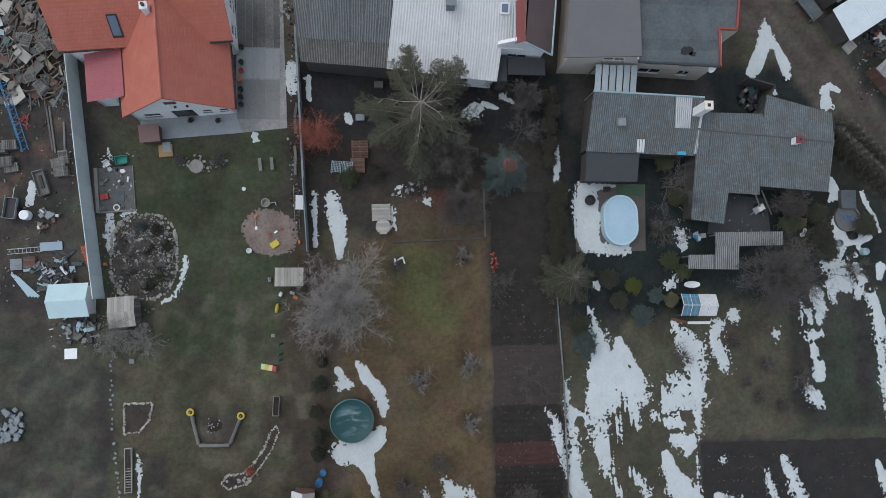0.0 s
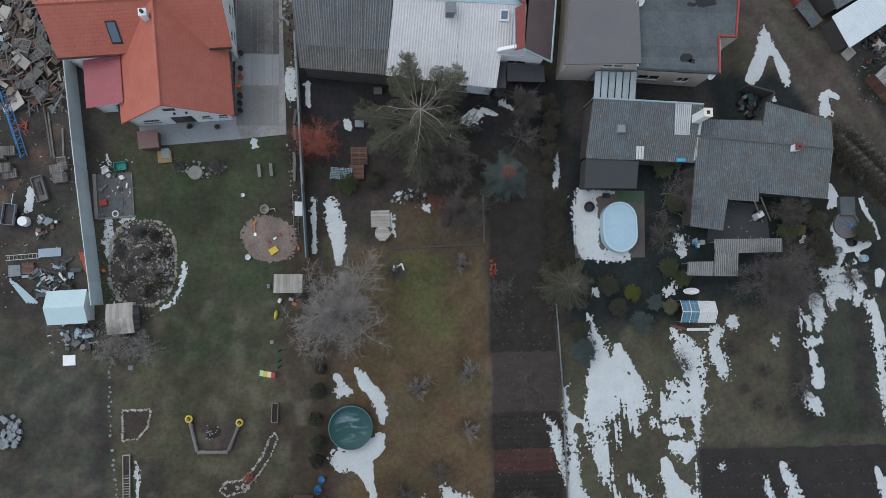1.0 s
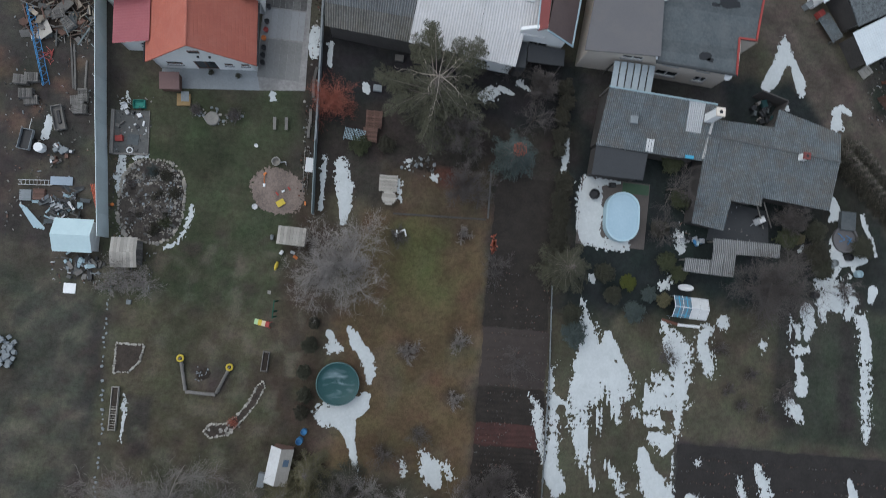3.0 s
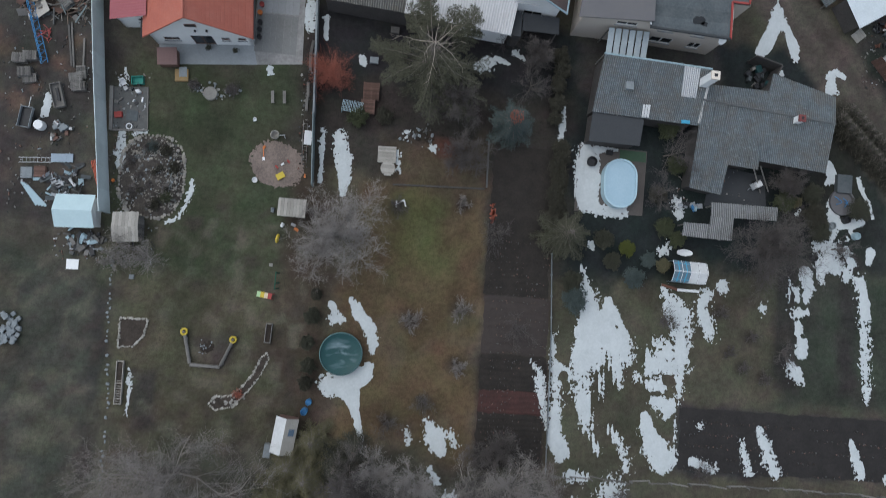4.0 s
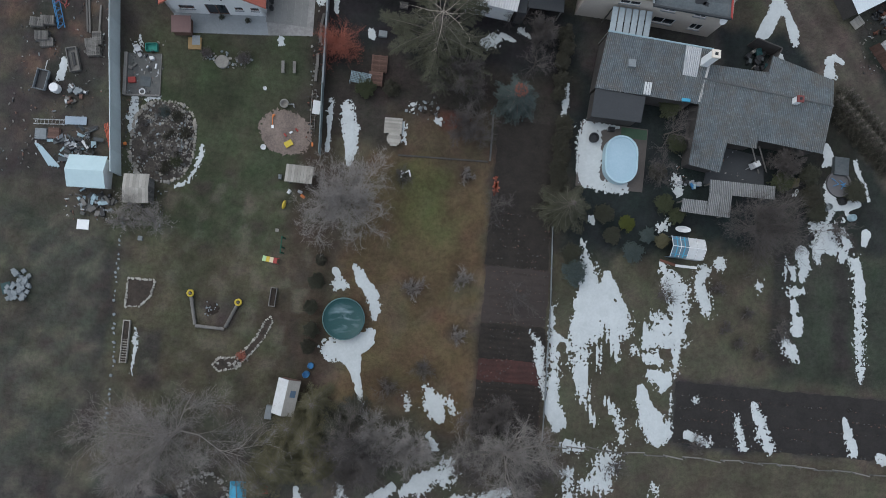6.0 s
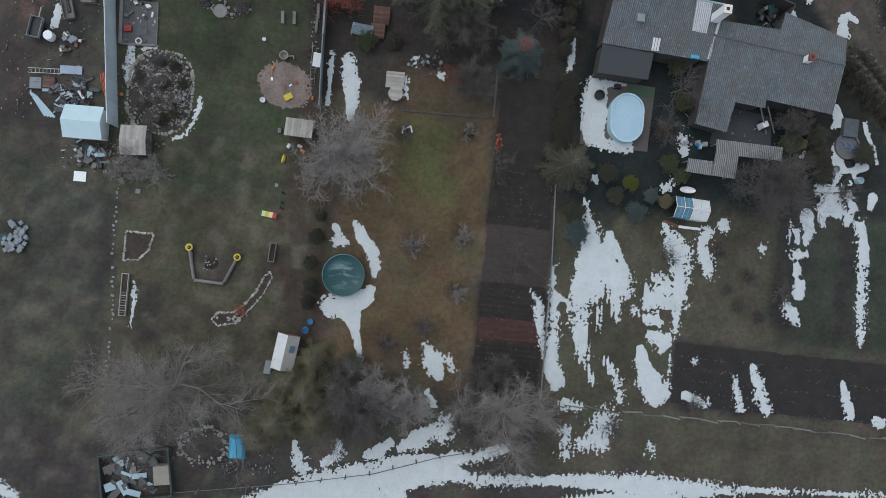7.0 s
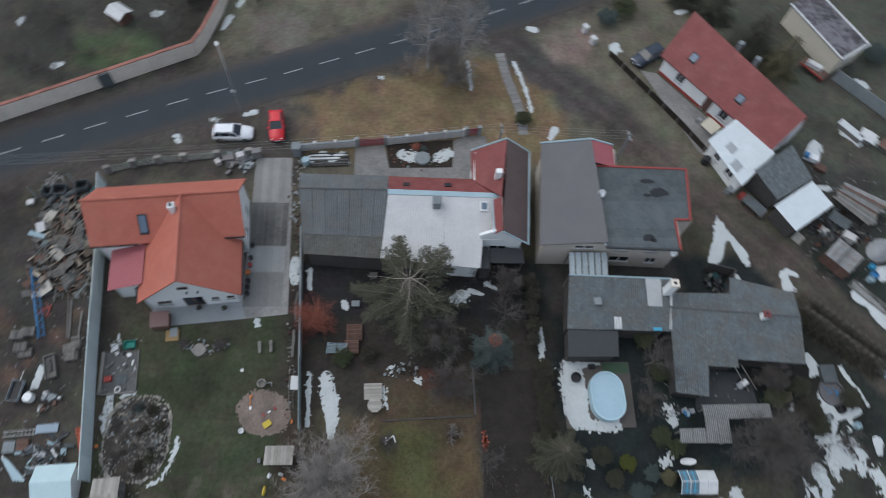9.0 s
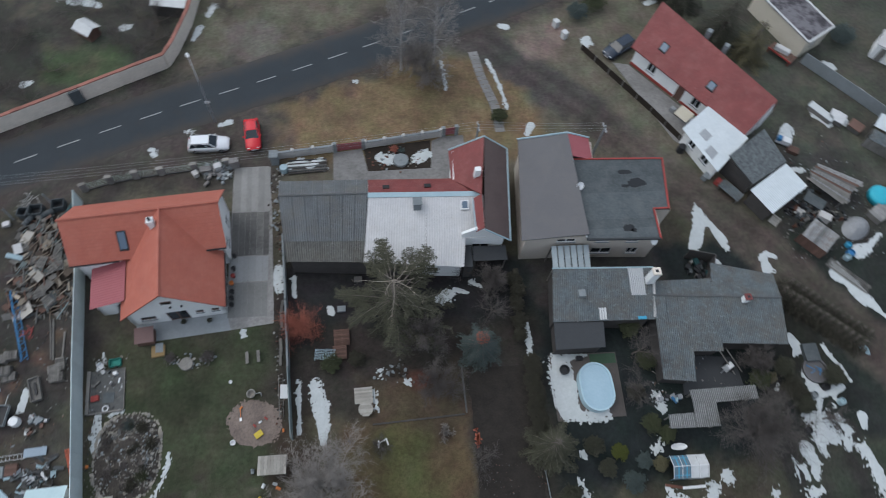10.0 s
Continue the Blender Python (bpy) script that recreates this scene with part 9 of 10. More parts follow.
solid("pale_box", Build().box(0, 0, 0, 1.4, 1.7, 0.9), mat("pale_brown_board", (0.3, 0.27, 0.22), (0.22, 0.2, 0.17)), "pale box standing beside the ruined hut", "box", pose(-17.3, -31.0, 0, 0, 0, 10))


# ---- street side ----
def car(x, y, turn, paint, label, length=4.2, width=1.72, height=1.48, estate=False):
    """A parked car: shaped body, glasshouse, wheels, lamps and bumpers."""
    t = thing("car", label, "car", pose(x, y, 0, 0, 0, turn))
    h, w = length / 2, width / 2
    st = [(-h, 0.45, 0.78, 0.8), (-h + 0.12, 0.3, 0.92, 0.93), (-h + 0.7, 0.22, 0.98, 1.0), (0, 0.2, 0.98, 1.0), (h - 1.15, 0.22, 0.93, 1.0), (h - 0.35, 0.25, 0.8, 0.95), (h - 0.06, 0.32, 0.66, 0.82), (h, 0.42, 0.55, 0.7)]
    b = Build()
    for px, z0, z1, k in st:
        b.v += [(px, -w * k, z0), (px, -w * k, (z0 + z1) / 2 + 0.1), (px, -w * k * 0.93, z1), (px, 0, z1 + 0.03), (px, w * k * 0.93, z1), (px, w * k, (z0 + z1) / 2 + 0.1), (px, w * k, z0)]
    for i in range(len(st) - 1):
        b.f += [(7 * i + j, 7 * i + 7 + j, 7 * i + 8 + j, 7 * i + 1 + j) for j in range(6)] + [(7 * i + 6, 7 * i + 13, 7 * i + 7, 7 * i)]
    b.f += [tuple(range(6, -1, -1)), tuple(range(7 * len(st) - 7, 7 * len(st)))]
    body = part("body", b, paint, t, "", True)
    back = -h + (0.18 if estate else 0.35)
    lo = [(back, 0.95), (h - 1.2, 0.93)]
    hi = [(back + (0.3 if estate else 0.5), height), (h - 2.05, height)]
    gl = Build()
    ww, wt = w * 0.92, w * 0.74
    gl.add([(lo[0][0], -ww, lo[0][1]), (lo[1][0], -ww, lo[1][1]), (lo[1][0], ww, lo[1][1]), (lo[0][0], ww, lo[0][1]), (hi[0][0], -wt, hi[0][1] - 0.02), (hi[1][0], -wt, hi[1][1] - 0.02), (hi[1][0], wt, hi[1][1] - 0.02), (hi[0][0], wt, hi[0][1] - 0.02)], [(0, 1, 5, 4), (1, 2, 6, 5), (2, 3, 7, 6), (3, 0, 4, 7), (4, 5, 6, 7)])
    part("glasshouse", gl, M_GLASS, t, "dark glass")
    part("roof", Build().slab([(hi[0][0] - 0.06, -wt - 0.02, height - 0.03), (hi[0][0] - 0.02, 0, height + 0.03), (hi[0][0] - 0.06, wt + 0.02, height - 0.03), (hi[1][0] + 0.06, wt + 0.02, height - 0.03), (hi[1][0] + 0.08, 0, height + 0.03), (hi[1][0] + 0.06, -wt - 0.02, height - 0.03)][::-1], 0.04), paint, t)
    for sg in (-1, 1):
        for (ax, az), (cx, cz) in ((lo[0], hi[0]), (lo[1], hi[1])):
            part("pillar", Build().tube((ax, sg * ww, az), (cx, sg * wt, cz - 0.02), 0.05, 0.045, 5), paint, t)
        for px in (-0.1, -1.2):
            part("pillar", Build().tube((px, sg * ww * 1.005, 0.95), (px - 0.05, sg * wt * 1.02, height - 0.03), 0.035, 0.035, 5), paint, t)
        part("mirror", Build().box(h - 1.5, sg * (w + 0.06), 0.92, 0.14, 0.16, 0.12), paint, t)
        part("headlight", Build().box(h - 0.22, sg * w * 0.6, 0.58, 0.26, 0.3, 0.13), M_WINDOWFRAME, t, "clear headlight")
        part("rear_lamp", Build().box(-h + 0.06, sg * w * 0.72, 0.7, 0.08, 0.2, 0.22), M_RED, t, "red rear lamp")
        for px in (-h + 0.78, h - 0.82):
            wh = new("wheel", wheel_mesh(("tyre", "car"), 0.31, 0.19, 0.2, M_TYRE))
            wh.parent = t
            wh.matrix_basis = pose(px, sg * (w - 0.06) + 0.1, 0.31, 90, 0, 0)
            rim = part("rim", Build().lathe(0, 0, [(0.19, 0.06), (0.18, 0.14)], 12), M_METAL, wh)
    part("number_plate", Build().box(h + 0.005, 0, 0.4, 0.02, 0.5, 0.11), M_WINDOWFRAME, t)
    return t


car(-17.1, 35.9, 1, M_CARWHITE, "white estate car parked beside the street", 4.35, 1.74, 1.5, True)
car(-12.45, 37.0, -83, M_CARRED, "red hatchback parked beside the street", 4.0, 1.68, 1.48)
car(32.0, 48.7, 213, M_CARBLUE, "dark blue estate car parked by the red-roofed house", 4.5, 1.78, 1.45, True)

lp = thing("street_lamp", "tall grey street lamp with a curved arm", "street lamp", pose(-16.8, 39.3, 0))
part("pole", Build().tube((0, 0, 0), (0, 0, 3.2), 0.1, 0.085, 8).tube((0, 0, 3.2), (0, 0, 7.0), 0.07, 0.055, 8), M_METAL, lp)
part("arm", Build().tube((0, 0, 6.98), (-0.35, 0.9, 7.7), 0.05, 0.045, 6).tube((-0.35, 0.9, 7.7), (-0.9, 2.2, 8.0), 0.045, 0.04, 6), M_METAL, lp)
part("lamp_head", Build().lathe(0, 0, [(0.05, 0.1), (0.2, 0.06), (0.22, 0), (0.05, -0.04)], 12, 1.6, 0.8), M_WINDOWFRAME, lp).matrix_basis = pose(-1.05, 2.55, 8.0, 0, 0, 113)
part("sign", Build().box(0, 0, 3.3, 0.5, 0.04, 0.4), M_WINDOWFRAME, lp, "small white sign")
lp2 = copy_thing(lp, pose(-43.5, 28.6, 0, 0, 0, 10))


def power_pole(x, y, h):
    t = thing("power_pole", "grey concrete pole with insulators and wires", "power pole", pose(x, y, 0, 0, 0, 5))
    part("pole", Build().tube((0, 0, 0), (0, 0, h), 0.15, 0.1, 8), M_CONCRETE, t)
    part("crossarm", Build().box(0, 0, h - 0.5, 0.1, 1.2, 0.1), M_METAL, t)
    for k in (-0.5, -0.2, 0.2, 0.5):
        part("insulator", Build().tube((0, k, h - 0.4), (0, k, h - 0.2), 0.05, 0.03, 6), M_WINDOWFRAME, t)
    return t


POLES = [(-42, 27.8, 6.5), (12.0, 33.2, 6.5), (25.5, 32.6, 6.5)]
for p in POLES[1:]:
    power_pole(*p)
for (ax, ay, ah), (bx, by, bh) in zip(POLES, POLES[1:]):
    for k in (-0.5, -0.2, 0.2, 0.5):
        sag = 0.6 if bx - ax > 20 else 0.2
        b = Build().cable([(ax + (bx - ax) * i / 12, ay + (by - ay) * i / 12 + k, ah - 0.2 - sag * 4 * (i / 12) * (1 - i / 12)) for i in range(13)], 0.008)
        solid("power_line", b, M_METAL, "thin overhead wire along the front gardens", "wire", group="overhead wires")

M_OLDWALL = mat("dirty_grey_render", (0.26, 0.245, 0.235), (0.15, 0.14, 0.135), rough=0.95, big=1.0, fine=5, spread=0.1, bump=0.2)
front = thing("street_fence", "front fence of pale pillars, wire mesh and low panels", "fence", kind="structure")
M_MESH = mat("pale_green_wire", (0.34, 0.4, 0.35), (0.24, 0.29, 0.25), rough=0.7, bump=0)
PILLARS = [(-29.5, 30.75), (-27.0, 31.6), (-24.45, 32.1), (-21.85, 32.45), (-18.4, 32.9), (-15.0, 33.3)]
for i, (x, y) in enumerate(PILLARS):
    a = math.degrees(math.atan2(0.45, 2.55)) if i else 18
    piece("pillar", M_OLDWALL, front, x, y, 0, 0.62, 0.3, 1.3, a)
    piece("cap", M_STONE, front, x, y, 1.3, 0.7, 0.38, 0.07, a)
    if i < len(PILLARS) - 1:
        p, q = Vector((x, y, 0)), Vector((*PILLARS[i + 1], 0))
        c, d = (p + q) / 2, (q - p).length - 0.64
        g = math.degrees(math.atan2(q.y - p.y, q.x - p.x))
        piece("plinth", M_OLDPAD, front, c.x, c.y, 0, d, 0.1, 0.2, g)
        for k in range(4):
            piece("rail", M_MESH, front, c.x, c.y, 0.42 + 0.26 * k, d, 0.022, 0.022, g)
        n = int(d / 0.16)
        for k in range(n):
            e = c + (q - p).normalized() * d * ((k + 0.5) / n - 0.5)
            piece("bar", M_MESH, front, e.x, e.y, 0.36, 0.016, 0.016, 0.88, g)
for x, y, a, w, h, m_ in ((-15.9, 32.8, 20, 0.7, 1.0, M_WHITEROOF), (-17.2, 32.6, 8, 1.1, 0.7, M_OLDWALL), (-14.2, 33.2, 12, 0.9, 1.2, M_OLDWALL), (-18.3, 32.2, 35, 0.5, 0.6, M_PALEWALL)):
    solid("masonry_block", Build().box(0, 0, 0, w, 0.55, h).box(0, 0, h, w + 0.1, 0.65, 0.06), m_, "worn masonry block standing at the drive gate", "block", pose(x, y, 0, 0, 0, a), group="blocks at the drive gate")
for p, q in (((-10.2, 34.0), (-3.5, 34.8)), ((0.0, 35.15), (8.6, 36.45))):
    n = max(2, round((Vector(q) - Vector(p)).length / 2.4))
    for i in range(n + 1):
        c = Vector(p).lerp(Vector(q), i / n)
        a = math.degrees(math.atan2(q[1] - p[1], q[0] - p[0]))
        piece("post", M_PALEWALL, front, c.x, c.y, 0, 0.32, 0.32, 1.45, a)
        if i < n:
            m_ = Vector(p).lerp(Vector(q), (i + 0.5) / n)
            piece("panel", M_PALEWALL, front, m_.x, m_.y, 0, (Vector(q) - Vector(p)).length / n - 0.3, 0.18, 1.15, a)
            piece("coping", M_CONCRETE, front, m_.x, m_.y, 1.15, (Vector(q) - Vector(p)).length / n - 0.3, 0.26, 0.06, a)
for p, q in (((-3.35, 34.8), (-0.2, 35.1)), ((8.9, 36.5), (10.4, 36.7))):
    g = thing("gate", "dark red sheet metal gate", "gate", kind="structure")
    c, d = (Vector(p) + Vector(q)) / 2, Vector(q) - Vector(p)
    a = math.degrees(math.atan2(d.y, d.x))
    n = int(d.length / 0.28)
    for i in range(n):
        e = Vector(p).lerp(Vector(q), (i + 0.5) / n)
        piece("board", M_REDMETAL, g, e.x, e.y, 0.08, d.length / n - 0.01, 0.05, 1.25, a)
    piece("rail", M_REDMETAL, g, c.x, c.y + 0.05, 0.3, d.length, 0.05, 0.08, a)
    for e in (p, q):
        piece("gate_post", M_CONCRETE, g, e[0], e[1], 0, 0.4, 0.4, 1.6, a)
court = thing("front_court", "grey paved front court behind the wall", "paving", kind="structure")
part("paving", Build().prism([(-3.6, 34.6), (-3.6, 28.7), (9.0, 28.4), (9.3, 31.6), (11.4, 32.3), (11.2, 36.5), (8.8, 36.4), (7.5, 35.8), (7.2, 32.2), (0.2, 32.0), (-0.4, 35.0)], -0.04, 0.045), M_PAVING, court)
fb = thing("front_bed", "front garden bed with a round cistern lid and snow", "flower bed")
part("soil", Build().prism([(0.2, 32.0), (7.2, 32.2), (7.4, 35.9), (-0.2, 35.0)], -0.03, 0.07), M_SOIL, fb)
part("cistern_lid", Build().lathe(3.9, 33.2, [(0.85, 0.0), (0.85, 0.35), (0.8, 0.4), (0.15, 0.4), (0.12, 0.46)], 24), M_CONCRETE, fb, "round concrete cistern lid")
for i in range(70):
    stone(fb, rnd.uniform(0.4, 6.5), 33.2 + rnd.gauss(0, 0.6), rnd.uniform(0.12, 0.35), rnd, rnd.choice([M_STONE, M_CONCRETE, M_RUST]), 0.06)
shrub(3.2, 34.6, 0.9, 0.6, 350, "rusty dwarf conifer in the front bed", M_REDTWIG, 220, "dwarf_conifer", size=0.08)
shrub(4.0, 34.4, 0.8, 0.5, 351, "blue-grey dwarf conifer in the front bed", M_BLUENEEDLE, 200, "dwarf_conifer", size=0.08)
fj = thing("timber_stack", "stack of pipes and boards under old snow", "timber", pose(-6.3, 32.6, 0, 0, 0, 3))
for i in range(8):
    part("pipe", Build().tube((-2.2, -0.5 + 0.22 * i, 0.15 + 0.1 * (i % 2)), (2.0, -0.45 + 0.2 * i, 0.15 + 0.1 * (i % 2)), 0.11, 0.11, 8), rnd.choice([M_OLDPAD, M_DARK, M_WOOD, M_DARKWALL]), fj)
b = snow_patch([(-2.0, 0.3, 0.5), (-0.9, 0.9, 0.5), (0.2, 0.2, 0.35), (1.4, 1.0, 0.35)], 71.0, 0.5)
b.v = [(x, y, z + 0.26) for x, y, z in b.v]
part("snow_cap", b, M_SNOW, fj, "old snow lying on the stack", True)
barrel(-8.9, 32.4, 0.42, 0.9, M_LEADBLUE, "pale blue barrel in the front yard")
fy = thing("masonry_rubble", "blocks and rubble beside the drive", "rubble")
for i in range(46):
    piece("block", rnd.choice([M_CONCRETE, M_OLDWALL, M_OLDPAD]), fy, rnd.uniform(-17.5, -14.4), 32.6 + rnd.gauss(0, 0.6), rnd.uniform(0, 0.2), rnd.uniform(0.2, 0.7), rnd.uniform(0.15, 0.4), rnd.uniform(0.1, 0.4), rnd.uniform(0, 180), rnd.gauss(0, 10))
for i in range(60):
    stone(fy, -9.6 + rnd.gauss(0, 0.35), rnd.uniform(25, 33), rnd.uniform(0.12, 0.45), rnd, rnd.choice([M_CONCRETE, M_STONE, M_SOIL]))
solid("mailbox_pillar", Build().box(0, 0, 0, 0.8, 0.8, 1.6).box(0, 0, 1.6, 0.95, 0.95, 0.08), M_CONCRETE, "square gate pillar beside the drive", "pillar", pose(-9.9, 33.6, 0))

# plastered wall with red coping across the street
ow = thing("garden_wall", "beige plastered wall with a red tile coping", "wall", kind="structure")
OW = [(-60, 28.6), (-41.6, 37.7), (-32.2, 42.5), (-22.7, 47.4), (-21.8, 49.6), (-20.6, 54.2), (-19.6, 62)]
for p, q in zip(OW, OW[1:]):
    d = Vector(q) - Vector(p)
    n = max(1, round(d.length / 4.5))
    a = math.degrees(math.atan2(d.y, d.x))
    for i in range(n):
        c = Vector(p).lerp(Vector(q), (i + 0.5) / n)
        piece("wall_bay", M_CREAMWALL, ow, c.x, c.y, 0, d.length / n, 0.35, 2.1, a)
        for k in range(5):
            e = Vector(p).lerp(Vector(q), (i + (k + 0.5) / 5) / n)
            piece("coping", M_BRICKCOPE, ow, e.x - 0.06 * d.y / d.length, e.y + 0.06 * d.x / d.length, 2.1, d.length / n / 5 - 0.01, 0.4 + rnd.uniform(-0.04, 0.04), 0.12 + rnd.uniform(0, 0.06), a)
gt = thing("wall_gate", "grey metal door in the plastered wall", "gate", pose(-31.9, 42.55, 0, 0, 0, 27), kind="structure")
piece("leaf", M_FELT, gt, 0, -0.12, 0.05, 1.3, 0.4, 2.0)
nsh = thing("small_hut", "little hut with a pale metal roof", "hut", pose(-32.3, 52.6, 0, 0, 0, -35))
piece("body", M_BROWNWOOD, nsh, 0, 0, 0, 2.2, 1.6, 1.3)
for sg in (-1, 1):
    piece("roof", M_PLAINWHITE, nsh, 0, 0.52 * sg, 1.42, 2.5, 1.15, 0.05, 0, -25 * sg)
wsh = thing("wall_shed", "low shed with a white roof behind the street wall", "shed", pose(-22.9, 56.3, 0, 0, 0, -8))
for p, q in (((-1.9, -1.1), (1.9, -1.1)), ((1.9, -1.1), (1.9, 1.1)), ((1.9, 1.1), (-1.9, 1.1)), ((-1.9, 1.1), (-1.9, -1.1))):
    wall(wsh, p, q, 0, 1.9, M_DARKWALL, th=0.12)
part("roof", Build().slab([(-2.1, -1.3, 1.95), (2.1, -1.3, 1.95), (2.1, 1.3, 2.25), (-2.1, 1.3, 2.25)], 0.08), M_PLAINWHITE, wsh, "white sheet roof")
for i, (x, y, s_) in enumerate(((-39, 52, 1.6), (-27, 55, 1.8), (-16.5, 56, 1.5), (-36, 47, 1.4), (-44, 46, 1.7), (-24.5, 51.5, 1.3), (-30, 61, 2.0), (-12, 60, 1.8), (-26.5, 49.5, 2.2), (-28.5, 50.8, 1.8), (-24.6, 54.5, 2.0), (-33.6, 56, 2.2), (-37.5, 42.6, 1.6), (-40.5, 44.5, 2.0), (-41, 50, 2.2))):
    bare_tree(x, y, 2.8, s_, 400 + i, "leafless garden shrub behind the street wall", twig=M_DARKTWIG, limbs=9, levels=3, trunk_r=0.06, name="bare_shrub", start=0.05)
for x, y in ((-38.5, 45.2), (-28.6, 53.5)):
    b = snow_patch([(x, y, 0.5), (x + 0.6, y + 0.2, 0.4)], x)
    solid("snow_patch", b, M_SNOW, "ragged patch of old melting snow on the ground", "snow", group="snow patches", kind="stuff", smooth=True)
kerb = thing("footpath", "narrow paved footpath across the verge", "path", kind="structure")
for x, y, a in along([(13.6, 48.6), (14.2, 45.0), (15.4, 40.6), (15.6, 37.0)], 0.65):
    piece("slab", M_PAVING, kerb, x, y, -0.02, 0.6, 1.1, 0.06, a)

# ---- eastern plots beyond the dirt track ----
far = thing("flat_roofed_house", "pale yellow house with a mossy flat roof", "house")
FQ = [(51.1, 55.4), (55.1, 46.9), (59.0, 49.2), (55.0, 57.7)]
for i in range(4):
    wall(far, FQ[i], FQ[(i + 1) % 4], 0, 2.9, mat("pale_yellow_render", (0.62, 0.56, 0.46), (0.52, 0.47, 0.38)) if i == 0 else bpy.data.materials["pale_yellow_render"], [(1.5, 2.6, 1.2, 2.4)] if i == 1 else ())
part("flat_roof", Build().prism([(50.9, 55.6), (55.04, 46.7), (59.25, 49.25), (55.1, 58.1)], 2.9, 3.05), mat("mossy_dark_roof", (0.16, 0.15, 0.16), (0.05, 0.045, 0.05), big=0.45, fine=1.6, contrast=2.8), far)
for p, q in zip([(50.9, 55.6), (55.04, 46.7), (59.25, 49.25)], [(55.04, 46.7), (59.25, 49.25), (55.1, 58.1)]):
    d, c = Vector(q) - Vector(p), (Vector(p) + Vector(q)) / 2
    part("roof_edge", Build().box(c.x, c.y, 3.053, d.length, 0.25, 0.12, math.degrees(math.atan2(d.y, d.x))), M_PLAINWHITE, far)
cpt = thing("timber_rack", "red-brown timber rack with a white box on top", "rack", pose(53.1, 47.3, 0, 0, 0, -52))
for i in range(7):
    piece("board", M_BROWNWOOD, cpt, -1.5 + 0.5 * i, 0, 0.7, 0.4, 1.5, 0.06)
for sx in (-1.5, 1.5):
    for sy in (-0.6, 0.6):
        piece("post", M_RED, cpt, sx, sy, 0, 0.12, 0.12, 0.7)
piece("rail", M_RED, cpt, 0, -0.72, 0.6, 3.4, 0.1, 0.2)
solid("white_chest", Build().box(0, 0, 0, 1.9, 0.7, 0.5).box(0, 0, 0.5, 1.7, 0.5, 0.04), M_PLAINWHITE, "white lidded chest on the timber rack", "chest", pose(53.0, 47.5, 0.76, 0, 0, -40))
slat_fence([(55.5, 46.2), (58.3, 43.0), (61.8, 38.8), (68, 31)], 1.7, "grey concrete panel wall behind the eastern garden", "garden_wall", th=0.1)
for x, y, a, l, w_, m_, lb in ((55.2, 38.0, -52, 3.2, 0.9, M_SNOW, "white sheeted stack"), (57.0, 37.2, -40, 1.8, 1.5, M_PLAINWHITE, "white sheeted heap"), (58.9, 35.8, -50, 1.6, 1.3, M_BROWNWOOD, "brown board box")):
    t = thing("covered_stack", lb + " in the eastern garden", "stack", pose(x, y, 0, 0, 0, a))
    for k in range(4):
        piece("plank", M_WOOD, t, 0, (k - 1.5) * w_ / 4, 0, l, w_ / 4 - 0.02, 0.6)
    piece("cover", m_, t, 0, 0, 0.6, l * 1.05, w_ * 1.1, 0.12)
    piece("batten", M_WOOD, t, 0, w_ * 0.7, 0, l, 0.2, 0.3)
jn = thing("cart", "blue and white cart with boxes beside the slate shed", "cart", pose(49.2, 34.0, 0, 0, 0, -30))
for sx, sy, sz, lx, ly, lz, m_ in ((0, 0, 0.3, 1.8, 1.0, 0.1, M_METAL), (0.2, 0, 0.4, 1.0, 0.8, 0.5, M_WINDOWFRAME), (-0.6, 0.1, 0.4, 0.5, 0.6, 0.4, M_BLUE), (1.3, -0.6, 0, 1.3, 0.9, 0.5, M_BROWNWOOD)):
    piece("box", m_, jn, sx, sy, sz, lx, ly, lz)
M_RUSTSHEET = mat("rust_streaked_sheet", (0.27, 0.285, 0.29), (0.16, 0.135, 0.12), rough=0.8, big=1.6, fine=7, spread=0.35, contrast=1.4, bump=0.1)
sp2 = thing("scrap_store", "low open store roofed with rusty corrugated sheets", "shed")
for (ax, ay, az), (bx_, by_, bz), (cx, cy, cz), (dx, dy, dz) in (((50.4, 29.0, 1.66), (54.2, 26.0, 1.66), (55.64, 27.15, 1.9), (51.1, 29.9, 1.9)), ((49.6, 28.3, 1.35), (52.7, 24.7, 1.35), (54.2, 26.0, 1.6), (50.4, 29.0, 1.6))):
    lo0, lo1, hi1, hi0 = Vector((ax, ay, az)), Vector((bx_, by_, bz)), Vector((cx, cy, cz)), Vector((dx, dy, dz))
    for i in range(6):
        u, w, over = i / 6, (i + 1.08) / 6, Vector((0, 0, 0.03 * (i % 2)))
        slip = (lo1 - lo0).normalized() * rnd.uniform(-0.25, 0.25)
        part("sheet", Build().wave(lo0.lerp(hi0, u) + slip + over, lo1.lerp(hi1, u) + slip + over, lo1.lerp(hi1, w) + slip + over, lo0.lerp(hi0, w) + slip + over, 0.4, 0.02), rnd.choice([M_RUSTSHEET, M_RUSTSHEET, M_PALECORR, M_WOOD, M_BROWNWOOD]), sp2)
for x, y, h in ((51.2, 29.7, 1.85), (55.4, 27.15, 1.85), (49.9, 28.2, 1.33), (52.8, 25.1, 1.33), (54.0, 26.1, 1.58), (50.6, 28.9, 1.58)):
    piece("post", M_WOOD, sp2, x, y, 0, 0.1, 0.1, h)
ttb = thing("covered_table", "low table under a black plastic sheet", "table", pose(50.2, 25.8, 0, 0, 0, -42))
piece("sheet", M_FELT, ttb, 0, 0, 0.55, 2.3, 1.5, 0.05)
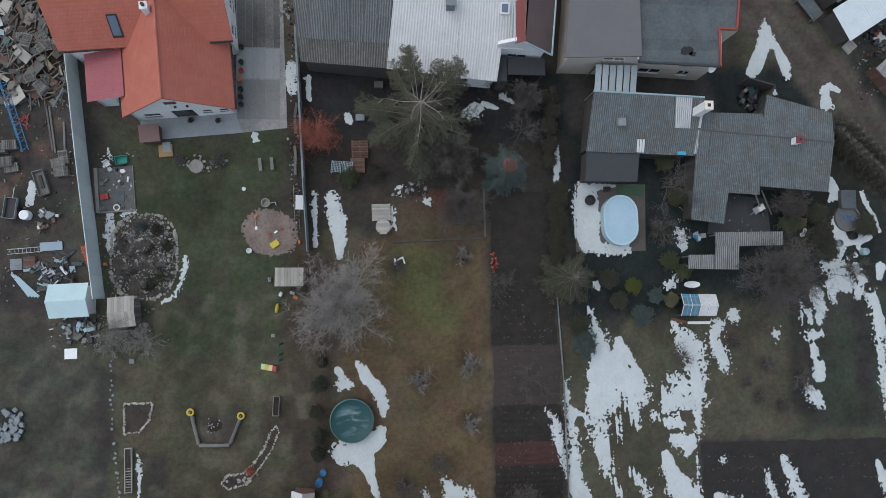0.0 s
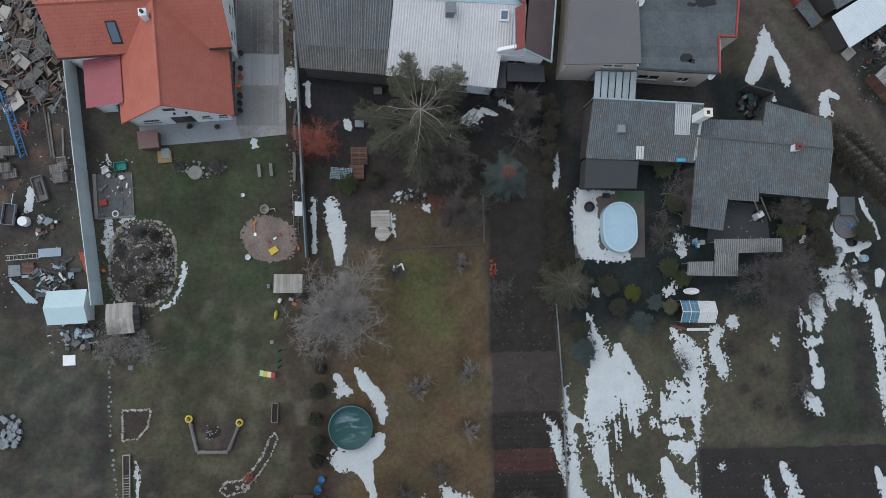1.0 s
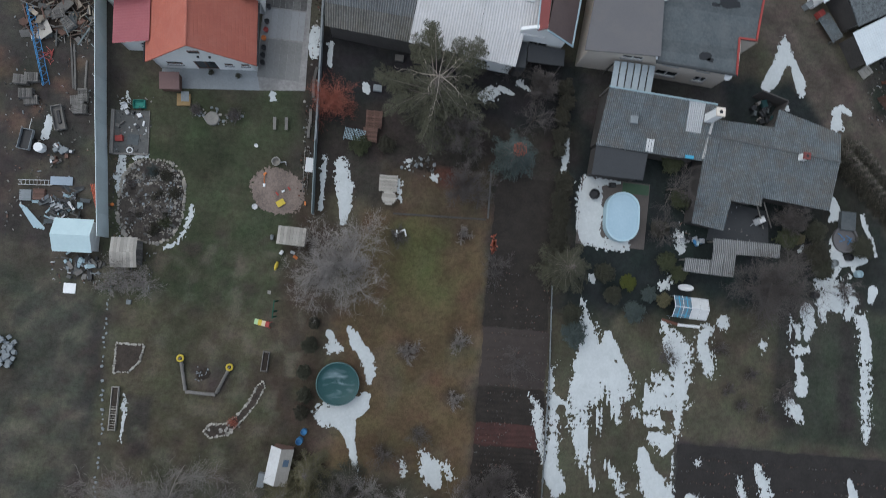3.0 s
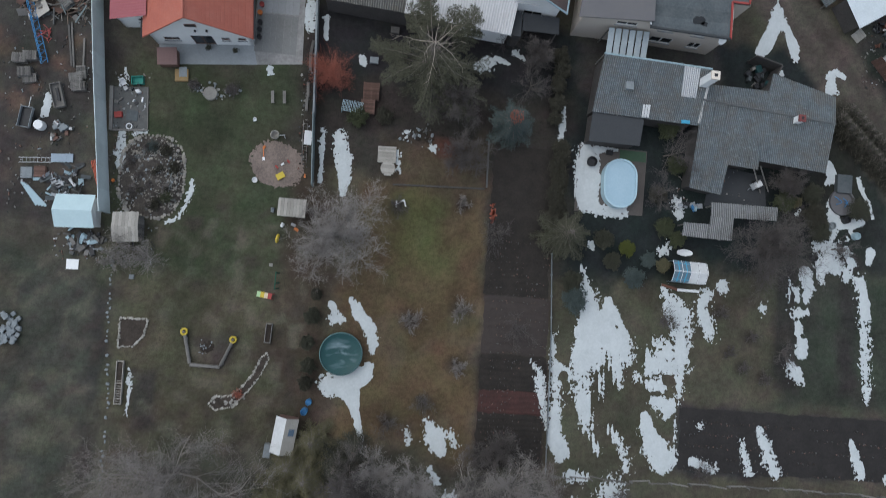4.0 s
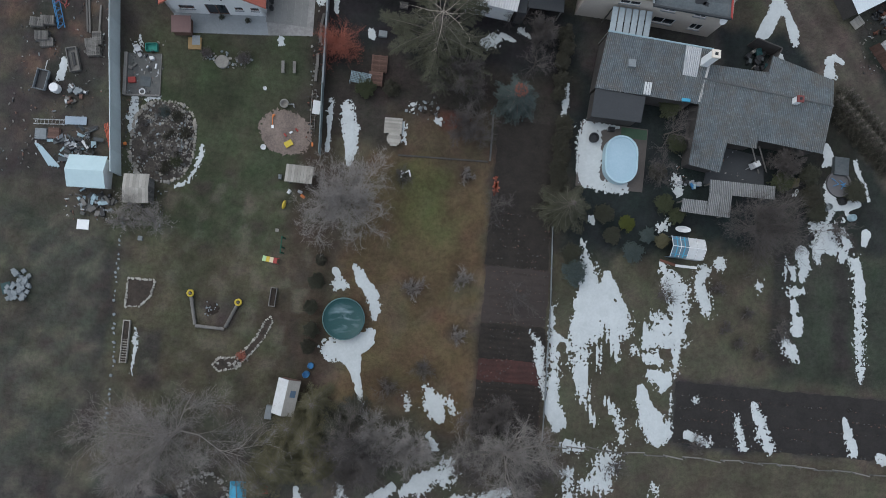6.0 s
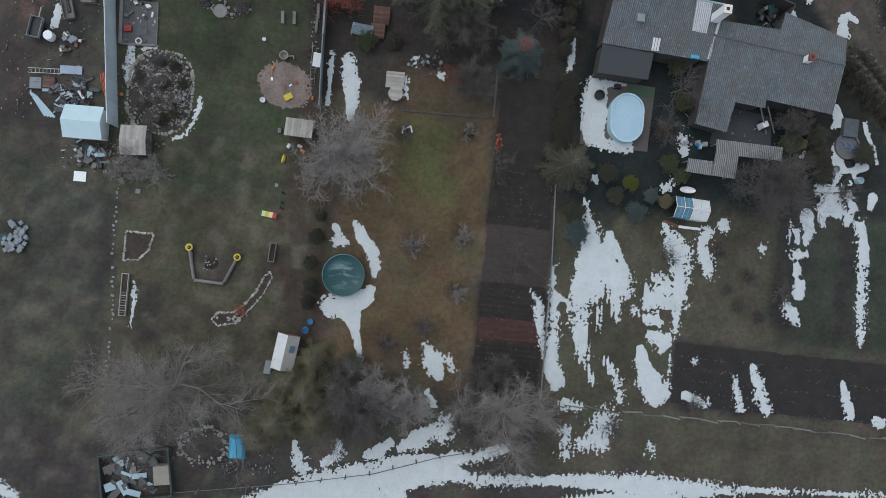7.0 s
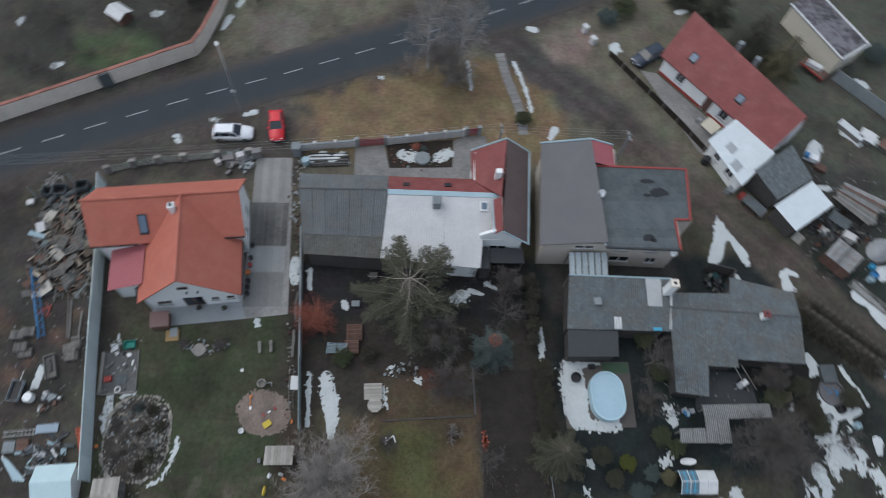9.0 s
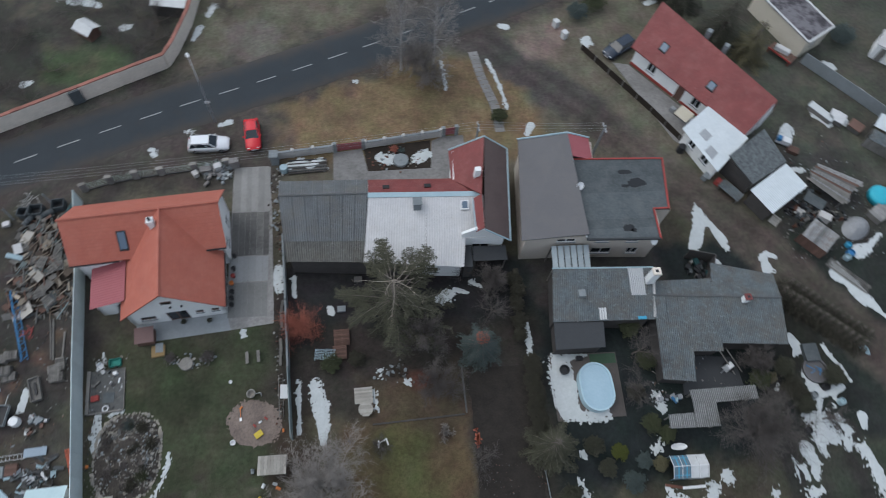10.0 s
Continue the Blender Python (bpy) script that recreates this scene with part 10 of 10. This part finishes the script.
for sx in (-1, 1):
    piece("trestle", M_WOOD, ttb, sx, 0, 0, 0.1, 1.3, 0.55)
solid("slatted_crate", Build().box(0, 0, 0, 1.2, 0.9, 0.08).box(-0.4, 0, 0.08, 0.18, 0.9, 0.05).box(0, 0, 0.08, 0.18, 0.9, 0.05).box(0.4, 0, 0.08, 0.18, 0.9, 0.05), M_PALEWALL, "pale slatted crate lid on the earth", "crate", pose(48.3, 24.7, 0, 0, 0, 40))
solid("slatted_crate", Build().box(0, 0, 0, 1.3, 1.0, 0.08).box(-0.45, 0, 0.08, 0.18, 1.0, 0.05).box(0, 0, 0.08, 0.18, 1.0, 0.05).box(0.45, 0, 0.08, 0.18, 1.0, 0.05), M_PALEWOOD, "pale slatted grate beside the dirt track", "crate", pose(45.1, 23.8, 0, 0, 0, 42))
solid("white_chest", Build().box(0, 0, 0, 1.3, 0.9, 0.7).box(0.1, 0, 0.7, 1.2, 0.85, 0.06), M_PALEWALL, "dirty white chest between the scrap sheds", "chest", pose(50.7, 23.8, 0, 0, 0, -35))
tyre(51.6, 24.9, 0.02, "old tyre with a pale rim among the scrap", M_TYRE)
tyre(54.6, 22.6, 0.1, "old tyre lying on the plot", M_TYRE)
es = thing("scrap_shed", "small shed with a rusty striped corrugated roof", "shed", pose(48.5, 20.9, 0, 0, 0, -48))
corrugated(es, (-1.5, -1.3, 1.6), (1.5, -1.3, 1.6), (1.5, 1.3, 1.9), (-1.5, 1.3, 1.9), M_RUSTSHEET, 7, 1, seed=31)
for sx in (-1.4, 1.4):
    for sy in (-1.15, 1.15):
        piece("post", M_WOOD, es, sx, sy, 0, 0.1, 0.1, 1.6)
for i in range(9):
    piece("wall_board", M_BROWNWOOD, es, -1.45 + 0.36 * i, -1.2, 0, 0.34, 0.04, 1.5)
for i in range(95):
    x, y = 49.6 + rnd.gauss(0, 1.8), 24.8 + rnd.gauss(0, 1.6)
    solid("scrap", Build().box(0, 0, 0, rnd.uniform(0.15, 0.9), rnd.uniform(0.08, 0.4), rnd.uniform(0.06, 0.35)).box(rnd.uniform(-0.2, 0.2), rnd.uniform(-0.2, 0.2), 0.02, rnd.uniform(0.1, 0.5), rnd.uniform(0.04, 0.12), rnd.uniform(0.2, 0.5), rnd.uniform(0, 180)), rnd.choice([M_DARK, M_GREYCORR, M_WOOD, M_DARK, M_FELT, M_FELT, M_OLDPAD, M_RUST, M_SOIL]), "scrap lying between the eastern sheds", "scrap", pose(x, y, 0.02, 0, 0, rnd.uniform(0, 180)), group="scrap between the sheds")
lt = thing("lean_to", "pale corrugated lean-to with open board sides", "shed", pose(61.9, 33.3, 0, 0, 0, -40))
corrugated(lt, (-2.5, -0.2, 2.0), (2.5, -0.2, 2.0), (2.5, 1.9, 2.3), (-2.5, 1.9, 2.3), M_PALEMETAL, 4, 1, seed=33)
corrugated(lt, (-2.3, -1.9, 1.5), (2.3, -1.9, 1.5), (2.3, -0.3, 1.7), (-2.3, -0.3, 1.7), M_GREYCORR, 4, 1, seed=34)
for sx in (-2.2, 0.0, 2.2):
    piece("post", M_WOOD, lt, sx, 1.75, 0, 0.12, 0.12, 2.24)
    piece("post", M_WOOD, lt, sx, -0.25, 0, 0.12, 0.12, 1.65)
    piece("post", M_WOOD, lt, sx, -1.75, 0, 0.12, 0.12, 1.48)
for k in range(12):
    piece("wall_board", M_WOOD, lt, -2.2 + 0.4 * k, -1.83, 0, 0.38, 0.04, 1.4)
solid("round_tank", Build().lathe(0, 0, [(1.25, 0), (1.3, 0.6), (1.28, 0.8), (1.0, 0.98), (0.5, 1.08), (0.02, 1.1)], 24), mat("turquoise_plastic", (0.05, 0.42, 0.52), (0.04, 0.34, 0.44), rough=0.5), "round tank under a turquoise plastic cover", "tank", pose(58.2, 26.1, 0), smooth=True)
bx = thing("board_box", "low weathered board box with a grey lid", "box", pose(57.4, 24.0, 0, 0, 0, 33))
for k in range(5):
    piece("lid_board", M_PAVING, bx, -0.96 + 0.48 * k, 0, 0.7, 0.46, 1.7, 0.05)
for sy in (-0.8, 0.8):
    piece("side_board", M_WOOD, bx, 0, sy, 0, 2.4, 0.05, 0.7)
for sx in (-1.17, 1.17):
    piece("end_board", M_WOOD, bx, sx, 0, 0, 0.05, 1.55, 0.7)
cab = thing("garden_cabin", "white flat-topped cabin at the far garden wall", "cabin", pose(67.6, 46.6, 0, 0, 0, -38))
piece("body", M_WHITEWALL, cab, 0, 0, 0, 4.6, 2.8, 2.3)
piece("roof", M_WHITEROOF, cab, 0, 0, 2.3, 4.9, 3.1, 0.1)
piece("window", M_DARK, cab, 0.8, -1.41, 1.0, 1.0, 0.04, 0.8)
piece("door", M_WOOD, cab, -1.2, -1.41, 0, 0.85, 0.04, 2.0)
hp = thing("sheeted_heap", "heap under a grey plastic sheet", "heap", pose(54.2, 22.4, 0, 0, 0, 30))
b = Build()
N = 20
b.v = [(0, 0, 1.1)] + [(1.9 * k * math.cos(2 * math.pi * i / N) * (1 + 0.2 * noise.noise(Vector((i, k, 0)))), 1.3 * k * math.sin(2 * math.pi * i / N), 1.1 * (1 - k * k) + 0.15 * noise.noise(Vector((i * 0.8, k * 4, 5))) * (1 - k)) for k in (0.35, 0.7, 1) for i in range(N)]
b.f = [(0, 1 + i, 1 + (i + 1) % N) for i in range(N)] + [(1 + k * N + i, 1 + (k + 1) * N + i, 1 + (k + 1) * N + (i + 1) % N, 1 + k * N + (i + 1) % N) for k in range(2) for i in range(N)]
part("sheet", b, mat("grey_plastic_sheet", (0.3, 0.3, 0.3), (0.2, 0.2, 0.21), rough=0.4), hp)
barrel(52.3, 19.3, 0.42, 0.5, M_BLUE, "blue tub on the plot", "tub", True)
barrel(52.4, 20.3, 0.32, 0.5, M_TARP, "bright blue tub on the plot", "tub", True)
barrel(51.7, 18.8, 0.36, 0.6, M_LEADBLUE, "pale blue tub on the plot", "tub", True)
litter(45.5, 18.5, 58.0, 31.5, 260, 171, "small scrap and bits strewn over the eastern plot")
slats = thing("slat_fence", "slatted timber fence lying on the snow", "fence", pose(51.2, 16.7, 0, 0, 0, -47))
for i in range(26):
    piece("slat", M_WOOD, slats, -2.4 + 0.19 * i, 0, 0.12, 0.09, 1.3, 0.03)
for sy in (-0.4, 0.4):
    piece("rail", M_WOOD, slats, 0, sy, 0.08, 5.0, 0.08, 0.04)
lc = thing("log_cover", "low log store under a corrugated sheet", "log store", pose(40.6, 27.4, 0, 0, 0, -52))
part("sheet", Build().wave((-1.4, -0.6, 0.8), (1.4, -0.6, 0.8), (1.4, 0.6, 0.95), (-1.4, 0.6, 0.95), 0.18, 0.03), M_GREYCORR, lc)
for sx in (-1.2, 1.2):
    piece("post", M_WOOD, lc, sx, 0, 0, 0.1, 1.0, 0.78)
piece("red_box", M_RED, lc, -1.7, 0.2, 0, 0.6, 0.7, 0.7)
solid("air_unit", Build().box(0, 0, 0, 0.8, 0.6, 0.7), M_CONCRETE, "grey unit standing by the annexe wall", "unit", pose(38.4, 29.6, 0, 0, 0, 40))
barrel(36.4, 33.4, 0.45, 1.0, M_DARK, "black water butt by the annexe")
yd = thing("house_yard", "paved strip in front of the red-roofed house", "paving", kind="structure")
part("paving", Build().prism([(31.0, 46.8), (32.9, 46.4), (42.4, 34.2), (39.3, 31.6), (36.0, 35.0)], -0.04, 0.04), M_PAVING, yd)
slat_fence([(27.3, 49.0), (34.1, 39.1), (37.1, 34.2)], 0.9, "dark wire fence along the dirt track", "track_fence", material=M_SOIL, post=M_WOOD, th=0.03)
sta = thing("stacked_boxes", "stacked boxes and a pale awning by the house wall", "boxes", pose(38.5, 37.9, 0, 0, 0, -52))
piece("awning", mat("cream_awning", (0.5, 0.45, 0.36), (0.42, 0.38, 0.3)), sta, -0.4, -1.2, 1.6, 1.8, 1.6, 0.06, 0, 8)
for i in range(5):
    piece("box", rnd.choice([M_METAL, M_WOOD, M_CONCRETE]), sta, -2.0 + 0.8 * i, -0.6, 0, 0.6, 0.5, rnd.uniform(0.4, 1.0))
for x, y in ((24.6, 52.9), (25.4, 51.0)):
    solid("wheelie_bin", Build().box(0, 0, 0, 0.6, 0.7, 0.95).box(0, 0, 0.95, 0.65, 0.75, 0.08), M_PLAINWHITE, "pale grey bin by the track", "bin", pose(x, y, 0, 0, 0, 30))
cy = thing("court_store", "roofed store with crates and dark drums", "store", pose(33.3, 17.6, 0, 0, 0, -8))
for p, q in (((-0.1, 2.2), (2.6, 1.9)), ((2.6, 1.9), (1.9, -0.2))):
    d, c = Vector(q) - Vector(p), (Vector(p) + Vector(q)) / 2
    piece("wall", M_DARKWALL, cy, c.x, c.y, 0, d.length, 0.12, 2.0, math.degrees(math.atan2(d.y, d.x)))
for i in range(16):
    piece("crate", rnd.choice([M_DARK, M_DARK, M_FELT, M_WOOD, M_TEAL]), cy, rnd.uniform(0, 2), rnd.uniform(-0.2, 1.7), rnd.uniform(0, 0.4), rnd.uniform(0.3, 0.7), rnd.uniform(0.3, 0.7), rnd.uniform(0.2, 0.6), rnd.uniform(0, 90))

# ---- more plants ----
for i, (x, y, h, r, m_, lb) in enumerate((
    (25.6, 12.0, 2.0, 1.2, M_IVY, "ivy-grown stump between pool and barn"), (26.6, 8.6, 1.8, 1.1, M_IVY, "ivy-grown tree between pool and barn"),
    (25.0, 5.6, 1.6, 1.0, M_THUJA, "brownish evergreen shrub by the pool"), (25.9, 2.6, 1.6, 1.1, M_IVY, "green shrub behind the low shed"), (27.3, 1.6, 1.2, 0.9, M_IVY, "green shrub behind the low shed"),
    (22.4, 0.3, 1.4, 0.9, mat("yellow_green_leaves", (0.09, 0.1, 0.02), (0.06, 0.068, 0.018), bump=0), "yellow-green round shrub in the garden"), (24.6, -0.6, 1.0, 0.9, M_BLUENEEDLE, "grey-green low shrub in the garden"), (26.0, -1.0, 1.3, 0.8, M_PINE, "olive low conifer in the garden"), (23.2, -2.4, 1.4, 1.2, M_BLUENEEDLE, "grey dwarf conifer in the garden"),
    (20.0, 1.0, 1.5, 1.1, M_NEEDLE, "dark evergreen shrub in the garden"), (21.0, -1.0, 1.2, 1.0, M_NEEDLE, "dark evergreen shrub in the garden"), (17.6, -5.0, 2.0, 1.4, M_BLUENEEDLE, "dark green conifer by the snow"), (17.2, -3.2, 1.8, 1.1, M_NEEDLE, "dark green conifer by the snow"),
    (14.6, 17.8, 2.6, 0.9, M_THUJA, "dark columnar conifer in the garden"), (14.8, 16.4, 2.6, 0.9, M_THUJA, "dark columnar conifer in the garden"), (14.5, 15.0, 2.4, 0.9, M_THUJA, "dark columnar conifer in the garden"), (14.6, 13.3, 2.4, 0.9, M_THUJA, "dark columnar conifer in the garden"), (14.5, 11.9, 2.2, 0.8, M_THUJA, "dark columnar conifer in the garden"),
    (-6.6, -10.7, 1.6, 0.8, M_NEEDLE, "dark conifer beside the round pool"), (-6.4, -8.3, 1.5, 0.8, M_NEEDLE, "dark conifer beside the round pool"), (-6.3, -12.8, 1.6, 0.8, M_NEEDLE, "dark conifer beside the round pool"), (-6.4, -14.3, 1.6, 0.8, M_THUJA, "dark conifer beside the round pool"), (-6.2, -6.3, 1.2, 0.6, M_THUJA, "brownish conifer beside the fence line"),
    (37.6, 6.2, 1.8, 1.2, M_IVY, "green shrub by the yard"), (39.0, 6.2, 1.2, 0.6, M_PINE, "dry yellowish clump by the yard"), (40.5, 4.9, 2.2, 1.4, M_THUJA, "brownish evergreen by the yard"), (40.3, 7.0, 2.0, 1.2, M_NEEDLE, "dark evergreen by the barn"), (41.4, 3.5, 1.6, 1.3, M_NEEDLE, "dark evergreen in the snow"), (45.3, 6.0, 1.8, 1.3, M_NEEDLE, "dark evergreen by the cistern"),
    (-3.9, 10.2, 1.2, 1.1, M_IVY, "green ground shrub by the crates"), (-1.5, 10.6, 1.0, 0.9, M_THUJA, "low dark shrub in the garden"), (15.5, 38.6, 1.6, 1.1, M_IVY, "green shrub by the footpath"), (30, 56, 2.5, 2.0, M_IVY, "green shrub near the track"), (27.5, 54.5, 2.0, 1.6, M_BLUENEEDLE, "grey-green shrub near the track"), (61.5, 49.5, 2.6, 1.9, M_BLUENEEDLE, "round grey-green conifer in the garden"), (-26.1, 17.6, 0.5, 0.5, M_IVY, "green tuft by the wall"))):
    shrub(x, y, h, r, 500 + i, lb, m_, int(700 + 500 * r), "shrub", size=0.13)
for i in range(13):
    u = i / 12
    for k in range(2):
        conifer(42.6 + 6.4 * u + 0.95 * k, 14.9 - 6.0 * u + 0.95 * k, 2.4, 1.05, 600 + 2 * i + k, "thuja in a tall dull green hedge row", M_THUJA, whorls=9, per=7, name="thuja", droop=0.05)
for i, (x, y, h, r, nd, lb) in enumerate(((-5.3, -19.2, 3.6, 1.9, M_PINE, "olive conifer beside the tool shed"), (-5.6, -22.2, 4.5, 2.4, M_PINE, "olive conifer in the thicket"), (-7.8, -24.6, 5.5, 2.5, M_PINE, "olive conifer in the thicket"), (-3.2, -21.4, 3.5, 1.8, M_NEEDLE, "dark conifer in the thicket"), (-7.2, -21.4, 3.6, 2.0, M_PINE, "olive conifer in the thicket"), (-4.4, -24.6, 4.0, 2.3, M_PINE, "olive conifer in the thicket"), (-1.6, -19.9, 2.6, 1.5, M_NEEDLE, "dark conifer in the thicket"), (-9.2, -26.4, 4.0, 2.0, M_PINE, "olive conifer in the thicket"), (45.5, 50.5, 8, 3.2, M_NEEDLE, "tall dark conifer behind the red-roofed house"), (48.5, 47.6, 6, 2.8, M_PINE, "olive conifer behind the red-roofed house"), (41.5, 56, 7, 3.0, M_NEEDLE, "tall dark conifer behind the red-roofed house"), (38.6, 59, 6, 2.6, M_NEEDLE, "dark conifer at the track's end"))):
    conifer(x, y, h, r, 700 + i, lb, nd, whorls=12, per=9)
for i, (x, y, h, r, lb) in enumerate(((3.6, -22.6, 4, 2.6, "leafless grey tree in the thicket"), (0.3, -21.6, 3.6, 2.6, "leafless grey tree in the thicket"), (-0.8, -24.8, 3.6, 2.5, "leafless brown tree in the thicket"), (9.4, -22.8, 3.4, 2.6, "leafless brown tree in the thicket"), (14.6, -24.4, 3.0, 2.4, "leafless brown tree in the thicket"), (-20.5, -25.8, 5, 3.0, "leafless grey tree over the lower lawn"), (4.5, 12.0, 4, 2.6, "leafless dark tree under the spruce"), (6.0, 7.5, 3.2, 2.2, "small leafless plum tree"), (10.5, -19.0, 4.0, 2.4, "leafless fruit tree on the vegetable plot"), (30.8, -20.0, 2, 1.2, "small leafless tree by the plot"), (22.8, -22.6, 2.5, 1.5, "small leafless tree in the snow"), (26.4, -6.3, 2.2, 1.4, "small leafless tree in the snow"), (38.2, -8.4, 2.4, 1.3, "young leafless tree on the snowy strip"), (6.2, 46.0, 3.4, 2.6, "leafless brown bush on the verge"), (2.6, 45.0, 2.6, 2.0, "leafless bush on the verge"), (7.5, 44.0, 2.4, 2.2, "leafless bush on the verge"), (9.8, 19.2, 2.4, 1.6, "dark leafless bush by the canopy"), (12.0, 14.6, 3.0, 2.0, "leafless brown garden bush"), (43.2, 2.0, 3.0, 1.6, "leafless tree over the snow"))):
    bare_tree(x, y, h, r, 800 + i, lb, limbs=8, dense=1 if r < 2.9 else 0, twig=M_TWIG if "grey" in lb else M_MIDTWIG if "verge" in lb else M_DARKTWIG, levels=4 if r > 2 else 3, trunk_r=0.04 + 0.02 * r)
bare_tree(25.7, 9.6, 4.2, 2.6, 981, "leafless brown tree between pool and barn", limbs=8, dense=1, twig=M_DARKTWIG, trunk_r=0.08, levels=3)
bare_tree(24.9, 5.4, 3.2, 2.0, 982, "leafless brown tree by the pool", limbs=8, dense=1, twig=M_DARKTWIG, trunk_r=0.06, levels=3)
bare_tree(37.3, 7.7, 2.4, 1.7, 983, "leafless brown bush in the yard", limbs=12, dense=1, twig=M_DARKTWIG, trunk_r=0.05)
bare_tree(12.2, 17.4, 3.0, 1.8, 984, "leafless brown garden bush", limbs=10, dense=1, twig=M_DARKTWIG, trunk_r=0.05)
for i, (x, y, r) in enumerate(((-23.1, -3.4, 1.7), (-21.6, -4.2, 1.5), (-24.0, -4.6, 1.3))):
    bare_tree(x, y, 1.6, r, 950 + i, "low leafless twiggy bush behind the hut", limbs=12, levels=3, trunk_r=0.05, name="bare_shrub", start=0.05)
for x, y, r in ((2.3, -8.05, 1.25), (6.9, -6.7, 1.0), (6.95, -11.9, 1.0), (6.45, 3.1, 0.75)):
    bare_tree(x, y, 1.7, r, int(960 + x * 7 + y), "low leafless pruned fruit tree on the lawn", limbs=7, levels=3, trunk_r=0.16, name="young_tree", start=0.12, twig=M_MIDTWIG)
for x, y in ((35.2, -7.2), (33.0, -8.8), (34.6, -10.0), (32.0, -5.0), (36.6, -11.0)):
    bare_tree(x, y, 0.9, 0.7, int(900 + x * 7), "small bare berry bush on the grass", twig=M_DARKTWIG, limbs=8, levels=3, trunk_r=0.03, name="berry_bush", start=0.05)


# ---- dug plots with furrows ----
def plot(x0, y0, x1, y1, pitch, deep, material, label, along_x=True, cell=0.1):
    """A dug bed: a sheet of soil thrown up in rows."""
    nx_, ny_ = (int((x1 - x0) / 0.5), int((y1 - y0) / cell)) if along_x else (int((x1 - x0) / cell), int((y1 - y0) / 0.5))
    b = Build()
    for j in range(ny_ + 1):
        for i in range(nx_ + 1):
            x, y = x0 + (x1 - x0) * i / nx_, y0 + (y1 - y0) * j / ny_
            s = y if along_x else x
            edge_ = min(1, 3 * min(i, nx_ - i) / nx_ * 4, 3 * min(j, ny_ - j) / ny_ * 4)
            z = deep * (0.6 + 0.4 * math.sin(2 * math.pi * (s + 0.1 * noise.noise(Vector((x * 0.6, y * 0.6, 1)))) / pitch)) + 0.05 * noise.noise(Vector((x * 1.7, y * 3, 2)))
            b.v.append((x + (0.2 * noise.noise(Vector((x * 2, y * 1.3, 7))) if i in (0, nx_) else 0), y + (0.2 * noise.noise(Vector((x * 1.3, y * 2, 8))) if j in (0, ny_) else 0), (z + 0.045) * edge_ + 0.05 * fbm(x, y, 0.12) * (1 - edge_)))
    b.f = [(j * (nx_ + 1) + i, j * (nx_ + 1) + i + 1, (j + 1) * (nx_ + 1) + i + 1, (j + 1) * (nx_ + 1) + i) for j in range(ny_) for i in range(nx_)]
    return solid("soil_plot", b, material, label, "soil plot", kind="structure")


M_DUG = mat("freshly_dug_soil", (0.043, 0.037, 0.032), (0.024, 0.021, 0.019), rough=0.95, big=0.9, fine=7, bump=0.5, spec=0.08)
M_DUGRED = mat("reddish_soil", (0.066, 0.054, 0.048), (0.044, 0.037, 0.034), rough=0.95, big=0.9, fine=7, bump=0.5, spec=0.08)
M_DUGBLACK = mat("black_soil", (0.042, 0.038, 0.036), (0.025, 0.023, 0.022), rough=0.95, big=0.7, fine=7, bump=0.5, spec=0.08)
plot(9.15, -5.1, 15.2, 9.2, 0.55, 0.016, M_DUG, "dark dug vegetable plot with faint rows")
plot(9.3, -10.5, 15.5, -5.2, 0.6, 0.015, M_DUGRED, "paler brown vegetable plot")
M_REDEARTH = mat("brick_red_soil", (0.085, 0.042, 0.037), (0.04, 0.026, 0.024), rough=0.95, big=0.9, fine=7, bump=0.5, spec=0.08)
plot(9.4, -13.9, 15.6, -10.6, 0.5, 0.06, M_DUG, "dark vegetable plot with deep rows")
plot(9.4, -16.0, 15.6, -13.9, 0.5, 0.06, M_REDEARTH, "brick red band of dug soil")
plot(9.4, -20.8, 15.6, -16.0, 0.5, 0.05, M_DUG, "dark vegetable plot with deep rows")
plot(28.8, -20.2, 62, -14.3, 0.6, 0.015, M_DUGBLACK, "long black dug field strip", cell=0.15)

# ---- clods and stalks turned up in the dug rows ----
clod_rnd = random.Random(77)
clods = thing("clods", "clods, stones and old stalks lying in the dug rows", "soil", kind="stuff")
for m_, share in ((M_OLDPAD, 0.3), (M_BROWNWOOD, 0.2), (M_BEDSOIL, 0.6)):
    b = Build()
    for x0, y0, x1, y1, step in ((9.4, -5.0, 15.2, 0.0, 0.62), (9.4, -10.4, 15.4, -5.4, 0.8), (9.5, -20.5, 15.8, -10.8, 0.55), (29.0, -20.0, 58.0, -14.5, 1.1)):
        y = y0
        while y < y1:
            x = x0
            while x < x1:
                x += clod_rnd.uniform(0.08, 0.5)
                if clod_rnd.random() < share and noise.noise(Vector((x * 0.4, y * 0.5, 61))) > -0.15:
                    b.box(x, y + clod_rnd.gauss(0, 0.08), 0.06, clod_rnd.uniform(0.04, 0.13), clod_rnd.uniform(0.03, 0.09), clod_rnd.uniform(0.06, 0.12), clod_rnd.uniform(0, 180))
            y += step
    part("crumbs", b, m_, clods)
